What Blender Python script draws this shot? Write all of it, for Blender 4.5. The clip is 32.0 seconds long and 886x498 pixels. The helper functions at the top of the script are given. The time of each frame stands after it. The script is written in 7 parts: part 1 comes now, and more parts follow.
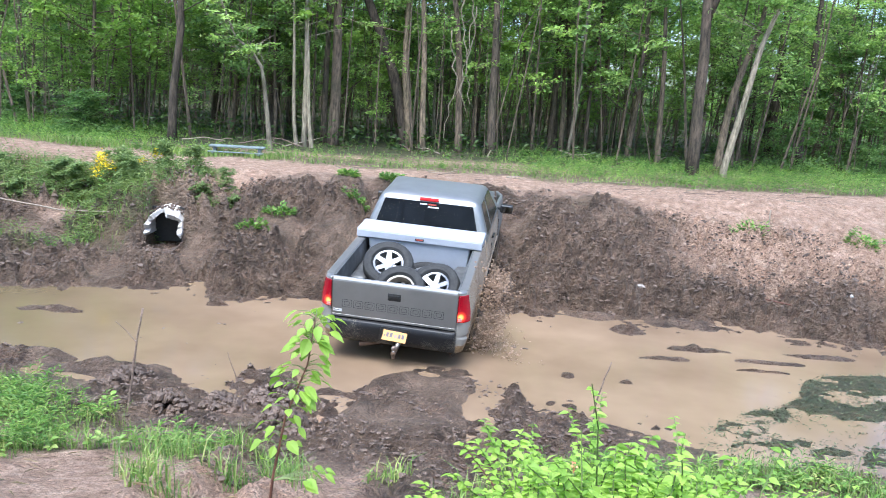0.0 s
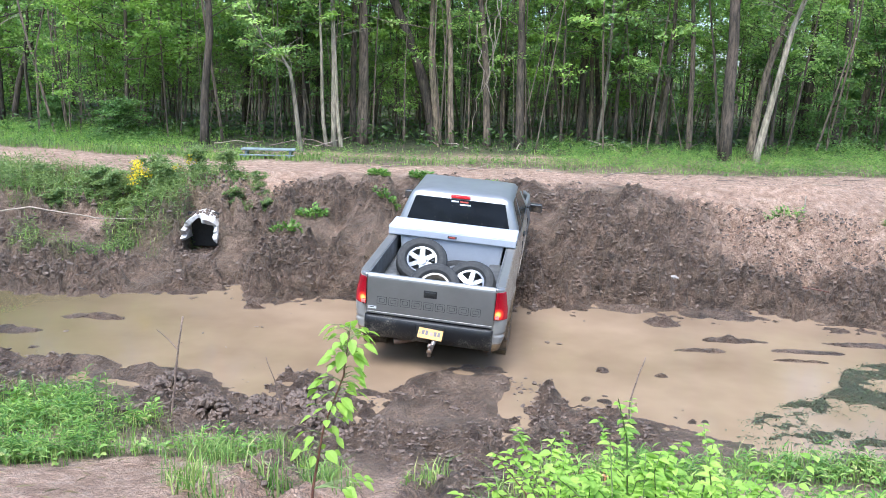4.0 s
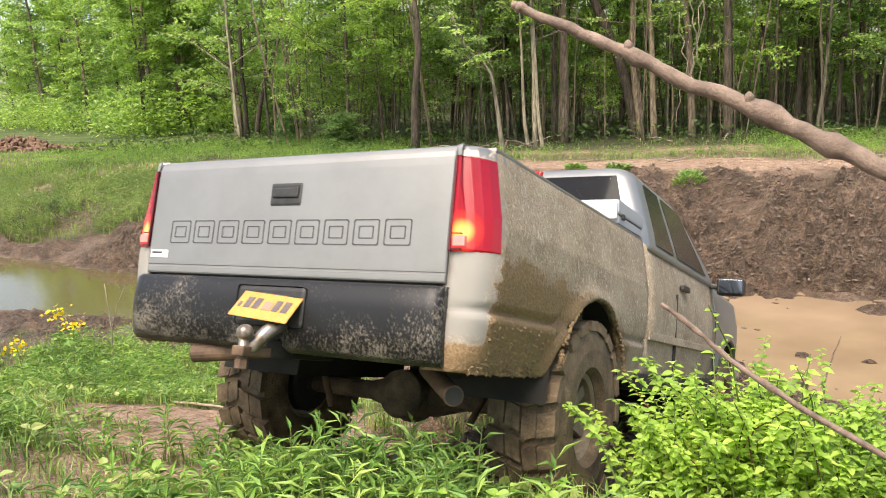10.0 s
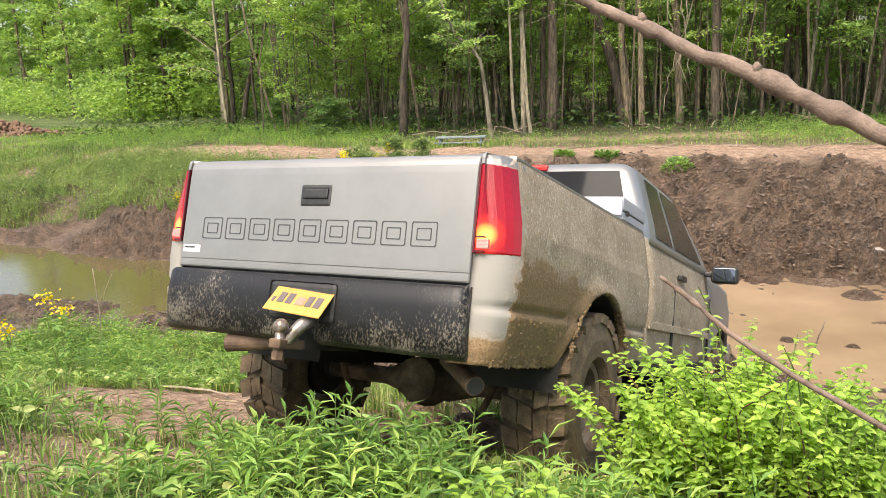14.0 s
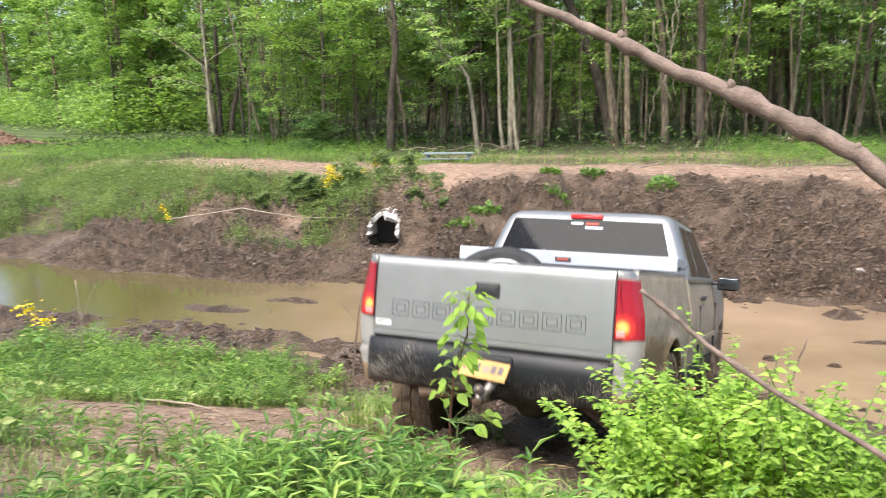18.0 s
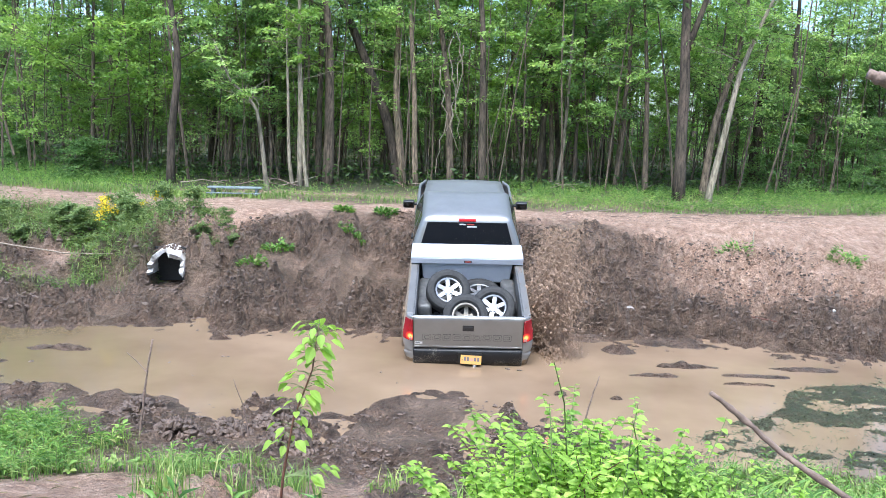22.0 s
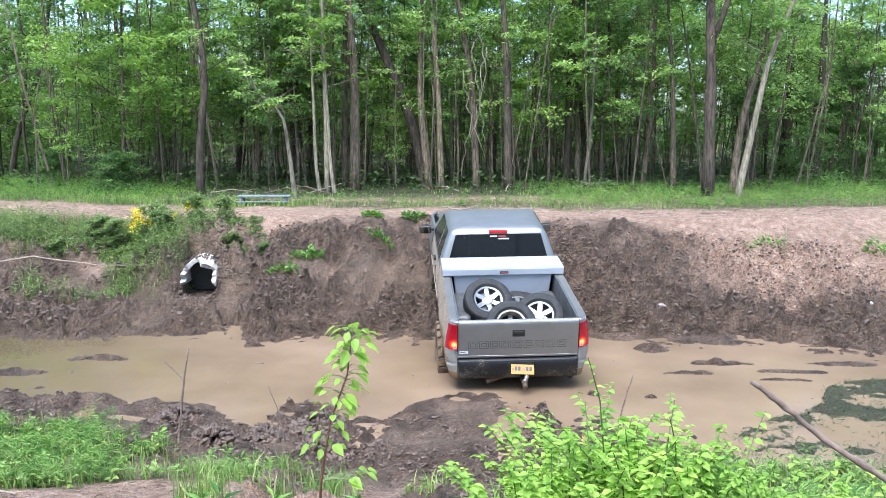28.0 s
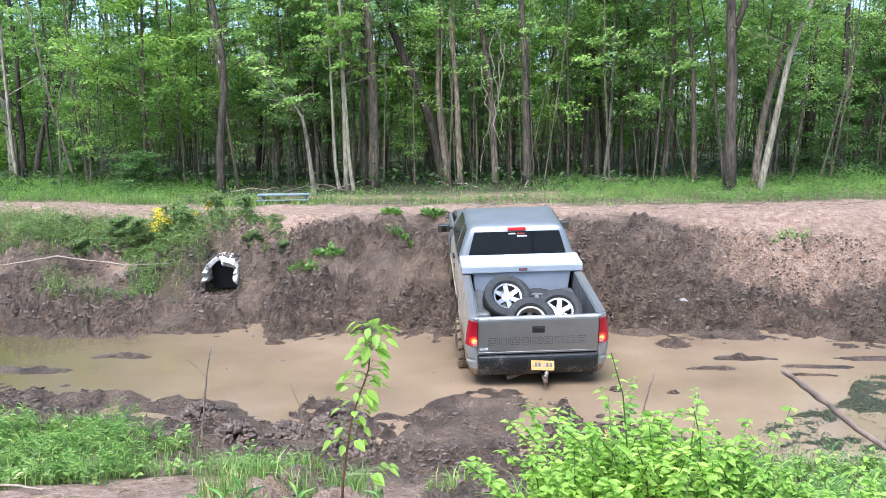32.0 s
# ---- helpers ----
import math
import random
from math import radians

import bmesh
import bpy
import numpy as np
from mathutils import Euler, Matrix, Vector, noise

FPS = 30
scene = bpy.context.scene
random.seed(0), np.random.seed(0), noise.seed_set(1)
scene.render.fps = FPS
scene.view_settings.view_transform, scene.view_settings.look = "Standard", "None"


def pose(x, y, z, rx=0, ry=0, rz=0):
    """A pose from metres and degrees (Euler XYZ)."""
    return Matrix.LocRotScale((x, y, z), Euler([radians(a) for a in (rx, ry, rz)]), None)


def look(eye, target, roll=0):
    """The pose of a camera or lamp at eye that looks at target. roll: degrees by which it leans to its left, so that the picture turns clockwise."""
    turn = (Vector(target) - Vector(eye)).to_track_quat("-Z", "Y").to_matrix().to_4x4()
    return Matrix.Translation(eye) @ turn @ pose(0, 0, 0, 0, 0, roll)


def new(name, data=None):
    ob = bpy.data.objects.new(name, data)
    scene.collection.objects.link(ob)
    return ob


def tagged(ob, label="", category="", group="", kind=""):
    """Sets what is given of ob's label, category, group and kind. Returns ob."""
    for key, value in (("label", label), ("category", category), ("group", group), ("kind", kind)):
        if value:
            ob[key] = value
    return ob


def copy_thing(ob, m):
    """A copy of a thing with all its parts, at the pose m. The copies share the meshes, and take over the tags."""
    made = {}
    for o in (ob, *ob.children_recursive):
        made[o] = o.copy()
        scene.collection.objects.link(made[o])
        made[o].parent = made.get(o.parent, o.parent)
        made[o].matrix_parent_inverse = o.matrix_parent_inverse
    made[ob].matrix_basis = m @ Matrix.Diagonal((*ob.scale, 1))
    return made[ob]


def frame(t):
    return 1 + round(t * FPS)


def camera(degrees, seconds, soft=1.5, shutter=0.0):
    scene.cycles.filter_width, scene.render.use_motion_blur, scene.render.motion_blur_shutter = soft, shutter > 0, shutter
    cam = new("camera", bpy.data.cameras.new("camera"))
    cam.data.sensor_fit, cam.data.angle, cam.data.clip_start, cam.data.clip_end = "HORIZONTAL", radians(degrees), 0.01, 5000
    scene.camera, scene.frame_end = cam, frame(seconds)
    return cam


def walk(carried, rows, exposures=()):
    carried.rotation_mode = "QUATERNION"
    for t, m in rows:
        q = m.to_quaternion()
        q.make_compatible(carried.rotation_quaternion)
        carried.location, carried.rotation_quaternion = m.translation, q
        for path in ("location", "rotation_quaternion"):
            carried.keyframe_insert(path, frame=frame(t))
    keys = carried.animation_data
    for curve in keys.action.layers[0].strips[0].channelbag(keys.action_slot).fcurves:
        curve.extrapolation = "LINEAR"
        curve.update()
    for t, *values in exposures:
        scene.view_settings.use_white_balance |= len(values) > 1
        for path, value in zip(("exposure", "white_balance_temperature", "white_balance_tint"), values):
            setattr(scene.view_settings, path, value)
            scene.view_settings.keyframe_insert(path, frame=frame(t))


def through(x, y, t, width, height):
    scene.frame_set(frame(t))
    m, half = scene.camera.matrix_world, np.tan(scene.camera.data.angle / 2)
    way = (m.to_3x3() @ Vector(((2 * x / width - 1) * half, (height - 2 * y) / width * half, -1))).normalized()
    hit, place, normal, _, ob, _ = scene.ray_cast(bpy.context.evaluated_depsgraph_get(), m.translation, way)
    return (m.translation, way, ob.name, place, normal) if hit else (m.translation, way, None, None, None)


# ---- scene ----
cam = camera(59.6, 32.0, 0.3, 0.5)
PATH = [
    (0, (0.0, 0.0, 3.503), (-0.014, 1.958, 3.095), 4.0),
    (0.5, (0.003, -0.023, 3.534), (-0.068, 1.929, 3.103), 3.5),
    (1, (-0.019, -0.021, 3.536), (-0.13, 1.927, 3.097), 3.4),
    (1.5, (-0.02, -0.026, 3.536), (-0.143, 1.923, 3.104), 3.4),
    (2, (0.0, -0.026, 3.536), (-0.129, 1.923, 3.106), 3.0),
    (2.5, (0.008, -0.016, 3.535), (-0.121, 1.926, 3.075), 0.8),
    (4.5, (0.021, -0.068, 3.631), (-0.068, 1.883, 3.203), 2.0),
    (5, (0.027, -0.072, 3.629), (-0.067, 1.875, 3.183), 2.2),
    (5.5, (0.024, -0.084, 3.595), (-0.112, 1.85, 3.103), 2.1),
    (6, (0.037, -0.246, 3.527), (-0.181, 1.664, 2.978), 2.9),
    (6.5, (-0.05, -0.201, 3.574), (-0.48, 1.655, 2.966), 2.4),
    (7, (0.126, -0.452, 3.501), (-0.404, 1.392, 2.935), 2.9),
    (7.5, (0.098, -0.547, 3.479), (-0.488, 1.278, 2.909), 0.1),
    (8, (0.13, -0.609, 3.476), (-0.658, 1.156, 2.962), -2.0),
    (8.5, (0.221, -0.337, 3.463), (-0.484, 1.478, 3.008), -0.6),
    (9, (0.375, -0.532, 3.451), (-0.302, 1.292, 2.987), -1.5),
    (9.5, (0.402, -0.579, 3.46), (-0.26, 1.255, 3.014), -2.7),
    (10, (0.428, -0.577, 3.464), (-0.206, 1.274, 3.05), -2.5),
    (10.5, (0.428, -0.577, 3.451), (-0.188, 1.284, 3.052), -2.2),
    (11, (0.42, -0.584, 3.446), (-0.187, 1.278, 3.042), -1.8),
    (11.5, (0.412, -0.608, 3.453), (-0.195, 1.246, 3.012), -1.8),
    (12, (0.403, -0.603, 3.442), (-0.193, 1.245, 2.961), -2.1),
    (12.5, (0.408, -0.611, 3.447), (-0.19, 1.236, 2.966), -2.4),
    (13, (0.417, -0.621, 3.457), (-0.195, 1.227, 2.995), -2.4),
    (13.5, (0.418, -0.61, 3.446), (-0.191, 1.241, 2.995), -2.3),
    (14, (0.414, -0.612, 3.454), (-0.188, 1.241, 3.005), -2.2),
    (14.5, (0.409, -0.618, 3.456), (-0.19, 1.24, 3.018), -1.9),
    (16.5, (0.407, -0.629, 3.461), (-0.215, 1.224, 3.038), -2.3),
    (17, (0.405, -0.633, 3.463), (-0.228, 1.217, 3.04), -2.5),
    (17.5, (0.396, -0.637, 3.462), (-0.239, 1.212, 3.04), -2.4),
    (18, (0.42, -0.624, 3.451), (-0.149, 1.249, 3.041), -1.3),
    (18.5, (0.302, -0.54, 3.441), (-0.089, 1.382, 3.054), 0.3),
    (19, (0.096, -0.48, 3.457), (-0.14, 1.468, 3.068), 0.5),
    (19.5, (0.021, -0.457, 3.459), (-0.058, 1.51, 3.107), 1.9),
    (20, (0.006, -0.426, 3.457), (0.029, 1.551, 3.161), 2.9),
    (20.5, (0.044, -0.449, 3.456), (0.075, 1.53, 3.17), 2.6),
    (21, (0.051, -0.466, 3.466), (0.071, 1.511, 3.166), 2.2),
    (21.5, (0.056, -0.464, 3.473), (0.059, 1.51, 3.153), 2.2),
    (22, (0.063, -0.47, 3.48), (0.052, 1.505, 3.164), 2.1),
    (22.5, (0.054, -0.464, 3.475), (0.037, 1.513, 3.173), 1.9),
    (23, (0.049, -0.466, 3.481), (0.014, 1.511, 3.179), 1.5),
    (23.5, (0.048, -0.479, 3.469), (-0.01, 1.496, 3.162), 1.2),
    (24, (0.074, -0.492, 3.478), (0.004, 1.481, 3.161), 1.2),
    (24.5, (0.046, -0.483, 3.473), (-0.022, 1.491, 3.158), 1.3),
    (25, (0.052, -0.499, 3.461), (-0.025, 1.476, 3.159), 1.6),
    (25.5, (0.047, -0.508, 3.463), (-0.043, 1.469, 3.174), 1.7),
    (27.5, (0.047, -0.489, 3.469), (-0.04, 1.485, 3.162), -0.4),
    (28, (0.049, -0.494, 3.478), (-0.034, 1.48, 3.168), 0.2),
    (28.5, (0.048, -0.49, 3.479), (-0.031, 1.485, 3.17), 1.2),
    (29, (0.049, -0.484, 3.473), (-0.045, 1.489, 3.156), 0.8),
    (30, (0.045, -0.515, 3.479), (-0.096, 1.455, 3.168), -0.1),
    (31, (0.052, -0.489, 3.473), (-0.074, 1.48, 3.149), -0.4),
    (32, (0.045, -0.483, 3.466), (-0.088, 1.487, 3.149), -0.5),
]
walk(cam, [(t, look(eye, target, roll)) for t, eye, target, roll in PATH], [(0, 1.45, 5600, 7.5), (6.0, 1.45, 5600, 7.5), (8.5, 1.4, 7700, 10), (17.3, 1.4, 7700, 10), (18.8, 1.45, 5700, 7.5), (32, 1.45, 5600, 7.5)])

# ---- world and sun: bright overcast ----
world = bpy.data.worlds.new("sky")
scene.world = world
world.use_nodes = True
wn, wl = world.node_tree.nodes, world.node_tree.links
sky = wn.new("ShaderNodeTexSky")
sky.sky_type = "NISHITA"
sky.sun_disc = False
sky.sun_elevation, sky.sun_rotation = radians(66), radians(198)
sky.air_density, sky.dust_density, sky.ozone_density = 1.0, 2.5, 1.5
wl.new(sky.outputs[0], wn["Background"].inputs[0])
wn["Background"].inputs[1].default_value = 0.15
sun_data = bpy.data.lights.new("sun", "SUN")
sun_data.energy, sun_data.angle, sun_data.color = 2.5, radians(42), (1.0, 0.97, 0.93)
sun = new("sun", sun_data)
sun.matrix_world = look((-4, -11, 36), (0, 8, 0))

rng = np.random.default_rng(7)


# ---- materials ----
def material(name):
    m = bpy.data.materials.new(name)
    m.use_nodes = True
    return m, m.node_tree.nodes, m.node_tree.links, m.node_tree.nodes["Principled BSDF"]


def ramp(nodes, stops):
    r = nodes.new("ShaderNodeValToRGB")
    e = r.color_ramp.elements
    while len(e) < len(stops):
        e.new(0.5)
    for k, (p, c) in zip(e, stops):
        k.position, k.color = p, (*c, 1)
    return r


def noise_node(nodes, links, scale, detail=4.0, rough=0.6, coord=None):
    n = nodes.new("ShaderNodeTexNoise")
    n.inputs["Scale"].default_value, n.inputs["Detail"].default_value = scale, detail
    n.inputs["Roughness"].default_value = rough
    if coord is None:
        coord = nodes.new("ShaderNodeTexCoord").outputs["Object"]
    links.new(coord, n.inputs["Vector"])
    return n


def mixed(nodes, links, fac, a, b, kind="MIX"):
    """A colour mix; fac, a and b are sockets or values."""
    m = nodes.new("ShaderNodeMix")
    m.data_type, m.blend_type = "RGBA", kind
    for sock, v in ((m.inputs[0], fac), (m.inputs[6], a), (m.inputs[7], b)):
        if hasattr(v, "links") or hasattr(v, "is_linked"):
            links.new(v, sock)
        else:
            sock.default_value = v if isinstance(v, (int, float)) else (*v, 1)
    return m.outputs[2]


def bump(nodes, links, height, strength, distance, shader):
    b = nodes.new("ShaderNodeBump")
    b.inputs["Strength"].default_value, b.inputs["Distance"].default_value = strength, distance
    links.new(height, b.inputs["Height"])
    links.new(b.outputs[0], shader.inputs["Normal"])


def simple(name, dark, light, scale=12.0, rough=0.6, metal=0.0, relief=0.15, depth=0.004, spread=(0.3, 0.7), speck=0.78):
    """Two tones by noise at two scales, with fine relief."""
    m, n, l, p = material(name)
    a = noise_node(n, l, scale, 5)
    b = noise_node(n, l, scale * 9, 3)
    r = ramp(n, [(spread[0], dark), (spread[1], light)])
    l.new(a.outputs["Fac"], r.inputs[0])
    fine = ramp(n, [(0.3, (speck, speck, speck)), (0.7, (1.0, 1.0, 1.0))])
    l.new(b.outputs["Fac"], fine.inputs[0])
    l.new(mixed(n, l, 1.0, r.outputs[0], fine.outputs[0], "MULTIPLY"), p.inputs["Base Color"])
    p.inputs["Roughness"].default_value, p.inputs["Metallic"].default_value = rough, metal
    if relief:
        bump(n, l, b.outputs["Fac"], relief, depth, p)
    return m


def leafy(name, tones, rough=0.5, through=0.6):
    """Leaves: a tone for each leaf, part of the light passing through."""
    m, n, l, p = material(name)
    geo = n.new("ShaderNodeNewGeometry")
    r = ramp(n, [(i / (len(tones) - 1), c) for i, c in enumerate(tones)])
    l.new(geo.outputs["Random Per Island"], r.inputs[0])
    big = noise_node(n, l, 0.9, 3)
    patch = ramp(n, [(0.35, (0.62, 0.7, 0.62)), (0.65, (1.2, 1.15, 1.05))])
    l.new(big.outputs["Fac"], patch.inputs[0])
    tone = mixed(n, l, 1.0, r.outputs[0], patch.outputs[0], "MULTIPLY")
    l.new(tone, p.inputs["Base Color"])
    p.inputs["Roughness"].default_value = rough
    t = n.new("ShaderNodeBsdfTranslucent")
    l.new(mixed(n, l, 1.0, tone, (1.08, 1.08, 0.75), "MULTIPLY"), t.inputs["Color"])
    mix = n.new("ShaderNodeMixShader")
    mix.inputs[0].default_value = through
    l.new(p.outputs[0], mix.inputs[1])
    l.new(t.outputs[0], mix.inputs[2])
    l.new(mix.outputs[0], n["Material Output"].inputs["Surface"])
    return m


def ground_material():
    m, n, l, p = material("soil_and_mud")
    zone = n.new("ShaderNodeAttribute")
    zone.attribute_name = "zone"
    sep = n.new("ShaderNodeSeparateColor")
    l.new(zone.outputs["Color"], sep.inputs[0])
    co = n.new("ShaderNodeTexCoord").outputs["Object"]
    wide, mid, fine = (noise_node(n, l, s, 6, 0.65, co) for s in (0.9, 6.0, 42.0))
    soil = ramp(n, [(0.25, (0.25, 0.146, 0.098)), (0.42, (0.45, 0.288, 0.2)), (0.55, (0.56, 0.378, 0.276)), (0.75, (0.68, 0.51, 0.395))])
    l.new(mid.outputs["Fac"], soil.inputs[0])
    crumb = n.new("ShaderNodeTexVoronoi")
    crumb.inputs["Scale"].default_value = 17.0
    l.new(mixed(n, l, 0.06, co, noise_node(n, l, 9.0, 3, 0.6, co).outputs["Color"]), crumb.inputs["Vector"])
    mud = ramp(n, [(0.25, (0.03, 0.02, 0.013)), (0.42, (0.078, 0.053, 0.036)), (0.58, (0.148, 0.103, 0.071)), (0.78, (0.26, 0.188, 0.134))])
    l.new(mid.outputs["Fac"], mud.inputs[0])
    smear = ramp(n, [(0.3, (0.115, 0.079, 0.054)), (0.7, (0.265, 0.19, 0.135))])
    l.new(wide.outputs["Fac"], smear.inputs[0])
    litter = ramp(n, [(0.3, (0.035, 0.05, 0.014)), (0.5, (0.07, 0.085, 0.025)), (0.7, (0.14, 0.10, 0.05))])
    l.new(mid.outputs["Fac"], litter.inputs[0])
    field = ramp(n, [(0.3, (0.07, 0.13, 0.025)), (0.7, (0.16, 0.2, 0.06))])
    l.new(wide.outputs["Fac"], field.inputs[0])
    patchy = n.new("ShaderNodeMath")
    patchy.operation = "MULTIPLY_ADD"
    l.new(noise_node(n, l, 2.6, 7, 0.7, co).outputs["Fac"], patchy.inputs[0])
    patchy.inputs[1].default_value, patchy.inputs[2].default_value = -1.25, 1.5
    wetness = n.new("ShaderNodeMath")
    wetness.operation, wetness.use_clamp = "MULTIPLY", True
    l.new(sep.outputs[0], wetness.inputs[0])
    l.new(patchy.outputs[0], wetness.inputs[1])
    churned = mixed(n, l, zone.outputs["Alpha"], smear.outputs[0], mud.outputs[0])
    c = mixed(n, l, wetness.outputs[0], soil.outputs[0], churned)
    c = mixed(n, l, sep.outputs[1], c, litter.outputs[0])
    c = mixed(n, l, sep.outputs[2], c, field.outputs[0])
    tone = ramp(n, [(0.3, (0.8, 0.78, 0.76)), (0.7, (1.1, 1.1, 1.1))])
    l.new(wide.outputs["Fac"], tone.inputs[0])
    c = mixed(n, l, 1.0, c, tone.outputs[0], "MULTIPLY")
    grit = ramp(n, [(0.34, (0.52, 0.51, 0.5)), (0.5, (1.0, 1.0, 1.0)), (0.66, (1.26, 1.26, 1.26))])
    l.new(fine.outputs["Fac"], grit.inputs[0])
    c = mixed(n, l, 1.0, c, grit.outputs[0], "MULTIPLY")
    mottle = ramp(n, [(0.33, (0.82, 0.81, 0.8)), (0.5, (1.0, 1.0, 1.0)), (0.67, (1.14, 1.14, 1.13))])
    l.new(noise_node(n, l, 8.0, 4, 0.6, co).outputs["Fac"], mottle.inputs[0])
    l.new(mixed(n, l, 1.0, c, mottle.outputs[0], "MULTIPLY"), p.inputs["Base Color"])
    wet = ramp(n, [(0.0, (0.95, 0.95, 0.95)), (1.0, (0.42, 0.42, 0.42))])
    l.new(sep.outputs[0], wet.inputs[0])
    l.new(wet.outputs[0], p.inputs["Roughness"])
    add = n.new("ShaderNodeMath")
    l.new(mid.outputs["Fac"], add.inputs[0])
    l.new(fine.outputs["Fac"], add.inputs[1])
    small = n.new("ShaderNodeTexVoronoi")
    small.inputs["Scale"].default_value = 48.0
    l.new(co, small.inputs["Vector"])
    crumbs = n.new("ShaderNodeMath")
    crumbs.operation = "MULTIPLY_ADD"
    l.new(small.outputs["Distance"], crumbs.inputs[0])
    crumbs.inputs[1].default_value = -0.15
    l.new(add.outputs[0], crumbs.inputs[2])
    lumps = n.new("ShaderNodeMath")
    lumps.operation = "MULTIPLY_ADD"
    l.new(crumb.outputs["Distance"], lumps.inputs[0])
    lumps.inputs[1].default_value = -0.55
    l.new(crumbs.outputs[0], lumps.inputs[2])
    bump(n, l, lumps.outputs[0], 1.0, 0.12, p)
    return m


def water_material():
    m, n, l, p = material("muddy_water")
    co = n.new("ShaderNodeTexCoord").outputs["Object"]
    a, b = noise_node(n, l, 0.5, 4, 0.55, co), noise_node(n, l, 5.0, 4, 0.6, co)
    r = ramp(n, [(0.3, (0.165, 0.112, 0.07)), (0.7, (0.285, 0.2, 0.13))])
    l.new(a.outputs["Fac"], r.inputs[0])
    sep = n.new("ShaderNodeSeparateXYZ")
    l.new(co, sep.inputs[0])
    # darker, greener water colour away from the crossing
    away = n.new("ShaderNodeMapRange")
    l.new(sep.outputs["X"], away.inputs["Value"])
    away.inputs["From Min"].default_value, away.inputs["From Max"].default_value = -3.2, -8.0
    l.new(mixed(n, l, away.outputs[0], r.outputs[0], (0.085, 0.07, 0.03)), p.inputs["Base Color"])
    p.inputs["Roughness"].default_value = 0.06
    p.inputs["IOR"].default_value = 1.33
    bump(n, l, b.outputs["Fac"], 0.2, 0.008, p)
    return m


def bark(name, dark, light, scale=1.0):
    m, n, l, p = material(name)
    co = n.new("ShaderNodeTexCoord").outputs["Object"]
    mp = n.new("ShaderNodeMapping")
    mp.inputs["Scale"].default_value = (9 * scale, 9 * scale, 1.6 * scale)
    l.new(co, mp.inputs[0])
    a, b = noise_node(n, l, 2.0, 6, 0.7, mp.outputs[0]), noise_node(n, l, 0.8, 3, 0.5, co)
    r = ramp(n, [(0.38, dark), (0.62, light)])
    l.new(a.outputs["Fac"], r.inputs[0])
    pt = ramp(n, [(0.35, (0.7, 0.75, 0.65)), (0.65, (1.1, 1.08, 1.05))])
    l.new(b.outputs["Fac"], pt.inputs[0])
    info = n.new("ShaderNodeObjectInfo")
    own = ramp(n, [(0.0, (0.6, 0.6, 0.6)), (0.55, (1.15, 1.12, 1.08)), (1.0, (1.85, 1.8, 1.7))])
    l.new(info.outputs["Random"], own.inputs[0])
    c = mixed(n, l, 1.0, r.outputs[0], pt.outputs[0], "MULTIPLY")
    l.new(mixed(n, l, 1.0, c, own.outputs[0], "MULTIPLY"), p.inputs["Base Color"])
    p.inputs["Roughness"].default_value = 0.9
    bump(n, l, a.outputs["Fac"], 0.8, 0.03, p)
    return m


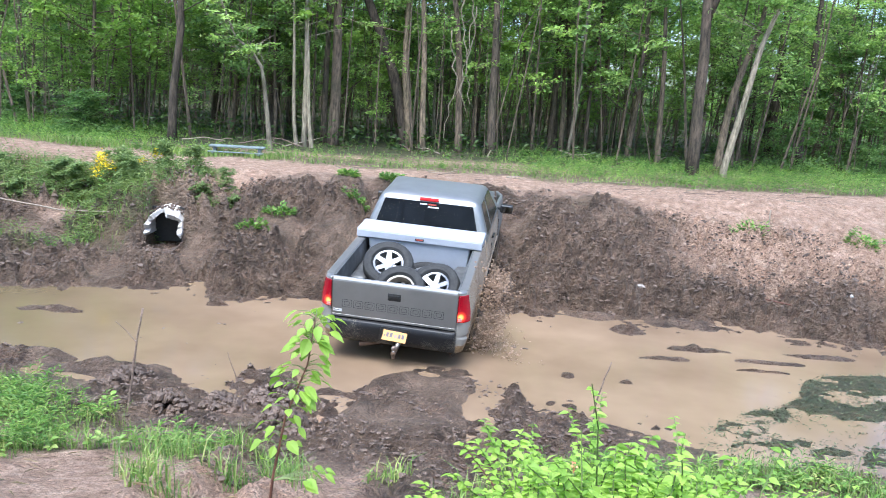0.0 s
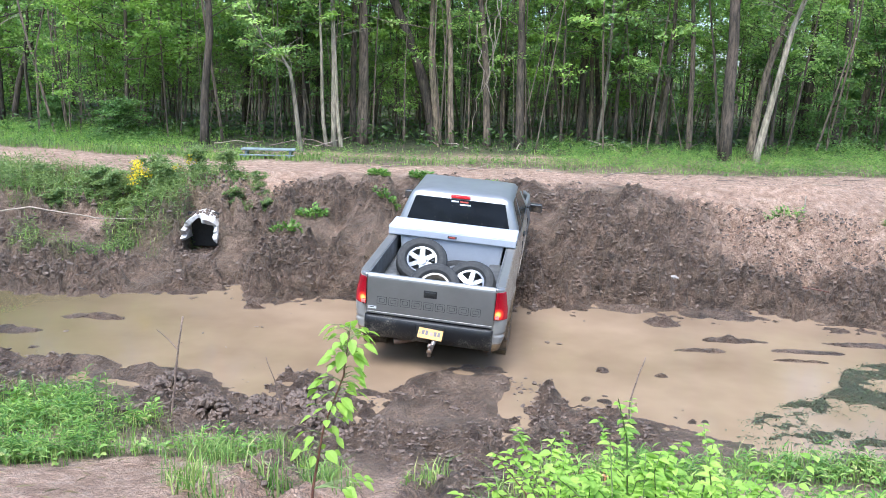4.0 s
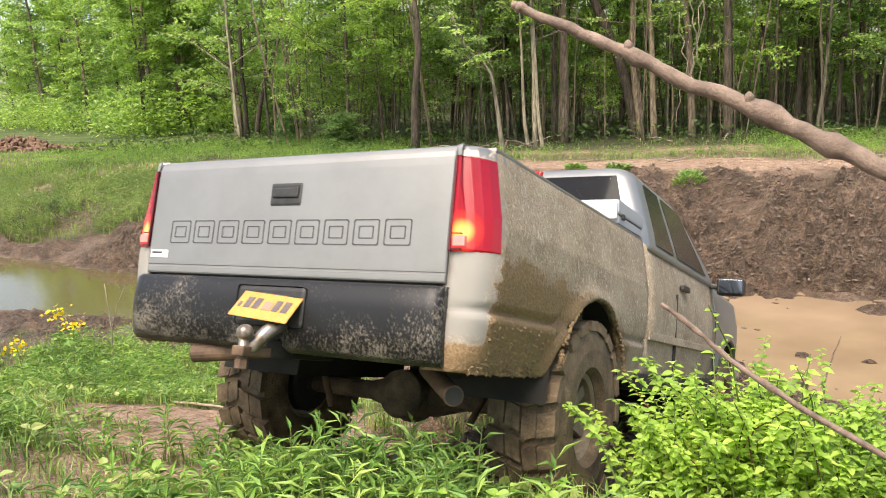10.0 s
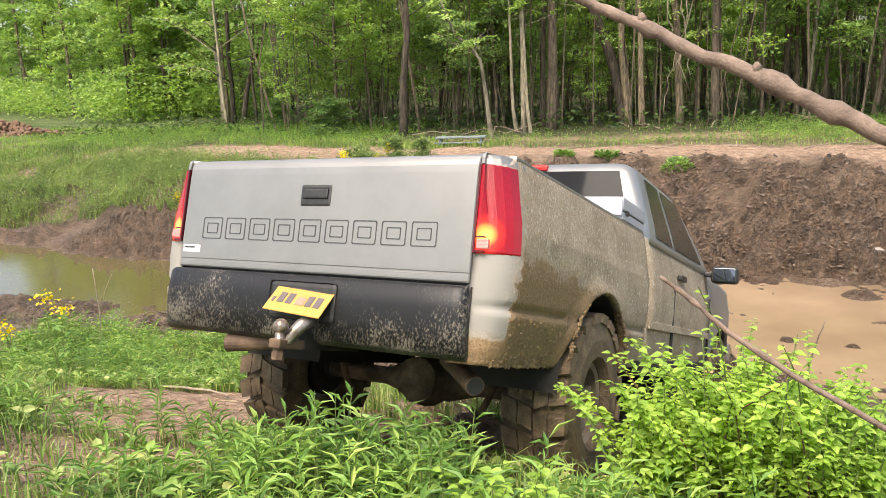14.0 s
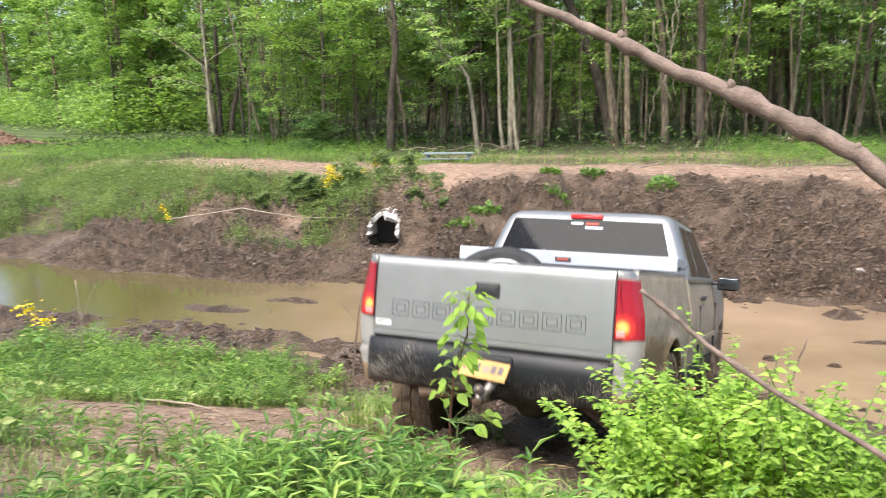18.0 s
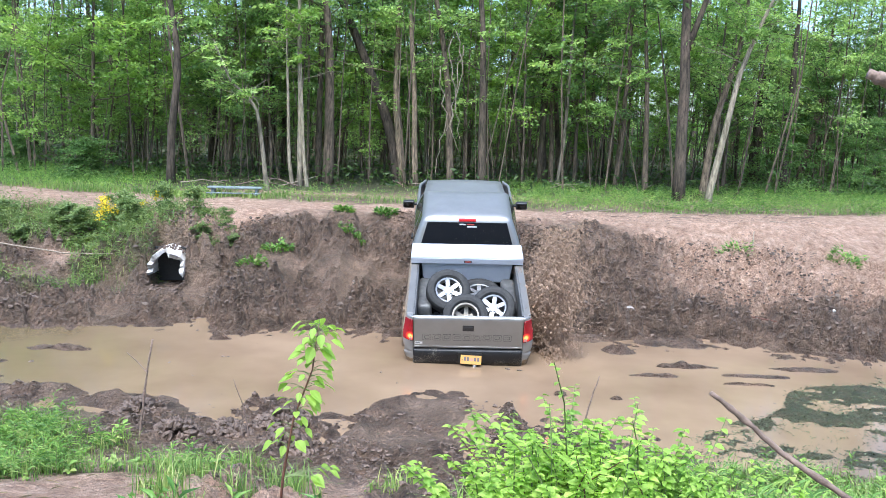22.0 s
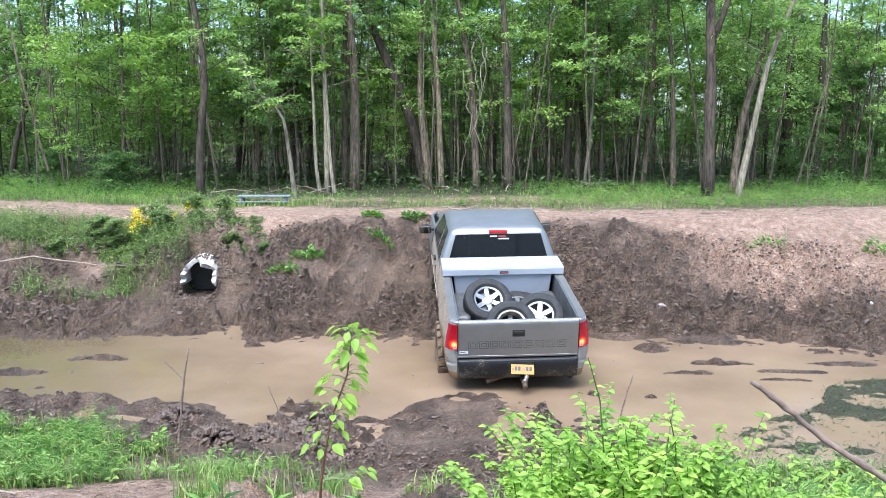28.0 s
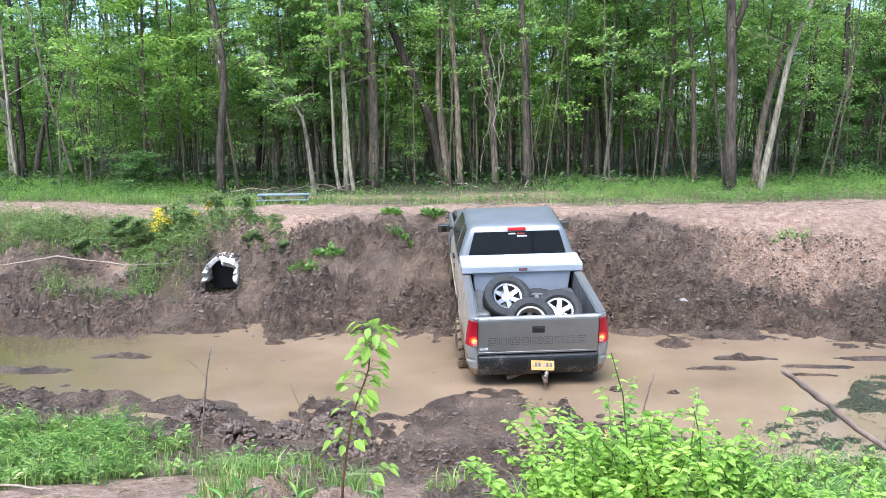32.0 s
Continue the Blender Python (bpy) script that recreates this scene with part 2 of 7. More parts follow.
def paint(name, base, muddy, dry=((0.13, 0.085, 0.05), (0.27, 0.19, 0.125)), stretch=0.45, fleck=34):
    """Metallic car paint under dried splashes: muddy sets how far they reach up."""
    m, n, l, p = material(name)
    co = n.new("ShaderNodeTexCoord").outputs["Object"]
    sep = n.new("ShaderNodeSeparateXYZ")
    l.new(co, sep.inputs[0])
    mp = n.new("ShaderNodeMapping")
    mp.inputs["Scale"].default_value = (1.0, 1.0, stretch)
    l.new(co, mp.inputs[0])
    specks, cloud, grain = noise_node(n, l, fleck, 4, 0.7, mp.outputs[0]), noise_node(n, l, 3.2, 5, 0.65, co), noise_node(n, l, 120, 2, 0.5, co)
    low = n.new("ShaderNodeMapRange")
    l.new(sep.outputs["Z"], low.inputs["Value"])
    low.inputs["From Min"].default_value, low.inputs["From Max"].default_value = 1.5, 0.62
    low.inputs["To Min"].default_value, low.inputs["To Max"].default_value = muddy - 0.32, muddy + 0.2
    s1 = n.new("ShaderNodeMath")
    s1.operation = "ADD"
    l.new(low.outputs[0], s1.inputs[0])
    l.new(specks.outputs["Fac"], s1.inputs[1])
    s2 = n.new("ShaderNodeMath")
    s2.operation = "MULTIPLY_ADD"
    l.new(cloud.outputs["Fac"], s2.inputs[0])
    s2.inputs[1].default_value = 0.75
    l.new(s1.outputs[0], s2.inputs[2])
    mask = ramp(n, [(0.0, (0, 0, 0)), (0.5, (0, 0, 0)), (0.56, (1, 1, 1))])
    half = n.new("ShaderNodeMath")
    half.operation = "MULTIPLY"
    half.inputs[1].default_value = 0.42
    l.new(s2.outputs[0], half.inputs[0])
    l.new(half.outputs[0], mask.inputs[0])
    dirt = ramp(n, [(0.3, dry[0]), (0.7, dry[1])])
    l.new(cloud.outputs["Fac"], dirt.inputs[0])
    dust = ramp(n, [(0.35, base), (0.75, tuple(0.85 * v for v in base))])
    l.new(cloud.outputs["Fac"], dust.inputs[0])
    l.new(mixed(n, l, mask.outputs[0], dust.outputs[0], dirt.outputs[0]), p.inputs["Base Color"])
    flip = ramp(n, [(0.0, (0.72, 0.72, 0.72)), (1.0, (0, 0, 0))])
    l.new(mask.outputs[0], flip.inputs[0])
    l.new(flip.outputs[0], p.inputs["Metallic"])
    ro = ramp(n, [(0.0, (0.45, 0.45, 0.45)), (1.0, (0.85, 0.85, 0.85))])
    l.new(mask.outputs[0], ro.inputs[0])
    l.new(ro.outputs[0], p.inputs["Roughness"])
    bump(n, l, mask.outputs[0], 0.35, 0.004, p)
    return m


def glow(name, colour, base, strength):
    m, n, l, p = material(name)
    p.inputs["Base Color"].default_value = (*base, 1)
    p.inputs["Roughness"].default_value = 0.15
    p.inputs["Emission Color"].default_value = (*colour, 1)
    p.inputs["Emission Strength"].default_value = strength
    w = n.new("ShaderNodeTexWave")
    w.inputs["Scale"].default_value = 60
    w.bands_direction = "Z"
    l.new(n.new("ShaderNodeTexCoord").outputs["Object"], w.inputs[0])
    bump(n, l, w.outputs["Fac"], 0.3, 0.003, p)
    return m


def lamp_lens():
    """Ribbed red lens, lit from behind by one bulb low in the housing."""
    m, n, l, p = material("red_tail_lens")
    co = n.new("ShaderNodeTexCoord").outputs["Object"]
    mirror = n.new("ShaderNodeVectorMath")
    mirror.operation = "ABSOLUTE"
    l.new(co, mirror.inputs[0])
    far = n.new("ShaderNodeVectorMath")
    far.operation = "DISTANCE"
    l.new(mirror.outputs[0], far.inputs[0])
    far.inputs[1].default_value = (0.845, 1.20, 1.12)
    tint = ramp(n, [(0.0, (1.0, 0.6, 0.18)), (0.028, (1.0, 0.36, 0.07)), (0.05, (0.5, 0.03, 0.01)), (0.085, (0.07, 0.001, 0.002)), (0.3, (0.0, 0.0, 0.0))])
    l.new(far.outputs["Value"], tint.inputs[0])
    l.new(tint.outputs[0], p.inputs["Emission Color"])
    p.inputs["Emission Strength"].default_value = 0.85
    cells = n.new("ShaderNodeTexVoronoi")
    cells.distance, cells.inputs["Scale"].default_value, cells.inputs["Randomness"].default_value = "CHEBYCHEV", 150.0, 0.0
    l.new(co, cells.inputs["Vector"])
    deep = ramp(n, [(0.0, (0.31, 0.003, 0.016)), (0.5, (0.19, 0.002, 0.009))])
    l.new(cells.outputs["Distance"], deep.inputs[0])
    l.new(deep.outputs[0], p.inputs["Base Color"])
    p.inputs["Roughness"].default_value = 0.12
    bump(n, l, cells.outputs["Distance"], 0.25, 0.003, p)
    return m


def caked_paint():
    """Pewter paint under a grey-tan film of splashes, with thick ochre mud behind the rear wheel."""
    m, n, l, p = material("caked_pewter_paint")
    co = n.new("ShaderNodeTexCoord").outputs["Object"]
    sep = n.new("ShaderNodeSeparateXYZ")
    l.new(co, sep.inputs[0])
    slant = n.new("ShaderNodeMapping")
    slant.inputs["Rotation"].default_value, slant.inputs["Scale"].default_value = (0.7, 0, 0), (1.0, 1.0, 0.62)
    l.new(co, slant.inputs[0])
    cloud, streak, grain = noise_node(n, l, 4.0, 6, 0.7, co), noise_node(n, l, 60.0, 4, 0.7, slant.outputs[0]), noise_node(n, l, 95.0, 3, 0.6, co)
    film = ramp(n, [(0.3, (0.21, 0.155, 0.108)), (0.5, (0.32, 0.245, 0.175)), (0.7, (0.4, 0.32, 0.235))])
    l.new(cloud.outputs["Fac"], film.inputs[0])
    bare = ramp(n, [(0.55, (0, 0, 0)), (0.62, (1, 1, 1))])
    l.new(streak.outputs["Fac"], bare.inputs[0])
    dark = ramp(n, [(0.36, (0.72, 0.7, 0.68)), (0.5, (1.0, 1.0, 1.0)), (0.66, (1.15, 1.15, 1.15))])
    l.new(grain.outputs["Fac"], dark.inputs[0])
    c = mixed(n, l, bare.outputs[0], film.outputs[0], (0.47, 0.42, 0.35))
    tail = n.new("ShaderNodeMapRange")
    uneven = n.new("ShaderNodeMath")
    uneven.operation = "MULTIPLY_ADD"
    l.new(cloud.outputs["Fac"], uneven.inputs[0])
    uneven.inputs[1].default_value = 0.35
    shift = n.new("ShaderNodeMath")
    shift.inputs[1].default_value = -0.17
    l.new(sep.outputs["Y"], shift.inputs[0])
    l.new(shift.outputs[0], uneven.inputs[2])
    l.new(uneven.outputs[0], tail.inputs["Value"])
    tail.inputs["From Min"].default_value, tail.inputs["From Max"].default_value = -1.15, -1.05
    c = mixed(n, l, 1.0, c, dark.outputs[0], "MULTIPLY")
    foot = n.new("ShaderNodeMapRange")
    l.new(sep.outputs["Z"], foot.inputs["Value"])
    foot.inputs["From Min"].default_value, foot.inputs["From Max"].default_value = 0.76, 0.68
    most = n.new("ShaderNodeMath")
    most.operation = "MAXIMUM"
    l.new(tail.outputs[0], most.inputs[0])
    l.new(foot.outputs[0], most.inputs[1])
    tail = most
    c = mixed(n, l, tail.outputs[0], (0.24, 0.228, 0.21), c)
    low = n.new("ShaderNodeMapRange")
    l.new(sep.outputs["Z"], low.inputs["Value"])
    low.inputs["From Min"].default_value, low.inputs["From Max"].default_value = 1.24, 0.80
    back = n.new("ShaderNodeMapRange")
    l.new(sep.outputs["Y"], back.inputs["Value"])
    back.inputs["From Min"].default_value, back.inputs["From Max"].default_value = 0.9, -0.5
    back.inputs["To Min"].default_value = 0.25
    both = n.new("ShaderNodeMath")
    both.operation = "MULTIPLY"
    l.new(low.outputs[0], both.inputs[0])
    l.new(back.outputs[0], both.inputs[1])
    edge = n.new("ShaderNodeMath")
    edge.operation = "MULTIPLY_ADD"
    l.new(cloud.outputs["Fac"], edge.inputs[0])
    edge.inputs[1].default_value = 0.9
    behind = n.new("ShaderNodeMath")
    behind.operation = "MULTIPLY"
    l.new(both.outputs[0], behind.inputs[0])
    l.new(tail.outputs[0], behind.inputs[1])
    l.new(behind.outputs[0], edge.inputs[2])
    ragged = n.new("ShaderNodeMath")
    ragged.operation = "MULTIPLY_ADD"
    l.new(streak.outputs["Fac"], ragged.inputs[0])
    ragged.inputs[1].default_value = 0.45
    l.new(edge.outputs[0], ragged.inputs[2])
    thick = ramp(n, [(0.0, (0, 0, 0)), (0.52, (0, 0, 0)), (0.58, (1, 1, 1))])
    halved = n.new("ShaderNodeMath")
    halved.operation = "MULTIPLY"
    halved.inputs[1].default_value = 0.48
    l.new(ragged.outputs[0], halved.inputs[0])
    l.new(halved.outputs[0], thick.inputs[0])
    ochre = ramp(n, [(0.28, (0.1, 0.062, 0.03)), (0.74, (0.28, 0.18, 0.092))])
    l.new(grain.outputs["Fac"], ochre.inputs[0])
    c = mixed(n, l, thick.outputs[0], c, ochre.outputs[0])
    l.new(c, p.inputs["Base Color"])
    p.inputs["Roughness"].default_value = 0.68
    h = n.new("ShaderNodeMath")
    h.operation = "MULTIPLY_ADD"
    l.new(thick.outputs[0], h.inputs[0])
    h.inputs[1].default_value = 1.6
    l.new(grain.outputs["Fac"], h.inputs[2])
    only = n.new("ShaderNodeMath")
    only.operation = "MULTIPLY"
    l.new(h.outputs[0], only.inputs[0])
    l.new(tail.outputs[0], only.inputs[1])
    bump(n, l, only.outputs[0], 0.6, 0.01, p)
    return m


SOIL = ground_material()
WATER = water_material()
BARK_DARK = bark("dark_bark", (0.03, 0.023, 0.018), (0.135, 0.102, 0.08))
BARK_GREY = bark("grey_brown_bark", (0.045, 0.034, 0.026), (0.2, 0.152, 0.115))
BARK_PALE = bark("pale_bark", (0.10, 0.084, 0.066), (0.27, 0.235, 0.19))
LEAF = leafy("spring_leaves", [(0.16, 0.275, 0.095), (0.27, 0.42, 0.135), (0.38, 0.55, 0.19), (0.5, 0.64, 0.26)])
LEAF_DEEP = leafy("deep_green_leaves", [(0.10, 0.19, 0.07), (0.165, 0.28, 0.1), (0.25, 0.385, 0.135)])
# Darker leaf tones: the shade under the canopy is put into this colour.
SHADED_UNDER = leafy("shaded_undergrowth", [(0.05, 0.09, 0.03), (0.08, 0.14, 0.045), (0.13, 0.19, 0.06)])
LEAF_YELLOW = leafy("yellow_green_leaves", [(0.18, 0.31, 0.07), (0.27, 0.42, 0.10), (0.38, 0.53, 0.15)])
GRASS = leafy("grass", [(0.10, 0.18, 0.045), (0.17, 0.29, 0.065), (0.25, 0.38, 0.09), (0.42, 0.42, 0.19)], 0.55, 0.3)
WEED = leafy("weeds", [(0.085, 0.18, 0.045), (0.15, 0.29, 0.065), (0.22, 0.38, 0.085), (0.34, 0.45, 0.125)], 0.55, 0.35)
DUSTY_WEED = leafy("dusty_weeds", [(0.13, 0.20, 0.075), (0.23, 0.31, 0.12), (0.34, 0.42, 0.18)], 0.6, 0.4)
ALGAE = leafy("dull_algae", [(0.04, 0.055, 0.025), (0.07, 0.09, 0.04), (0.13, 0.15, 0.08)], 0.5, 0.05)
FRESH = leafy("fresh_leaves", [(0.25, 0.41, 0.075), (0.36, 0.54, 0.10), (0.49, 0.66, 0.16)], 0.6, 0.5)
STRAW = leafy("dead_straw", [(0.20, 0.15, 0.085), (0.34, 0.26, 0.16), (0.48, 0.39, 0.26)], 0.7, 0.1)
ORANGE = leafy("orange_petals", [(0.7, 0.25, 0.16), (0.8, 0.36, 0.24)], 0.5, 0.25)
PETAL = leafy("yellow_petals", [(0.75, 0.52, 0.01), (0.9, 0.7, 0.02)], 0.5, 0.25)
STEM = simple("green_stem", (0.10, 0.16, 0.04), (0.20, 0.24, 0.08), 30)
STEM_RED = simple("reddish_stem", (0.09, 0.035, 0.025), (0.2, 0.09, 0.06), 40)
TWIG = simple("dry_twig", (0.10, 0.068, 0.054), (0.31, 0.22, 0.175), 55, 0.8, 0, 0.5, 0.002)
PEBBLE = simple("dry_soil_crumbs", (0.22, 0.14, 0.10), (0.38, 0.27, 0.20), 3, 0.9, 0, 0.3, 0.003)
TWIG_PALE = simple("pale_dry_wood", (0.2, 0.155, 0.115), (0.42, 0.345, 0.26), 30, 0.8, 0, 0.4, 0.003)
CLOD = simple("wet_clods", (0.05, 0.033, 0.024), (0.19, 0.132, 0.098), 7, 0.55, 0, 0.6, 0.02)
OCHRE_MUD = simple("caked_ochre_mud", (0.1, 0.062, 0.03), (0.3, 0.195, 0.1), 25, 0.7, 0, 0.5, 0.004)
RED_EARTH = simple("dug_red_earth", (0.09, 0.05, 0.032), (0.24, 0.14, 0.09), 5, 0.9, 0, 0.5, 0.02)
SPRAY = simple("flying_wet_mud", (0.23, 0.15, 0.1), (0.42, 0.285, 0.19), 30, 0.6)
STONE = simple("pale_stone", (0.22, 0.19, 0.17), (0.4, 0.36, 0.33), 14, 0.8, 0, 0.5, 0.01)
CONCRETE = simple("weathered_concrete", (0.42, 0.38, 0.34), (0.74, 0.71, 0.67), 7, 0.85, 0, 0.5, 0.01)
BLUE_BENCH = simple("faded_blue_green_paint", (0.14, 0.175, 0.18), (0.25, 0.295, 0.30), 9, 0.6)
PEWTER = paint("pewter_paint", (0.28, 0.275, 0.266), -0.06)
PEWTER_MUD = caked_paint()
CORNER = paint("splashed_pewter_paint", (0.28, 0.265, 0.245), 0.33)
CAB_PAINT = paint("dusty_pewter_paint", (0.3, 0.3, 0.296), -0.02)
BED_LINER = simple("scuffed_bed_paint", (0.06, 0.06, 0.06), (0.17, 0.17, 0.167), 5, 0.5, 0.2)
BUMPER = paint("muddy_black_bumper", (0.028, 0.028, 0.03), 0.18, ((0.07, 0.058, 0.045), (0.21, 0.185, 0.15)), 0.5, 130)
BLACK = simple("black_plastic_and_shade", (0.012, 0.012, 0.013), (0.03, 0.03, 0.03), 30, 0.5)
RUBBER = simple("muddy_tyre_rubber", (0.045, 0.03, 0.019), (0.24, 0.165, 0.1), 9, 0.8, 0, 0.7, 0.015)
RUBBER_CLEAN = simple("worn_black_rubber", (0.012, 0.012, 0.012), (0.035, 0.034, 0.033), 14, 0.75)
# Mud darkened to near-black: shade under the truck is put into the colour.
CHASSIS = simple("muddy_shaded_chassis", (0.006, 0.005, 0.005), (0.024, 0.019, 0.015), 6, 0.8)
RUST = simple("rusty_muddy_pipe", (0.06, 0.033, 0.02), (0.17, 0.105, 0.065), 12, 0.75)
ALLOY = simple("cast_alloy", (0.26, 0.26, 0.26), (0.42, 0.42, 0.42), 12, 0.35, 0.7, 0.05)
ALLOY_DULL = simple("dull_tan_steel", (0.3, 0.26, 0.21), (0.48, 0.43, 0.36), 10, 0.5, 0.4)
BOX_WHITE = simple("white_powder_coat", (0.36, 0.38, 0.43), (0.41, 0.43, 0.48), 2, 0.4, 0, 0.03, 0.002, (0.3, 0.7), 0.96)
CHROME = simple("dirty_chrome", (0.16, 0.11, 0.08), (0.48, 0.44, 0.40), 20, 0.35, 0.7)
RED_LENS = lamp_lens()
HIGH_LENS = glow("high_red_lens", (1.0, 0.02, 0.02), (0.5, 0.01, 0.012), 0.03)
RED_LIT = glow("lit_lamp", (1.0, 0.36, 0.08), (0.9, 0.3, 0.1), 1.1)
PLATE = simple("yellow_plate", (0.48, 0.245, 0.05), (0.57, 0.305, 0.075), 8, 0.45)
PLATE_INK = simple("brown_plate_print", (0.07, 0.06, 0.07), (0.13, 0.10, 0.10), 30, 0.5, 0, 0)
PLATE_MARK = simple("faded_plate_mark", (0.33, 0.16, 0.12), (0.42, 0.22, 0.16), 30, 0.5, 0, 0)
INK = simple("dark_ink", (0.03, 0.03, 0.035), (0.06, 0.06, 0.06), 30, 0.5, 0, 0)
WHITE_INK = simple("white_decal", (0.68, 0.68, 0.68), (0.82, 0.82, 0.82), 30, 0.5, 0, 0)
RED_INK = simple("red_decal", (0.42, 0.06, 0.04), (0.5, 0.09, 0.06), 30, 0.5, 0, 0)


def glass_material():
    m, n, l, p = material("dark_tinted_glass")
    specks = noise_node(n, l, 90, 2, 0.5)
    r = ramp(n, [(0.0, (0.008, 0.009, 0.011)), (0.7, (0.008, 0.009, 0.011)), (0.76, (0.3, 0.25, 0.2))])
    l.new(specks.outputs["Fac"], r.inputs[0])
    l.new(r.outputs[0], p.inputs["Base Color"])
    p.inputs["Roughness"].default_value = 0.04
    p.inputs["IOR"].default_value = 1.2
    return m


GLASS = glass_material()
MIRROR, _n, _l, _p = material("mirror_glass")
_p.inputs["Metallic"].default_value, _p.inputs["Roughness"].default_value = 1.0, 0.05
_p.inputs["Base Color"].default_value = (0.16, 0.17, 0.18, 1)


# ---- mesh helpers ----
def mesh_of(name, verts, faces, mat, smooth=False):
    me = bpy.data.meshes.new(name)
    if isinstance(verts, np.ndarray):
        verts = verts.tolist()
    if isinstance(faces, np.ndarray):
        faces = faces.tolist()
    me.from_pydata(verts, [], faces)
    me.materials.append(mat)
    if smooth:
        me.polygons.foreach_set("use_smooth", [True] * len(me.polygons))
    me.update()
    return me


def part(name, bm, mat, parent=None, label="", smooth=False):
    """Links a bmesh, a mesh or (verts, faces) as one object under a thing or a part."""
    if isinstance(bm, bmesh.types.BMesh):
        me = bpy.data.meshes.new(name)
        bm.to_mesh(me)
        bm.free()
        me.materials.append(mat)
    elif isinstance(bm, tuple):
        me = mesh_of(name, bm[0], bm[1], mat)
    else:
        me = bm
    if smooth:
        me.polygons.foreach_set("use_smooth", [True] * len(me.polygons))
    ob = new(name, me)
    ob.parent = parent
    return tagged(ob, label)


def joined(pieces):
    """Many (verts, faces) as one."""
    vs, fs, k = [], [], 0
    for v, f in pieces:
        vs.append(np.asarray(v, float))
        fs += [[i + k for i in face] for face in f]
        k += len(v)
    return np.concatenate(vs), fs


def tube(points, radii, sides=7, cap=True):
    """A round bar through points, with a radius at each."""
    pts = np.asarray(points, float)
    radii = np.broadcast_to(np.asarray(radii, float), (len(pts),))
    tang = np.gradient(pts, axis=0)
    tang /= np.linalg.norm(tang, axis=1)[:, None] + 1e-9
    ref = np.array([0.0, 0.0, 1.0]) if abs(tang[0][2]) < 0.9 else np.array([1.0, 0.0, 0.0])
    vs = []
    a = np.arange(sides) * 2 * np.pi / sides
    for p, t, r in zip(pts, tang, radii):
        u = ref - t * (ref @ t)
        u /= np.linalg.norm(u)
        w = np.cross(t, u)
        ref = u
        vs.append(p + r * (np.cos(a)[:, None] * u + np.sin(a)[:, None] * w))
    n = len(pts)
    fs = [[i * sides + j, i * sides + (j + 1) % sides, (i + 1) * sides + (j + 1) % sides, (i + 1) * sides + j] for i in range(n - 1) for j in range(sides)]
    if cap:
        fs += [list(range(sides))[::-1], [(n - 1) * sides + j for j in range(sides)]]
    return np.concatenate(vs), fs


def box(x0, x1, y0, y1, z0, z1, bevel=0.0, cuts=2):
    bm = bmesh.new()
    bmesh.ops.create_cube(bm, size=1)
    bmesh.ops.scale(bm, vec=(x1 - x0, y1 - y0, z1 - z0), verts=bm.verts)
    bmesh.ops.translate(bm, vec=((x0 + x1) / 2, (y0 + y1) / 2, (z0 + z1) / 2), verts=bm.verts)
    if bevel:
        bmesh.ops.bevel(bm, geom=bm.edges[:], offset=bevel, segments=cuts, affect="EDGES", profile=0.6)
    return bm


def value_noise(x, y, seed):
    """Smooth noise in 0..1 on a unit lattice."""
    xi, yi = np.floor(x).astype(np.int64), np.floor(y).astype(np.int64)
    fx, fy = x - xi, y - yi
    fx, fy = fx * fx * (3 - 2 * fx), fy * fy * (3 - 2 * fy)

    def h(a, b):
        k = (a * 374761393 + b * 668265263 + seed * 974711) & 0xFFFFFFFF
        k = ((k ^ (k >> 13)) * 1274126177) & 0xFFFFFFFF
        return ((k ^ (k >> 16)) & 0xFFFF) / 65535.0

    top = h(xi, yi) * (1 - fx) + h(xi + 1, yi) * fx
    low = h(xi, yi + 1) * (1 - fx) + h(xi + 1, yi + 1) * fx
    return top * (1 - fy) + low * fy


def fbm(x, y, size, octaves, seed):
    out, amp, tot = 0.0, 1.0, 0.0
    for k in range(octaves):
        out = out + amp * value_noise(x / size * 2**k + 17.3 * k, y / size * 2**k + 9.1 * k, seed + k)
        tot, amp = tot + amp, amp * 0.55
    return out / tot - 0.5


def lumpy(x, y, size, seed):
    """Rounded lumps with sharp creases between them: distance to the nearest of scattered points, 0..1."""
    gx, gy = x / size, y / size
    xi, yi = np.floor(gx).astype(np.int64), np.floor(gy).astype(np.int64)
    best = np.full(np.shape(gx), 9.0)
    for i in (-1, 0, 1):
        for j in (-1, 0, 1):
            k = ((xi + i) * 374761393 + (yi + j) * 668265263 + seed * 974711) & 0xFFFFFFFF
            k = ((k ^ (k >> 13)) * 1274126177) & 0xFFFFFFFF
            px, py = (k & 0xFFFF) / 65535.0, ((k >> 16) & 0xFFFF) / 65535.0
            best = np.minimum(best, (xi + i + px - gx) ** 2 + (yi + j + py - gy) ** 2)
    return np.clip(np.sqrt(best), 0, 1)


def smooth(a, b, v):
    t = np.clip((v - a) / (b - a), 0, 1)
    return t * t * (3 - 2 * t)


def far_foot(x):
    return np.interp(x, [-30, -16, -10, -6.5, -4.8, -4.1, -3.6, -2.6, -1, 1, 2, 3.1, 4.6, 5.5, 6.4, 10, 30], [13, 13.0, 12.0, 11.7, 12.1, 12.7, 11.9, 12.2, 12.3, 12.0, 12.6, 12.3, 12.5, 12.0, 11.8, 11.5, 11])


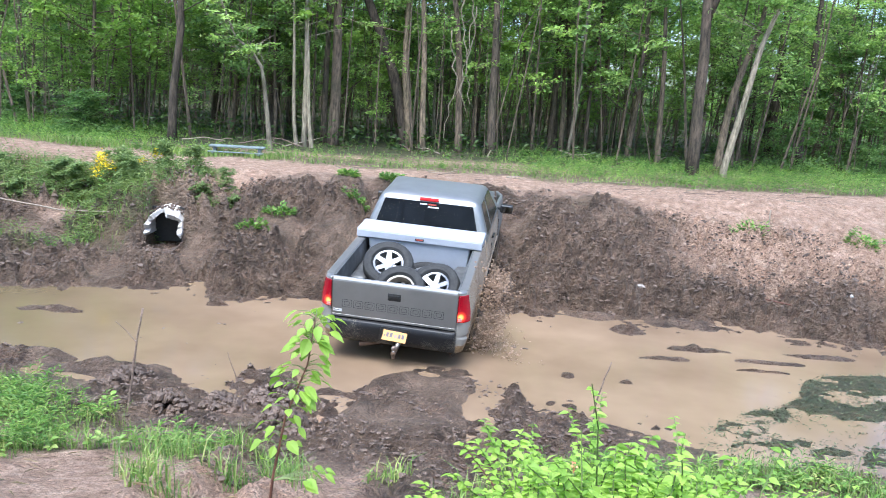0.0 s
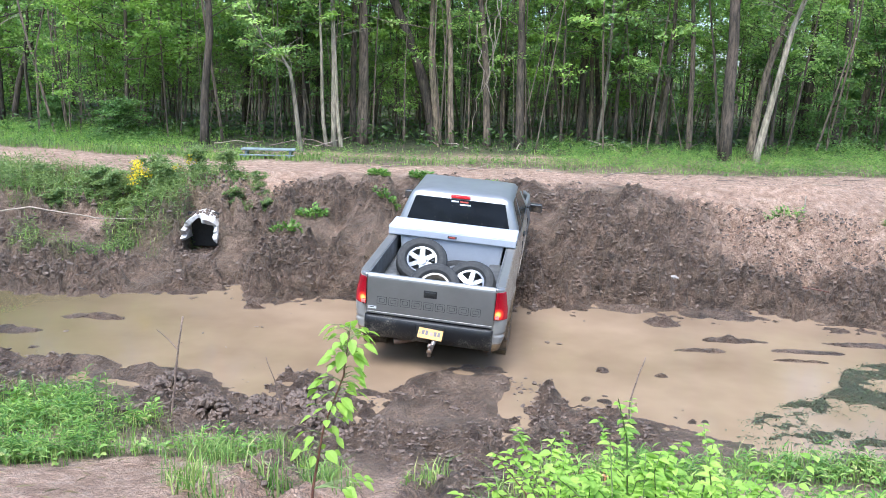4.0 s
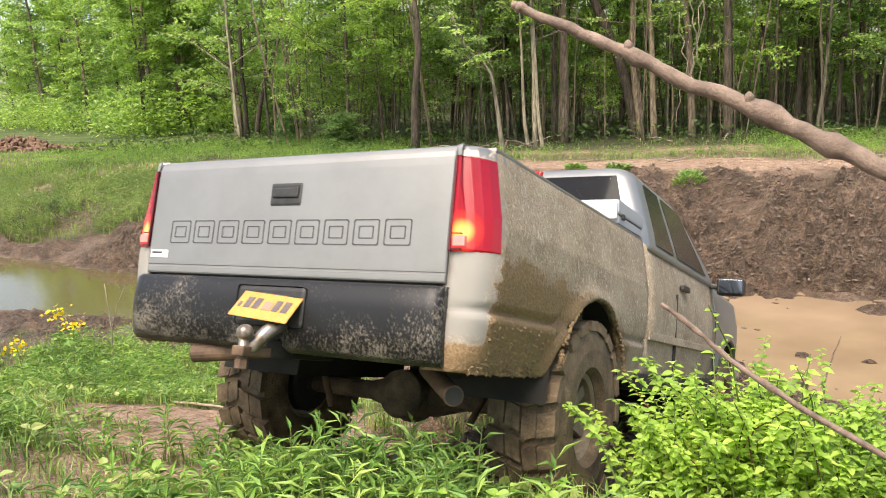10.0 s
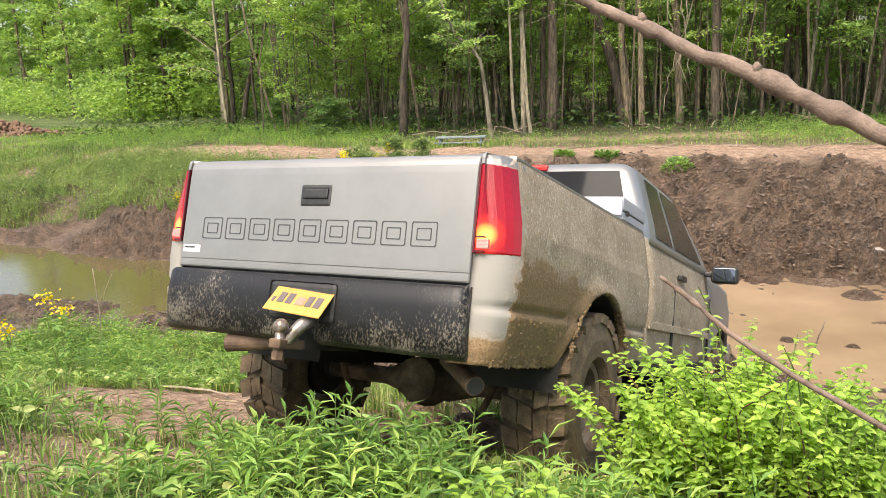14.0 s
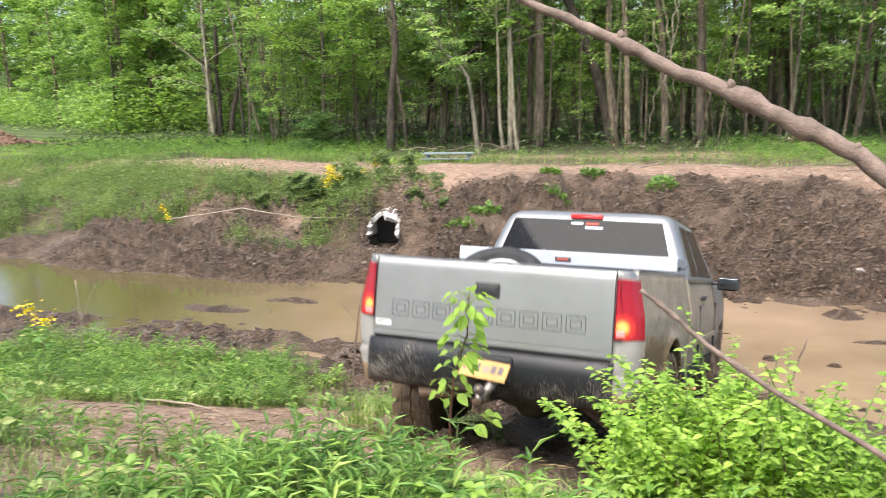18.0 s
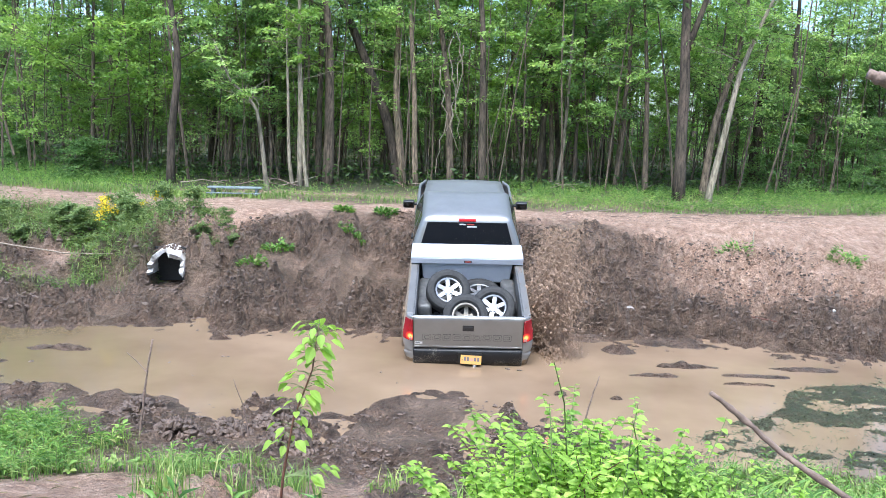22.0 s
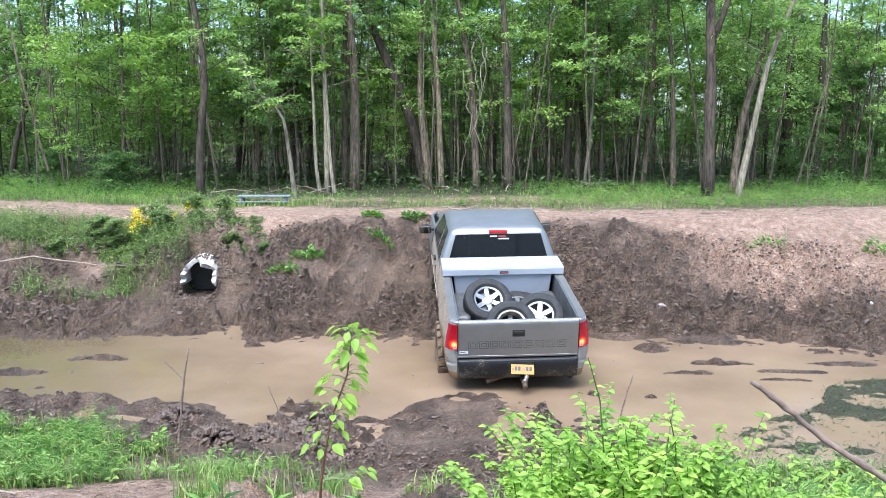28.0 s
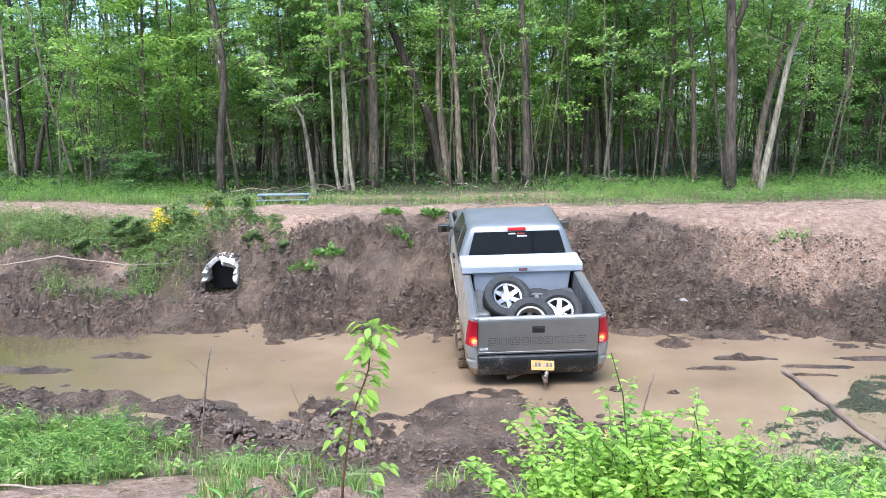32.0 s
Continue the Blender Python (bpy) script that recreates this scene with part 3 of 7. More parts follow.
def far_crest(x):
    return np.interp(x, [-30, -16, -10, -7, -5.3, -4, -1.3, 0.9, 2, 3.2, 4.5, 9.3, 30], [21, 19, 16.6, 16.3, 16.0, 16.5, 16.2, 16.1, 16.5, 16.7, 16.5, 17.6, 19])


def near_edge(x):
    return np.interp(x, [-30, -10, -6, -4.3, -3.3, -2.5, -2.3, -1.7, -1.3, -0.2, 0.8, 1.1, 2.6, 4.4, 10, 30], [9.5, 9.4, 9.1, 8.6, 8.25, 8.1, 8.9, 8.6, 8.2, 9.1, 9.0, 8.4, 7.6, 7.2, 6.6, 6.0])


def track_mask(x, y):
    """The muddy way that the truck has churned down the near bank and up the far one."""
    mid = np.interp(y, [1, 3, 5, 7, 9, 12, 16], [-1.1, -0.9, -0.55, -0.45, -0.2, 0.3, 0.5])
    wide = np.interp(y, [1, 2.6, 4, 6, 8, 16], [0.4, 1.0, 1.2, 1.35, 2.2, 1.6])
    return 1 - smooth(0.75, 1.25, np.abs(x - mid) / wide + 0.5 * fbm(x, y, 0.9, 3, 91))


def churn_at(x, y):
    """How crumbled the mud is: 0.1 where it was smeared flat, over 1 where wheels dug it up."""
    slide = np.exp(-(((x - 3.0) / 1.9) ** 2) - ((y - 14.6) / 1.5) ** 2)
    streak = fbm((0.75 * x + 0.65 * y) * 0.3, -0.65 * x + 0.75 * y, 0.55, 3, 16)
    return 0.1 + 1.25 * smooth(-0.25, 0.08, fbm(x, y, 1.1, 3, 15) * (1 - 0.7 * slide) + 1.5 * slide * streak + 0.09 * np.exp(-(((y - far_foot(x)) / 0.9) ** 2)))


def shallows(x, y):
    """Where weed-covered mud lies just under the water."""
    rag = fbm(x, y, 1.3, 3, 67)
    return smooth(-0.1, 0.6, x - 2.75 + 0.9 * rag) * smooth(-0.2, 0.35, 8.7 + 0.6 * (x - 2.9) - y + 1.1 * rag) * smooth(6.9, 7.3, y)


def ground_z(x, y):
    x, y = np.asarray(x, float), np.asarray(y, float)
    edge, foot, crest = near_edge(x), far_foot(x), far_crest(x)
    wob = 0.35 * fbm(x, y * 0 + 3.3, 0.8, 3, 5)
    edge, foot = edge + wob, foot + 0.45 * fbm(x, y * 0 + 7.7, 0.7, 3, 6)
    near = np.interp(y, [-40, -3, 0, 1.5, 2.4, 3.1, 4.1, 5.5, 6.6], [2.2, 2.05, 2.0, 1.86, 1.62, 1.33, 0.97, 0.46, 0.13])
    near = np.where(y > 6.6, 0.13 * np.clip((edge - y) / np.maximum(edge - 6.6, 0.2), 0, 1) + 0.0, near)
    bed = np.clip((y - edge) / np.maximum(foot - edge, 0.5), 0, 1)
    bed_z = -0.9 * bed * (1 - bed) * (0.12 + 0.88 * smooth(0.06, 0.32, bed)) - 0.012 * (bed > 0) * (bed < 1)
    s = np.clip((y - foot) / (crest - foot), 0, 1)
    power = np.interp(x, [-30, -8, -6, -5, -4, -2, -1.2, -0.6, 1.0, 1.5, 2.2, 4, 5, 6, 12], [1.5, 1.6, 1.8, 1.8, 1.15, 1.15, 2.0, 2.5, 2.5, 1.6, 0.95, 1.0, 1.5, 2.0, 1.8])
    bank = 1.5 * s**power
    z = np.where(y < edge, near, np.where(y < foot, bed_z, bank))
    z = z + 0.24 * np.exp(-(((x - 3.0) / 1.0) ** 2) - ((y - 15.4) / 0.8) ** 2) + 0.12 * np.exp(-(((x + 3.0) / 1.2) ** 2) - ((y - 15.6) / 0.7) ** 2)
    z = z + 0.14 * np.exp(-(((x - 7.6) / 1.6) ** 2) - ((y - 16.7) / 0.5) ** 2)
    z = z + np.where(y > crest, np.interp(y, [16, 20, 60, 120, 900], [0, 0.03, 0.3, 0.6, 1.5]), 0)
    z = z + 0.62 * np.exp(-(((x + 5.2) / 1.0) ** 2)) * smooth(13.75, 14.15, y) * (1 - smooth(14.3, 16.0, y))
    # relief: churned mud, wheel ruts, small lumps of turf
    mud = smooth(6.2, 7.2, y) * (1 - smooth(15.6, 16.6, y))
    mud = np.maximum(mud, track_mask(x, y) * smooth(1.5, 2.5, y) * (y < 16.5))
    mud = mud * (1 - 0.72 * smooth(0.6, 0.95, (y - foot) / (crest - foot)) * (y > 10.5))
    dry = (y > edge - 0.1) * (y < foot)
    wx, wy = x + 0.25 * fbm(x, y, 0.5, 2, 13), y + 0.25 * fbm(x, y, 0.5, 2, 14)
    swell = np.abs(fbm(x, y, 0.8, 4, 11)) * 0.4 + 0.05
    lumps = churn_at(x, y) * (0.28 * (0.6 - lumpy(wx, wy, 0.34, 23)) + 0.3 * (0.6 - lumpy(wx, wy, 0.19, 24)) + 0.2 * (0.6 - lumpy(wx, wy, 0.11, 25)) + 0.09 * fbm(x, y, 0.22, 3, 26))
    z = z + mud * np.where(y < 10, 0.22 * swell + 0.3 * lumps - 0.03, swell + lumps - 0.07) * np.where(dry, 0.3, 1.0)
    shoal = smooth(6.6, 7.4, y) * (1 - smooth(0.12, 0.3, bed)) * (1 - 0.8 * smooth(1.0, 2.0, x))
    z = z + shoal * (0.17 * fbm(x, y, 1.1, 4, 73) - 0.01)
    # the slide marks and hollows of the far bank
    steep = smooth(0.1, 0.35, (y - foot) / (crest - foot)) * (1 - smooth(0.8, 1.0, (y - foot) / (crest - foot))) * (y > 10.5)
    z = z + steep * (0.34 * fbm(x, y, 1.7, 3, 43) + 0.16 * fbm((0.75 * x + 0.65 * y) * 0.3, -0.65 * x + 0.75 * y, 0.5, 3, 44) * smooth(1.0, 2.0, x))
    for side in (-0.82, 0.82):
        mid = np.interp(y, [1, 3, 5, 7, 9, 12, 16], [-1.1, -0.9, -0.55, -0.45, -0.2, 0.35, 0.6]) + side
        groove = np.exp(-(((x - mid) / 0.2) ** 2)) * smooth(2.2, 3.2, y) * (1 - smooth(15.8, 16.8, y))
        rim = np.exp(-(((np.abs(x - mid) - 0.36) / 0.12) ** 2)) * smooth(3.2, 4.5, y) * (1 - smooth(15.6, 16.4, y))
        z = z - 0.09 * groove + 0.06 * rim * (1 + 1.5 * fbm(x, y, 0.3, 2, 41)) * np.where(dry, 0.3, 1)
    # wheel tracks left of the crossing
    for side in (-2.75, -1.75):
        mid = side + 0.1 * np.sin(1.3 * y)
        climb = smooth(12.4, 13.2, y) * (1 - smooth(15.6, 16.4, y))
        z = z + climb * (0.08 * np.exp(-(((np.abs(x - mid) - 0.26) / 0.09) ** 2)) * (1 + 1.5 * fbm(x, y, 0.3, 2, 45)) - 0.12 * np.exp(-(((x - mid) / 0.17) ** 2)))
    z = z + (1 - mud) * (0.09 * fbm(x, y, 1.3, 4, 31) + 0.03 * fbm(x, y, 0.25, 3, 37))
    flat = shallows(x, y)
    z = z * (1 - flat) + flat * (0.008 + 0.08 * fbm(x * 0.5, y * 1.3, 0.5, 4, 65) + 0.045 * fbm(x, y, 0.16, 3, 66))
    pond = smooth(-6.5, -8.5, x) * smooth(8.8, 9.6, y) * (1 - smooth(11.2, 12.2, y))
    z = z * (1 - pond) + pond * (-0.07 + 0.16 * fbm(x * 0.5, y, 0.9, 4, 68))
    # islands of mud standing out of the water
    for cx, cy, rx, ry, h in ((-1.9, 8.6, 0.3, 0.4, 0.14), (-0.35, 8.8, 0.3, 0.2, 0.12), (-3.5, 11.4, 0.12, 0.08, 0.2), (-2.67, 9.45, 0.14, 0.12, 0.2), (-1.13, 8.3, 0.24, 0.12, 0.2), (-4.9, 8.75, 0.5, 0.14, 0.24), (-3.9, 8.5, 0.6, 0.14, 0.24)):
        z = z + 0.8 * h * np.exp(-((((x - cx) / rx) ** 2 + ((y - cy) / ry) ** 2) ** 1.5)) * (0.75 + 1.2 * fbm(x, y, 0.22, 4, 71))
    for cx, cy, rx, ry, h in ((2.84, 11.55, 0.24, 0.18, 0.13), (2.45, 12.25, 0.4, 0.2, 0.1), (3.95, 12.1, 0.6, 0.2, 0.09), (3.66, 10.85, 0.5, 0.12, 0.07), (3.15, 10.35, 0.34, 0.07, 0.05), (4.7, 10.5, 0.6, 0.07, 0.04), (4.4, 10.1, 0.4, 0.05, 0.035), (1.64, 9.4, 0.1, 0.07, 0.06), (2.4, 9.3, 0.16, 0.04, 0.04), (5.6, 10.9, 0.5, 0.1, 0.05), (-5.6, 10.6, 0.5, 0.12, 0.06), (-6.6, 9.9, 0.7, 0.16, 0.06)):
        q = ((x - cx) / rx) ** 2 + ((y - cy) / ry) ** 2
        rise = smooth(2.4, 0.7, q + 3.0 * fbm(x, y, 0.25, 3, 72))
        z = z * (1 - rise) + rise * (h * np.clip(1.2 - q, 0.1, 1) * (0.7 + 1.6 * fbm(x, y, 0.16, 3, 74)) + 0.004)
    # the mouth of the culvert is scoured out
    hole = (1 - smooth(0.29, 0.35, np.abs(x + 5.18 + 0.1 * (y - 13.5)))) * smooth(13.15, 13.3, y) * (1 - smooth(14.35, 14.4, y))
    return z * (1 - hole) + np.minimum(z, 0.24) * hole


def green_cover(x, y):
    """How thickly low plants stand, 0 to 1."""
    edge, foot, crest = near_edge(x), far_foot(x), far_crest(x)
    patch = fbm(x, y, 1.1, 3, 61)
    near = (1 - smooth(6.3, 7.2, y + 1.6 * patch - 0.9 * smooth(-2.9, -3.9, x))) * smooth(-0.5, 0.5, y + 40)
    near = near * (0.25 + 0.75 * smooth(-0.17, 0.06, fbm(x, y, 0.9, 3, 62)))
    near = near * (1 - track_mask(x, y) * smooth(2.4, 3.3, y)) * (1 - 0.9 * np.exp(-(((x + 0.3) / 0.8) ** 4) - ((y - 3.2) / 0.7) ** 4))
    for cx, cy, rx, ry in ((-2.2, 4.1, 1.1, 0.5), (-1.6, 4.9, 0.8, 0.45), (-3.7, 4.4, 0.8, 0.5), (-2.9, 3.05, 0.7, 0.35), (-2.6, 5.5, 0.6, 0.35), (-5.9, 4.2, 0.5, 0.3), (-2.0, 2.3, 0.35, 0.2), (3.0, 5.8, 0.9, 0.4), (-2.7, 4.9, 0.9, 0.4), (-2.4, 3.8, 1.0, 0.35)):
        near = near * (1 - np.clip(2.6 * np.exp(-(((x - cx) / rx) ** 2) - ((y - cy) / ry) ** 2 - 1.5 * patch), 0, 0.96))
    bank = smooth(0.42, 0.75, (y - foot) / (crest - foot) + 0.9 * patch) * smooth(-4.3, -5.6, x) * (1 - smooth(-0.35, 0.15, y - crest + 0.6 * patch))
    left = smooth(-10.5, -12.5, x + patch) * smooth(13.6, 14.4, y + patch) * (0.3 + 0.7 * smooth(-0.14, 0.06, fbm(x, y, 1.3, 3, 64)))
    edge_of_grass = np.interp(x, [-25, -13, -10.3, -7.9, -5.8, 3, 5.7, 9.4, 20], [25, 19.5, 18.6, 18.1, 18.2, 18.0, 18.2, 19.3, 23])
    verge = smooth(0, 0.6, y - edge_of_grass + 1.2 * patch)
    road = smooth(-0.2, 0.3, y - crest + 0.8 * patch) * smooth(-15.5, -13.5, x + 2 * patch)
    left = left * (1 - road)
    bank = bank * (1 - np.exp(-(((x + 5.18) / 0.4) ** 4) - (((y - 13.8) / 0.7) ** 4)))
    verge = verge * (1 - 0.85 * smooth(19.3, 20.3, y + 1.4 * patch) * smooth(-9.5, -7.5, x) * (1 - smooth(0.5, 3.5, x)))
    return np.clip(np.where(y < 10.5, near, np.maximum(np.maximum(bank, left), verge)) * (0.75 + 0.9 * patch + 0.2), 0, 1)


def build_ground():
    xs = np.concatenate([[-900, -500, -300, -180, -120, -85, -62, -48, -38], np.arange(-31, -12, 0.45), np.arange(-12, -9, 0.08), np.arange(-9, 8.5, 0.043), np.arange(8.5, 9.5, 0.1), np.arange(9.5, 30, 0.5), [34, 42, 55, 75, 110, 170, 300, 500, 900]])
    ys = np.concatenate([[-700, -300, -120, -50, -20, -8, -3, -1], np.arange(0, 1.6, 0.2), np.arange(1.6, 3, 0.07), np.arange(3, 16.8, 0.043), np.arange(16.8, 17.6, 0.08), np.arange(17.6, 26, 0.3), np.arange(26, 60, 1.5), [64, 72, 85, 110, 150, 220, 330, 520, 900]])
    gx, gy = np.meshgrid(xs, ys)
    gz = ground_z(gx, gy)
    nx, ny = len(xs), len(ys)
    verts = np.stack([gx, gy, gz], -1).reshape(-1, 3)
    i = (np.arange(ny - 1)[:, None] * nx + np.arange(nx - 1)[None]).ravel()
    faces = np.stack([i, i + 1, i + nx + 1, i + nx], 1)
    me = mesh_of("ground", verts, faces, SOIL, True)
    cy = verts[faces[:, 0], 1]
    me.polygons.foreach_set("use_smooth", ~((cy > 6.0) & (cy < 16.4)))
    x, y = gx.ravel(), gy.ravel()
    edge, foot, crest = near_edge(x), far_foot(x), far_crest(x)
    patch = fbm(x, y, 1.6, 4, 81)
    mud = smooth(6.0, 7.0, y + 1.2 * patch) * (1 - smooth(0.55, 0.8, (y - foot) / (crest - foot) + 0.7 * patch - 0.35 * np.exp(-(((x - 0.2) / 4.0) ** 2)) + 0.1 * smooth(-3.2, -4.8, x) - 0.18 * smooth(-6.5, -8.5, x)))
    mud = np.maximum(mud, track_mask(x, y) * smooth(5.0, 6.6, y + patch) * (1 - smooth(16.1, 16.8, y + patch)))
    mud = np.maximum(mud, track_mask(x, y) * smooth(2.8, 3.8, y + patch) * smooth(-0.75, -0.25, x + 0.5 * patch) * (y < 8))
    mud = mud * np.where(y > 11, 1 - 0.85 * smooth(3.7, 5.2, x + 1.5 * patch) * smooth(0.25, 0.45, (y - foot) / (crest - foot) + 0.4 * patch), 1)
    green = green_cover(x, y)
    wood = smooth(20.5, 22.5, y - 0.17 * x + 2 * patch) * smooth(-24, -20, x)
    field = np.maximum(smooth(-19, -23, x) * smooth(20, 24, y), smooth(50, 60, y)) + (y < -3)
    zone = np.zeros((len(x), 4), np.float32)
    algae = shallows(x, y) * 0.9
    green = np.maximum(green, algae)
    zone[:, 0], zone[:, 1], zone[:, 2], zone[:, 3] = mud, np.clip(np.maximum(green * 0.75, wood), 0, 1), np.clip(field, 0, 1), np.clip(churn_at(x, y) * (1 - 0.5 * smooth(-3.4, -4.6, x) * (y > 11)), 0, 1)
    at = me.attributes.new("zone", "FLOAT_COLOR", "POINT")
    at.data.foreach_set("color", zone.ravel())
    tagged(new("ground", me), "churned brown mud, tan dirt road and grassy banks", "ground", kind="structure")


build_ground()
wx, wy = np.meshgrid(np.linspace(-40, 34, 60), np.linspace(5.5, 15.5, 14))
wi = (np.arange(13)[:, None] * 60 + np.arange(59)[None]).ravel()
water = tagged(new("water", mesh_of("water", np.stack([wx, wy, 0 * wx], -1).reshape(-1, 3), np.stack([wi, wi + 1, wi + 61, wi + 60], 1), WATER, True)), "muddy tan standing water along the ditch", "water", kind="structure")


# ---- the pickup truck: origin on the ground under the rear axle, y ahead ----
def side_x(z):
    """Half width of the body at a height."""
    return np.interp(z, [0.55, 0.66, 0.80, 0.818, 0.842, 0.87, 0.98, 1.16, 1.22, 1.40, 1.47], [0.86, 0.905, 0.95, 0.952, 0.926, 0.95, 0.962, 0.958, 0.945, 0.915, 0.895])


def body_side(y0, y1, low, high, arch=None, step=0.05, rows=12, end=None):
    """An outer side panel with its wheel opening, and a flat inner face."""
    ys = np.linspace(y0, y1, max(3, int((y1 - y0) / step)))
    vs, fs = [], []
    for y in ys:
        b = low
        if arch and abs(y - arch[0]) < arch[2]:
            b = max(low, arch[1] + math.sqrt(arch[2] ** 2 - (y - arch[0]) ** 2))
        top = high(y) if callable(high) else high
        for k in range(rows):
            z = b + (top - b) * k / (rows - 1)
            x = float(side_x(z))
            if arch:
                d = math.hypot(y - arch[0], z - arch[1]) - arch[2]
                x += 0.022 * math.exp(-((d / 0.05) ** 2))
            if end:
                x -= end(y)
            vs.append((x, y, z))
    n = len(ys)
    for i in range(n - 1):
        for k in range(rows - 1):
            a = i * rows + k
            fs.append([a, a + rows, a + rows + 1, a + 1])
    m = len(vs)
    vs += [(x - 0.045, y, z) for x, y, z in vs]
    fs += [[m + j for j in f[::-1]] for f in fs]
    for i in range(n - 1):
        for k in (0, rows - 1):
            a, b = i * rows + k, (i + 1) * rows + k
            fs.append([a, m + a, m + b, b] if k == 0 else [a, b, m + b, m + a])
    for k in range(rows - 1):
        fs.append([k, k + 1, m + k + 1, m + k])
        a = (n - 1) * rows + k
        fs.append([a, m + a, m + a + 1, a + 1])
    return np.array(vs), fs


def rear_round(y):
    """How far the side has turned in towards the tailgate."""
    k = min(max((-1.06 - y) / 0.13, 0.0), 1.0)
    return 0.135 * (1 - math.sqrt(1 - min(k * k, 0.999)))


def mirrored(vf, sign):
    v, f = vf
    if sign > 0:
        return v, f
    return v * np.array([-1, 1, 1]), [face[::-1] for face in f]


def quad_panel(corners, thick, nx=6, nz=4, puff=0.0):
    """A pane or panel between four corners (two below, two above), thick along its normal, a little curved."""
    c = [np.array(p, float) for p in corners]
    nrm = np.cross(c[1] - c[0], c[3] - c[0])
    nrm /= np.linalg.norm(nrm)
    vs = []
    for layer in (0.0, thick):
        for j in range(nz + 1):
            for i in range(nx + 1):
                u, w = i / nx, j / nz
                p = (1 - w) * ((1 - u) * c[0] + u * c[1]) + w * ((1 - u) * c[3] + u * c[2])
                vs.append(p + nrm * (layer + puff * 4 * u * (1 - u)))
    m, r = (nx + 1) * (nz + 1), nx + 1
    fs = []
    for j in range(nz):
        for i in range(nx):
            a = j * r + i
            fs.append([a, a + r, a + r + 1, a + 1])
            fs.append([m + a, m + a + 1, m + a + r + 1, m + a + r])
    rim = [*range(nx + 1), *[j * r + nx for j in range(1, nz + 1)], *[nz * r + i for i in range(nx - 1, -1, -1)], *[j * r for j in range(nz - 1, 0, -1)]]
    fs += [[a, b, m + b, m + a] for a, b in zip(rim, rim[1:] + rim[:1])]
    return np.array(vs), fs


def ring(profile, sides=48):
    """A body of revolution about the x axis from (x, radius) pairs, closed round."""
    vs, fs, n = [], [], len(profile)
    for s in range(sides):
        a = 2 * math.pi * s / sides
        vs += [(x, r * math.cos(a), r * math.sin(a)) for x, r in profile]
    for s in range(sides):
        for k in range(n):
            a, b = s * n + k, s * n + (k + 1) % n
            c, d = ((s + 1) % sides) * n + (k + 1) % n, ((s + 1) % sides) * n + k
            fs.append([a, b, c, d])
    return np.array(vs), fs


def lug(x0, x1, a0, a1, r0, r1, skew=0.0):
    v = []
    for r in (r0, r1):
        for x, a in ((x0, a0), (x1, a0 + skew), (x1, a1 + skew), (x0, a1)):
            v.append((x, r * math.cos(a), r * math.sin(a)))
    return np.array(v), [[0, 3, 2, 1], [4, 5, 6, 7], [0, 1, 5, 4], [1, 2, 6, 5], [2, 3, 7, 6], [3, 0, 4, 7]]


def tyre_mesh(radius, width, rim, lugs, mat, name="tyre"):
    w = width / 2
    prof = [(-w * 0.72, rim), (-w * 0.98, rim + 0.03), (-w * 1.02, (rim + radius) / 2), (-w * 0.9, radius - 0.03), (-w * 0.7, radius - 0.012), (0, radius - 0.008), (w * 0.7, radius - 0.012), (w * 0.9, radius - 0.03), (w * 1.02, (rim + radius) / 2), (w * 0.98, rim + 0.03), (w * 0.72, rim)]
    pieces = [ring(prof, 56)]
    v, f = joined(pieces)
    return mesh_of(name, v, f, mat)


def lug_meshes(radius, width, lugs, mat):
    """The four tread blocks that repeat round the tyre."""
    w, d, h = width / 2, 2 * math.pi / lugs, 0.018
    rows = ((-w * 0.98, -w * 0.5, 0, 0.72, 0.03, 0.15), (w * 0.48, w * 0.98, 0.5, 1.22, 0.03, -0.15), (-w * 0.45, -w * 0.03, 0.15, 0.87, 0.02, 0.2), (w * 0.03, w * 0.45, 0.65, 1.37, 0.02, -0.2))
    return [mesh_of("lug", *lug(x0, x1, d * a, d * b, radius - k, radius + h, d * q), mat) for x0, x1, a, b, k, q in rows]


def rim_mesh(rim, width, spokes, mat, dish=0.05):
    """A wheel rim whose face looks to +x."""
    w = width / 2
    pieces = [ring([(-w * 0.75, rim), (-w * 0.75, rim - 0.02), (w * 0.7, rim - 0.025), (w * 0.78, rim + 0.004), (w * 0.72, rim + 0.006)], 48)]
    f = w * 0.7 - dish
    pieces.append(ring([(f - 0.06, 0.001), (f - 0.06, 0.075), (f, 0.085), (f + 0.012, 0.06), (f + 0.012, 0.001)], 24))
    for k in range(spokes):
        a = 2 * math.pi * k / spokes
        v, q = [], [[0, 3, 2, 1], [4, 5, 6, 7], [0, 1, 5, 4], [1, 2, 6, 5], [2, 3, 7, 6], [3, 0, 4, 7]]
        for x in (f - 0.05, f + 0.005):
            for r, s in ((0.07, -0.034), (rim - 0.015, -0.03), (rim - 0.015, 0.03), (0.07, 0.034)):
                xx = x + (0.02 if r > 0.1 else 0.0)
                v.append((xx, r * math.cos(a) - s * math.sin(a), r * math.sin(a) + s * math.cos(a)))
        pieces.append((np.array(v), q))
    for k in range(6):
        a = 2 * math.pi * (k + 0.5) / 6
        pieces.append(tube([(f, 0.05 * math.cos(a), 0.05 * math.sin(a)), (f + 0.025, 0.05 * math.cos(a), 0.05 * math.sin(a))], 0.009, 6))
    v, fs = joined(pieces)
    return mesh_of("rim", v, fs, mat)


TYRE_R = 0.44
EXHAUST_TIPS = {1: (0.775, -1.03, 0.525), -1: (-0.42, -1.20, 0.582)}
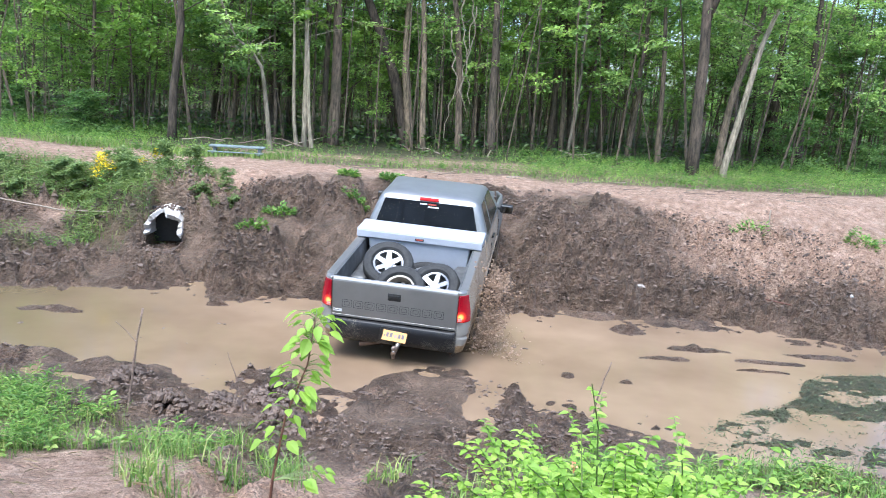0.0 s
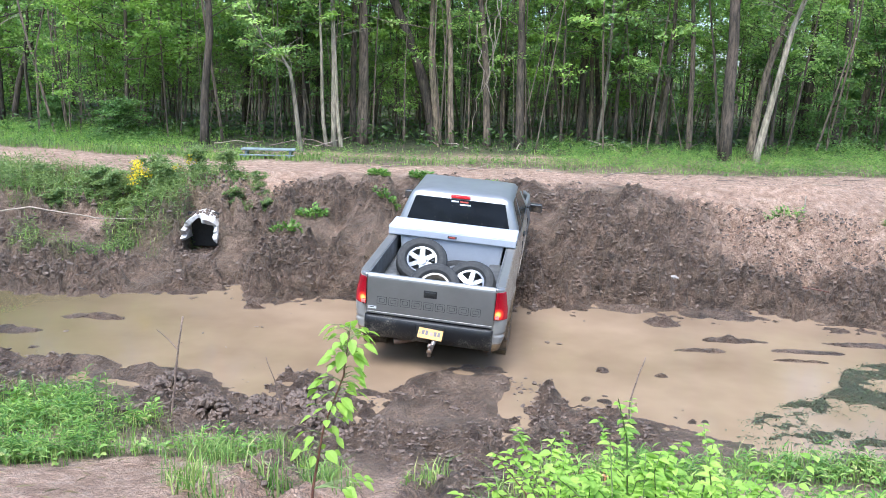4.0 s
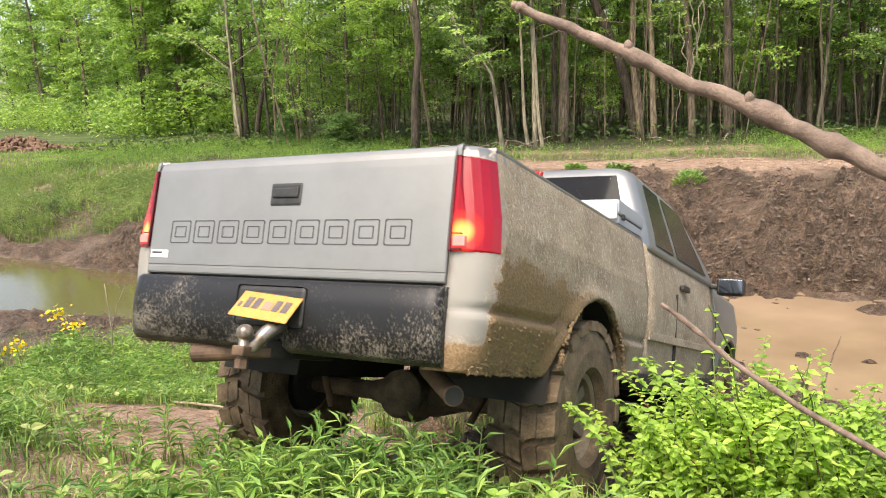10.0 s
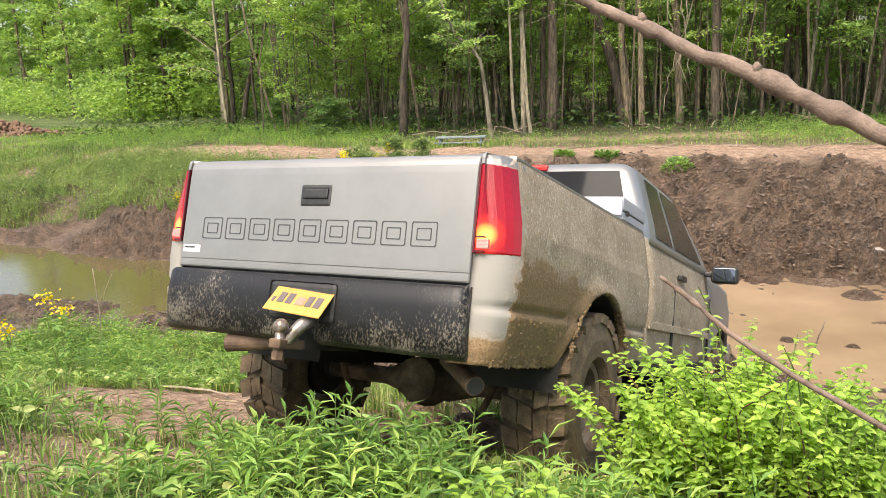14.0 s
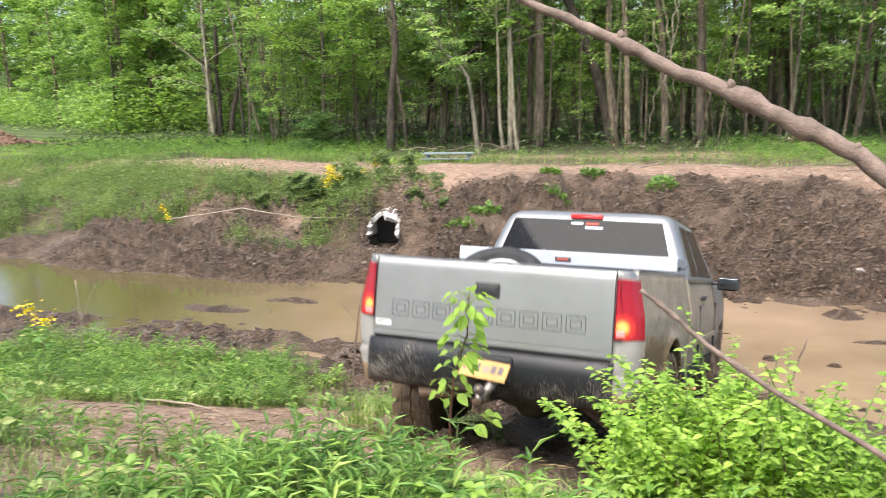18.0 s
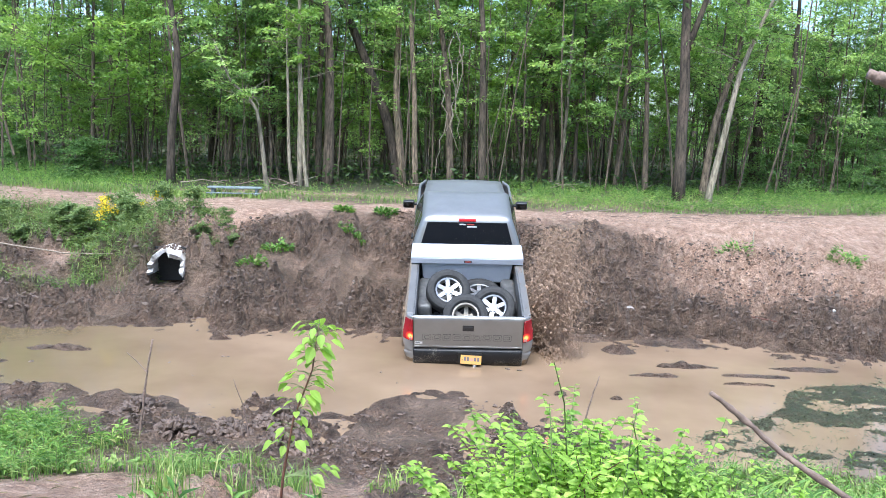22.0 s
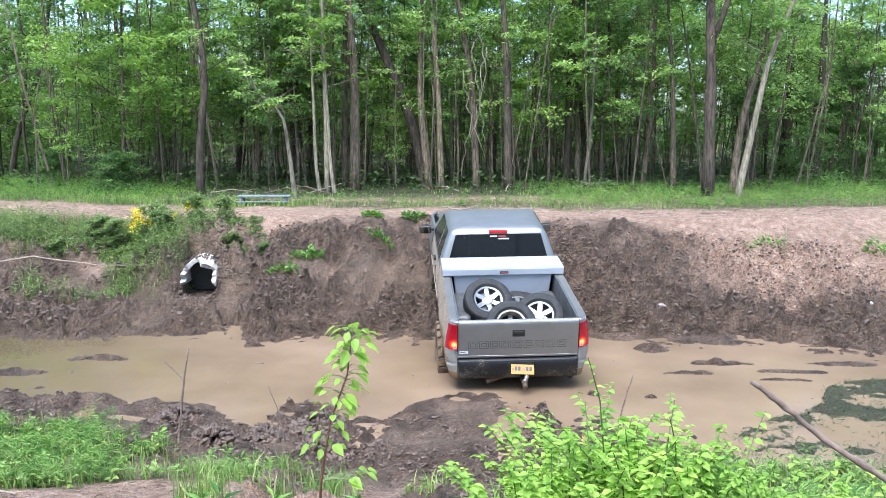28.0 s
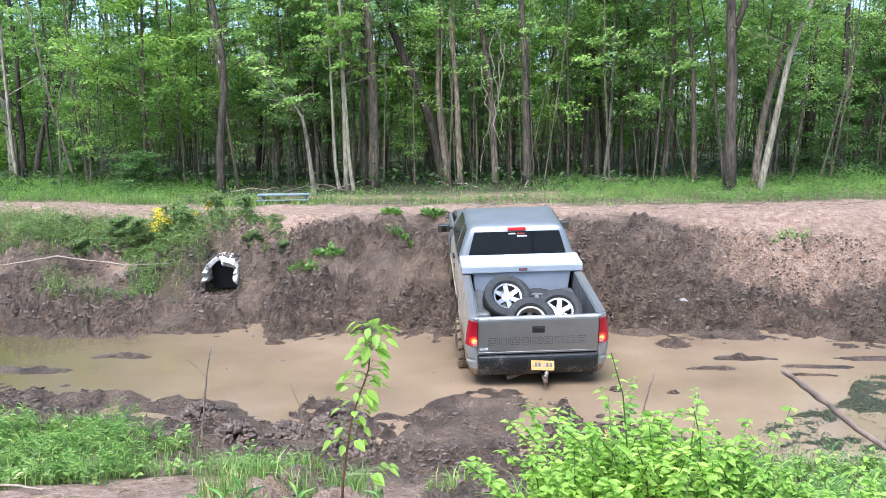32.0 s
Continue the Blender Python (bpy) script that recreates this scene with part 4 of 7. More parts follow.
EXHAUST_BENDS = {1: (0.49, -0.75, 0.605), -1: (-0.19, -1.12, 0.615)}
AXLE_FRONT = 3.594
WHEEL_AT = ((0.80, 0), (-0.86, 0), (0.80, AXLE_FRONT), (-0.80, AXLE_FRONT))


def build_truck():
    t = tagged(new("pickup_truck"), "mud-splashed pewter extended-cab pickup with a white toolbox", "pickup truck")
    for s in (1, -1):
        # bed side: rail, wheel arch, rear corner post
        part("bed_side", mirrored(body_side(-1.19, 0.90, 0.615, lambda y: 1.455 - 0.05 * float(smooth(-1.07, -1.16, y)), (0.0, 0.50, 0.50), 0.02, 64, end=rear_round), s), PEWTER_MUD, t, "pewter bed side caked with brown mud", True)
        part("bed_rail", box(*sorted((s * 0.80, s * 0.905)), -1.10, 0.92, 1.43, 1.456, 0.012), CORNER, t)
        part("bed_inner_wall", box(*sorted((s * 0.775, s * 0.80)), -1.12, 0.88, 0.93, 1.45, 0.004), BED_LINER, t)
        house = box(*sorted((s * 0.55, s * 0.78)), -0.46, 0.46, 0.93, 1.19, 0.07, 3)
        part("wheel_house", house, BED_LINER, t, "grey inner wheel house", True)
        lamp = bmesh.new()
        grid = []
        for z, inset in ((1.402, 0.012), (1.395, 0.0), (1.30, 0.0), (1.18, 0.0), (1.055, 0.0), (1.047, 0.01)):
            wrap = [(float(side_x(z)) - rear_round(y) + 0.005 - inset, y - 0.003) for y in (-1.188, -1.178, -1.16, -1.135, -1.10)]
            ring_v = [(0.803, -1.13), (0.803, -1.206 + inset), (0.82, -1.2075 + inset), *wrap, (wrap[-1][0] - 0.05, -1.09)]
            grid.append([lamp.verts.new((s * x, y, z)) for x, y in ring_v])
        for g, h in zip(grid, grid[1:]):
            for i in range(len(g)):
                j = (i + 1) % len(g)
                lamp.faces.new((g[i], g[j], h[j], h[i]) if s > 0 else (g[i], h[i], h[j], g[j]))
        lamp.faces.new(grid[0] if s < 0 else grid[0][::-1])
        lamp.faces.new(grid[-1][::-1] if s < 0 else grid[-1])
        bmesh.ops.recalc_face_normals(lamp, faces=lamp.faces[:])
        cap, grid = bmesh.new(), []
        for z, inset in ((1.403, 0.002), (1.428, 0.002), (1.442, 0.008), (1.452, 0.022)):
            wrap = [(float(side_x(z)) - rear_round(y) + 0.004 - inset, y + inset) for y in (-1.188, -1.178, -1.16, -1.135, -1.10, -1.03)]
            grid.append([cap.verts.new((s * x, y, z)) for x, y in [(0.80, -1.03), (0.80, -1.203 + inset), (0.815, -1.204 + inset), *wrap]])
        for g, h in zip(grid, grid[1:]):
            for i in range(len(g)):
                j = (i + 1) % len(g)
                cap.faces.new((g[i], g[j], h[j], h[i]))
        cap.faces.new(grid[0])
        cap.faces.new(grid[-1])
        bmesh.ops.recalc_face_normals(cap, faces=cap.faces[:])
        part("corner_cap", cap, PEWTER, t, "pewter corner cap over the tail lamp")
        tail = part("tail_lamp", lamp, RED_LENS, t, "red tail lamp with its lower bulb lit")
        part("lens_rim", box(*sorted((s * 0.797, s * 0.806)), -1.212, -1.14, 1.045, 1.40, 0.003), DARK_RED, tail, "dark maroon edge of the lens")
        part("reverse_lens", box(*sorted((s * 0.812, s * 0.862)), -1.2105, -1.19, 1.064, 1.102, 0.004), glow_white, tail)
        part("lens_divider", box(*sorted((s * 0.806, s * 0.845)), -1.2095, -1.19, 1.108, 1.113, 0.001, 1), DARK_RED, tail)
        part("lens_foot", box(*sorted((s * 0.806, s * 0.845)), -1.2095, -1.19, 1.049, 1.057, 0.001, 1), DARK_RED, tail)
        # cab and front wing, one panel each side
        cab_top = lambda y: 1.43
        part("cab_side", mirrored(body_side(0.935, 2.98, 0.60, cab_top, None, 0.15), s), PEWTER_MUD, t, "", True)
        part("front_wing", mirrored(body_side(2.99, 4.34, 0.64, lambda y: 1.40 - 0.06 * smooth(3.0, 4.3, y), (AXLE_FRONT, 0.50, 0.50), end=lambda y: 0.10 * smooth(3.95, 4.34, y) ** 2), s), CAB_PAINT, t, "", True)
        for y in (1.63, 2.98):
            part("door_seam", box(*sorted((s * 0.945, s * 0.9645)), y - 0.004, y + 0.004, 0.68, 1.20), BLACK, t)
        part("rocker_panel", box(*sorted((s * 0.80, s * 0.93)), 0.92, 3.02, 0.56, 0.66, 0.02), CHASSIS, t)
        part("door_handle", box(*sorted((s * 0.945, s * 0.978)), 1.74, 1.93, 1.24, 1.28, 0.01), BLACK, t)
        part("side_moulding", box(*sorted((s * 0.955, s * 0.972)), 0.95, 2.95, 0.86, 0.91, 0.006), PEWTER_MUD, t)
        # side windows, proud of the pillars by a few millimetres
        side = lambda y, z: (s * (np.interp(z, [1.44, 1.55, 1.75, 1.88], [0.915, 0.885, 0.815, 0.765]) + 0.004), y, z)
        rear_pane = [side(1.20, 1.46), side(1.66, 1.46), side(1.66, 1.88), side(1.32, 1.88)]
        front_pane = [side(1.76, 1.46), side(2.72, 1.46), side(2.30, 1.88), side(1.76, 1.88)]
        for nm, pane in (("quarter_window", rear_pane), ("door_window", front_pane)):
            part(nm, quad_panel(pane if s > 0 else [pane[1], pane[0], pane[3], pane[2]], 0.006), GLASS_DUSTY, t, "tinted side window speckled with mud")
        arm = part("mirror", box(*sorted((s * 0.90, s * 1.0)), 2.90, 2.96, 1.385, 1.425, 0.012), BLACK, t, "black door mirror on a short arm")
        part("housing", box(*sorted((s * 0.97, s * 1.185)), 2.885, 2.99, 1.335, 1.475, 0.03, 3), BLACK, arm)
        part("mirror_glass", box(*sorted((s * 0.993, s * 1.168)), 2.879, 2.887, 1.35, 1.46, 0.003), MIRROR, arm)
        part("headlamp", box(*sorted((s * 0.55, s * 0.84)), 4.30, 4.37, 1.06, 1.24, 0.02), CHROME, t)
    # bed
    part("bed_floor", box(-0.79, 0.79, -1.13, 0.90, 0.88, 0.93), BED_LINER, t, "scuffed grey bed floor")
    for k in range(9):
        x = -0.64 + k * 0.16
        part("floor_rib", box(x - 0.035, x + 0.035, -1.10, 0.88, 0.928, 0.942, 0.006, 1), BED_LINER, t)
    part("bed_front_wall", box(-0.80, 0.80, 0.86, 0.905, 0.90, 1.46, 0.01), BED_LINER, t)
    # tailgate
    gate = part("tailgate", tailgate_mesh(), PEWTER, t, "pewter tailgate with outlined lettering shapes")
    part("handle_recess", box(-0.085, 0.085, -1.208, -1.19, 1.222, 1.322, 0.012), BLACK, gate)
    part("handle", box(-0.07, 0.07, -1.216, -1.204, 1.257, 1.302, 0.008), BLACK, gate)
    for k in range(9):
        x = -0.662 + k * 0.1465
        part("letter_shape", outline(x, x + 0.122, 1.062, 1.165, 0.0045, -1.2055, 0.006), INK, gate)
        part("letter_shape", outline(x + 0.026, x + 0.096, 1.088, 1.139, 0.0045, -1.2055, 0.003), INK, gate)
    part("dealer_decal", box(-0.775, -0.665, -1.2065, -1.20, 0.995, 1.03), WHITE_INK, gate)
    part("decal_bar", box(-0.768, -0.70, -1.2085, -1.204, 1.014, 1.022), INK, gate)
    part("gate_seam", box(-0.80, 0.80, -1.17, -1.14, 0.90, 0.925), BLACK, t)
    # rear bumper with a recess for the plate
    bumper = part("rear_bumper", bumper_mesh(), BUMPER, t, "black step bumper streaked with dried mud", True)
    part("plate_recess", box(-0.145, 0.215, -1.269, -1.25, 0.72, 0.885, 0.02), BLACK, bumper)
    plate = part("number_plate", box(-0.1525, 0.1525, -0.0025, 0.0025, -0.0765, 0.0765, 0.002, 1), PLATE, t, "yellow number plate with blurred dark bars")
    plate.matrix_basis = pose(0.05, -1.30, 0.805, -38, 4, 0)
    for x0, x1, z0, z1 in ((-0.105, -0.073, -0.03, 0.025), (-0.06, -0.028, -0.03, 0.025), (0.045, 0.077, -0.03, 0.025), (0.09, 0.122, -0.03, 0.025), (-0.075, 0.075, 0.054, 0.066), (-0.135, -0.121, -0.03, -0.004)):
        part("plate_bar", box(x0, x1, -0.0045, -0.002, z0, z1), PLATE_INK, plate)
    part("plate_mark", box(-0.008, 0.036, -0.0045, -0.002, -0.03, 0.012), PLATE_MARK, plate)
    # hitch
    part("hitch_tube", box(0.035, 0.105, -1.30, -0.9, 0.60, 0.67, 0.008), CHASSIS, t)
    part("ball_mount", joined([tube([(0.12, -1.27, 0.74), (0.10, -1.33, 0.70), (0.075, -1.40, 0.62)], [0.03, 0.03, 0.026], 8)]), CHROME, t, "scraped grey drop hitch", True)
    part("ball_nut", tube([(0.07, -1.42, 0.555), (0.07, -1.42, 0.59)], 0.026, 6), RUST, t)
    part("drawbar", box(0.04, 0.10, -1.45, -1.28, 0.60, 0.64, 0.008), RUST, t)
    v, f = joined([tube([(0.07, -1.42, 0.58), (0.07, -1.42, 0.665)], 0.02, 10), ring_ball((0.07, -1.42, 0.69), 0.032)])
    part("hitch_ball", (v, f), CHROME, t, "worn chrome tow ball", True)
    # cab top
    part("cab_shell", cab_mesh(), CAB_PAINT, t, "pewter cab roof and pillars", True)
    part("rear_window", quad_panel([(0.785, 0.966, 1.485), (-0.785, 0.966, 1.485), (-0.665, 1.088, 1.893), (0.665, 1.088, 1.893)], 0.006, 10, 4), GLASS, t, "dark tinted rear window with two small decals")
    stop = part("stop_lamp", box(-0.145, 0.145, 1.085, 1.15, 1.905, 1.945, 0.012), HIGH_LENS, t, "red high stop lamp")
    for z, x0, x1, mat in ((1.862, -0.13, -0.02, WHITE_INK), (1.862, 0.0, 0.12, RED_INK), (1.825, 0.0, 0.16, WHITE_INK)):
        y = 0.970 + (z - 1.50) * 0.301 - 0.003
        part("window_decal", box(x0, x1, y - 0.002, y + 0.002, z - 0.012, z + 0.01), mat, t)
    part("windscreen", quad_panel([(-0.80, 3.06, 1.43), (0.80, 3.06, 1.43), (0.64, 2.38, 1.90), (-0.64, 2.38, 1.90)], 0.006, 8, 4), GLASS, t)
    part("rear_cab_wall", box(-0.90, 0.90, 0.93, 0.975, 0.66, 1.44, 0.02), CAB_PAINT, t)
    # front end
    part("bonnet", quad_panel([(-0.84, 3.02, 1.40), (0.84, 3.02, 1.40), (0.76, 4.32, 1.30), (-0.76, 4.32, 1.30)], 0.03, 10, 6, 0.03), CAB_PAINT, t, "", True)
    part("grille", box(-0.55, 0.55, 4.30, 4.36, 0.98, 1.28, 0.02), BLACK, t)
    part("front_bumper", box(-0.93, 0.93, 4.34, 4.50, 0.66, 0.86, 0.04, 3), CHROME, t)
    part("firewall", box(-0.85, 0.85, 3.0, 3.06, 0.60, 1.38, 0.01), CHASSIS, t)
    # toolbox across the bed, bolted to the rails
    chest = part("toolbox", toolbox_body(), BOX_WHITE, t, "white steel crossover toolbox bolted to the bed rails")
    for s in (1, -1):
        part("mounting_flange", box(*sorted((s * 0.73, s * 0.905)), 0.42, 0.885, 1.4565, 1.499, 0.004), BOX_WHITE, chest)
        part("lid_seam", box(*sorted((s * 0.73, s * 0.902)), 0.418, 0.888, 1.499, 1.506), BLACK, chest)
    part("lid", box(-0.91, 0.91, 0.40, 0.90, 1.506, 1.585, 0.012), BOX_WHITE, chest, "white lid with a turned-down front lip")
    part("lid_lip", box(-0.905, 0.905, 0.39, 0.412, 1.475, 1.57, 0.006), BOX_WHITE, chest)
    badge = part("badge", box(-0.055, 0.075, 0.382, 0.392, 1.503, 1.537, 0.002, 1), INK, chest)
    part("badge_bar", box(-0.035, 0.055, 0.379, 0.384, 1.512, 1.528), RED_INK, badge)
    for x in (-0.903, 0.905):
        part("side_latch", box(x - 0.012, x + 0.012, 0.47, 0.51, 1.485, 1.515, 0.004), BLACK, chest)
    # chassis
    for s in (1, -1):
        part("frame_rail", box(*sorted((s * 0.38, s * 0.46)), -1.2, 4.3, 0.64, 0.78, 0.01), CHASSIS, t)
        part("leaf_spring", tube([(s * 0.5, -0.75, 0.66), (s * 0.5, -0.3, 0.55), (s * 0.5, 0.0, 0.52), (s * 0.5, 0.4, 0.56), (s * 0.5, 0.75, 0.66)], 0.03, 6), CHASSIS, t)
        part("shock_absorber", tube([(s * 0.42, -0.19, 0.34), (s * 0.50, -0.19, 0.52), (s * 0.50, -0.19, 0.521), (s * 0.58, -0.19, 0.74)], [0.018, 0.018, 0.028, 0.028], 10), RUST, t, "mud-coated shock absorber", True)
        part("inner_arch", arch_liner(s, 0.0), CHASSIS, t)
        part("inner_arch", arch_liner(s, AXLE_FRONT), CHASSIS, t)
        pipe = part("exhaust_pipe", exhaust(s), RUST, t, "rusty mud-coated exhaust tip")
        # Black disc over the capped tip: its colour gives the darkness of a hollow pipe.
        part("pipe_mouth_shade", exhaust_mouth_shade(s), BLACK, pipe)
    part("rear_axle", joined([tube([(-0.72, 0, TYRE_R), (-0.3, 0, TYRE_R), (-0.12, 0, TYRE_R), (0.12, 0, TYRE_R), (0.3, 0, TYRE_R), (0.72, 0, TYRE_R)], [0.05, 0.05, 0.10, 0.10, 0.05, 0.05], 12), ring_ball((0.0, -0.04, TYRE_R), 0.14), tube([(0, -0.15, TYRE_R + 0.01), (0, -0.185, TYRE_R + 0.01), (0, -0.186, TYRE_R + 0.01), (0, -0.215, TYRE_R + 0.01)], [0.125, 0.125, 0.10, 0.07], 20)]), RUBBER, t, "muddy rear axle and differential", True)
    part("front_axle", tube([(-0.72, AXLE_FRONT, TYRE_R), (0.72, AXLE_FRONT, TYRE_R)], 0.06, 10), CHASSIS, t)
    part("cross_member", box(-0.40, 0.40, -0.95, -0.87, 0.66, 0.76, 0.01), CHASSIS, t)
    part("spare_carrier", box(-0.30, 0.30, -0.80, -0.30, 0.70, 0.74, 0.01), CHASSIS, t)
    # Unseen tank box, added to block light showing through beneath the bed.
    part("light_block_tank", box(-0.36, 0.36, 0.45, 1.5, 0.46, 0.74, 0.04), CHASSIS, t)
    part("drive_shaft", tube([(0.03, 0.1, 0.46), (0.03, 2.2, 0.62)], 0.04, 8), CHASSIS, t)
    tagged(part("mud_crust", crust(), OCHRE_MUD, t), "thick crust of brown mud under the rear corners", kind="stuff")
    # wheels
    tyre = tyre_mesh(TYRE_R, 0.325, 0.205, 20, RUBBER)
    rim = rim_mesh(0.205, 0.29, 5, ALLOY_MUD)
    blocks = lug_meshes(TYRE_R, 0.325, 20, RUBBER)
    drum = joined([ring([(-0.15, 0.02), (-0.15, 0.15), (-0.13, 0.165), (-0.05, 0.165), (-0.05, 0.02)], 28), ring([(-0.172, 0.0), (-0.172, 0.055), (-0.15, 0.07), (-0.15, 0.0)], 16)])
    wheels = []
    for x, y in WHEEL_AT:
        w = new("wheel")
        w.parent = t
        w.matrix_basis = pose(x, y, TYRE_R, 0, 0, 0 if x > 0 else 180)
        part("tyre", tyre, RUBBER, w, "chunky mud-packed off-road tyre")
        part("rim", rim, ALLOY_MUD, w, "mud-filled alloy rim")
        part("brake_drum", drum, CHASSIS, w, "dark muddy brake drum")
        for k in range(20):
            for me in blocks:
                part("lug", me, RUBBER, w).matrix_basis = pose(0, 0, 0, 18 * k, 0, 0)
        wheels.append(w)
    return t, wheels


def ring_ball(c, r):
    bm = bmesh.new()
    bmesh.ops.create_uvsphere(bm, u_segments=14, v_segments=9, radius=r)
    v = np.array([tuple(p.co) for p in bm.verts]) + np.array(c)
    f = [[p.index for p in q.verts] for q in bm.faces]
    bm.free()
    return v, f


def arch_liner(s, y0):
    vs, fs = [], []
    for k in range(19):
        a = math.pi * k / 18
        for x in (0.42, 0.93):
            vs.append((s * x, y0 + 0.505 * math.cos(a), 0.50 + 0.505 * math.sin(a)))
    for k in range(18):
        fs.append([2 * k, 2 * k + 1, 2 * k + 3, 2 * k + 2])
    fs.append([2 * k for k in range(19)])
    return np.array(vs), fs


def exhaust(s):
    p = [(s * 0.36, 0.3, 0.66), (s * 0.34, -0.45, 0.65) if s > 0 else (-0.12, -0.9, 0.64), EXHAUST_BENDS[s], EXHAUST_TIPS[s]]
    return tube(p, [0.034, 0.034, 0.038, 0.040], 18)


def exhaust_mouth_shade(s):
    e = np.array(EXHAUST_TIPS[s])
    d = e - np.array(EXHAUST_BENDS[s])
    d /= np.linalg.norm(d)
    return tube([e - d * 0.01, e + d * 0.003], 0.034, 18)


def tailgate_mesh():
    """A slab with a rolled top, a slight belly and a crease near its foot."""
    prof = [(-1.135, 0.925), (-1.194, 0.925), (-1.2, 0.928), (-1.203, 0.934), (-1.2035, 0.945), (-1.2035, 0.957), (-1.2, 0.96), (-1.2, 0.965), (-1.2035, 0.968), (-1.204, 0.98), (-1.204, 1.1), (-1.204, 1.25), (-1.2035, 1.37), (-1.202, 1.4), (-1.197, 1.42), (-1.188, 1.436), (-1.175, 1.446), (-1.15, 1.452), (-1.135, 1.445)]
    n, vs, fs = len(prof), [], []
    xs = (-0.792, -0.788, -0.4, 0, 0.4, 0.788, 0.792)
    for x in xs:
        k = 0.004 if abs(x) > 0.79 else 0.0
        vs += [(x, y + (k if y < -1.15 else 0), z) for y, z in prof]
    for i in range(len(xs) - 1):
        for k in range(n):
            a, b = i * n + k, i * n + (k + 1) % n
            fs.append([a, b, b + n, a + n])
    fs += [list(range(n))[::-1], [(len(xs) - 1) * n + k for k in range(n)]]
    return np.array(vs), fs


def outline(x0, x1, z0, z1, w, y, c=0.02):
    """A plain outlined bar with cut corners."""
    out = [(x0 + c, z0), (x1 - c, z0), (x1, z0 + c), (x1, z1 - c), (x1 - c, z1), (x0 + c, z1), (x0, z1 - c), (x0, z0 + c)]
    cx, cz = (x0 + x1) / 2, (z0 + z1) / 2
    inn = [(cx + (x - cx) * (1 - 2 * w / (x1 - x0)), cz + (z - cz) * (1 - 2 * w / (z1 - z0))) for x, z in out]
    vs = [(x, yy, z) for yy in (y, y + 0.004) for x, z in out + inn]
    fs = []
    for i in range(8):
        j = (i + 1) % 8
        fs += [[i, j, 8 + j, 8 + i], [16 + i, 24 + i, 24 + j, 16 + j], [i, 16 + i, 16 + j, j], [8 + i, 8 + j, 24 + j, 24 + i]]
    return np.array(vs), fs


def bumper_mesh():
    prof = [(-1.15, 0.915), (-1.235, 0.915), (-1.255, 0.90), (-1.265, 0.82), (-1.262, 0.74), (-1.245, 0.65), (-1.20, 0.625), (-1.15, 0.64)]
    n, vs, fs = len(prof), [], []
    xs = np.concatenate([[-0.805, -0.80, -0.785, -0.75], np.linspace(-0.6, 0.6, 7), [0.75, 0.785, 0.80, 0.805]])
    for x in xs:
        k = np.interp(abs(x), [0.75, 0.785, 0.80, 0.805], [0, 0.008, 0.02, 0.035])
        vs += [(x, y + (k if y < -1.2 else 0), z) for y, z in prof]
    for i in range(len(xs) - 1):
        for k in range(n):
            a, b = i * n + k, i * n + (k + 1) % n
            fs.append([a, b, b + n, a + n])
    fs += [list(range(n))[::-1], [(len(xs) - 1) * n + k for k in range(n)]]
    return np.array(vs), fs


def cab_mesh():
    """Roof and pillars as one rounded shell, lofted upwards."""
    rows = [(1.40, 0.925, 0.95, 3.10), (1.44, 0.915, 0.965, 3.07), (1.55, 0.885, 1.005, 2.92), (1.75, 0.815, 1.06, 2.62), (1.88, 0.765, 1.10, 2.42), (1.93, 0.735, 1.125, 2.33), (1.962, 0.68, 1.17, 2.22), (1.978, 0.55, 1.28, 2.05), (1.984, 0.3, 1.45, 1.85)]
    vs, fs, n = [], [], 0
    for z, w, y0, y1 in rows:
        r = 0.09
        loop = []
        for cx, cy, a0 in ((w - r, y1 - r, 0), (-(w - r), y1 - r, 90), (-(w - r), y0 + r, 180), (w - r, y0 + r, 270)):
            for k in range(5):
                a = radians(a0 + k * 22.5)
                loop.append((cx + r * math.cos(a), cy + r * math.sin(a), z))
        n = len(loop)
        vs += loop
    for i in range(len(rows) - 1):
        for k in range(n):
            a, b = i * n + k, i * n + (k + 1) % n
            fs.append([a, b, b + n, a + n])
    fs += [list(range(n))[::-1], [(len(rows) - 1) * n + k for k in range(n)]]
    return np.array(vs), fs


def toolbox_body():
    bm = bmesh.new()
    for z, w, y0 in ((1.10, 0.70, 0.46), (1.47, 0.74, 0.43)):
        for x, y in ((-w, y0), (w, y0), (w, 0.85), (-w, 0.85)):
            bm.verts.new((x, y, z))
    bm.verts.ensure_lookup_table()
    v = bm.verts
    for f in ((0, 3, 2, 1), (4, 5, 6, 7), (0, 1, 5, 4), (1, 2, 6, 5), (2, 3, 7, 6), (3, 0, 4, 7)):
        bm.faces.new([v[i] for i in f])
    bmesh.ops.bevel(bm, geom=bm.edges[:], offset=0.012, segments=2, affect="EDGES")
    return bm


ICO = None


def lump(c, size, seed):
    global ICO
    if ICO is None:
        bm = bmesh.new()
        bmesh.ops.create_icosphere(bm, subdivisions=1, radius=1)
        ICO = (np.array([tuple(p.co) for p in bm.verts]), [[p.index for p in q.verts] for q in bm.faces])
        bm.free()
    r = np.random.default_rng(seed)
    v = ICO[0] * (0.7 + 0.6 * r.random((len(ICO[0]), 1))) * np.array(size)
    a = r.random() * 6.28
    rot = np.array([[math.cos(a), -math.sin(a), 0], [math.sin(a), math.cos(a), 0], [0, 0, 1]])
    return v @ rot.T + np.array(c), ICO[1]


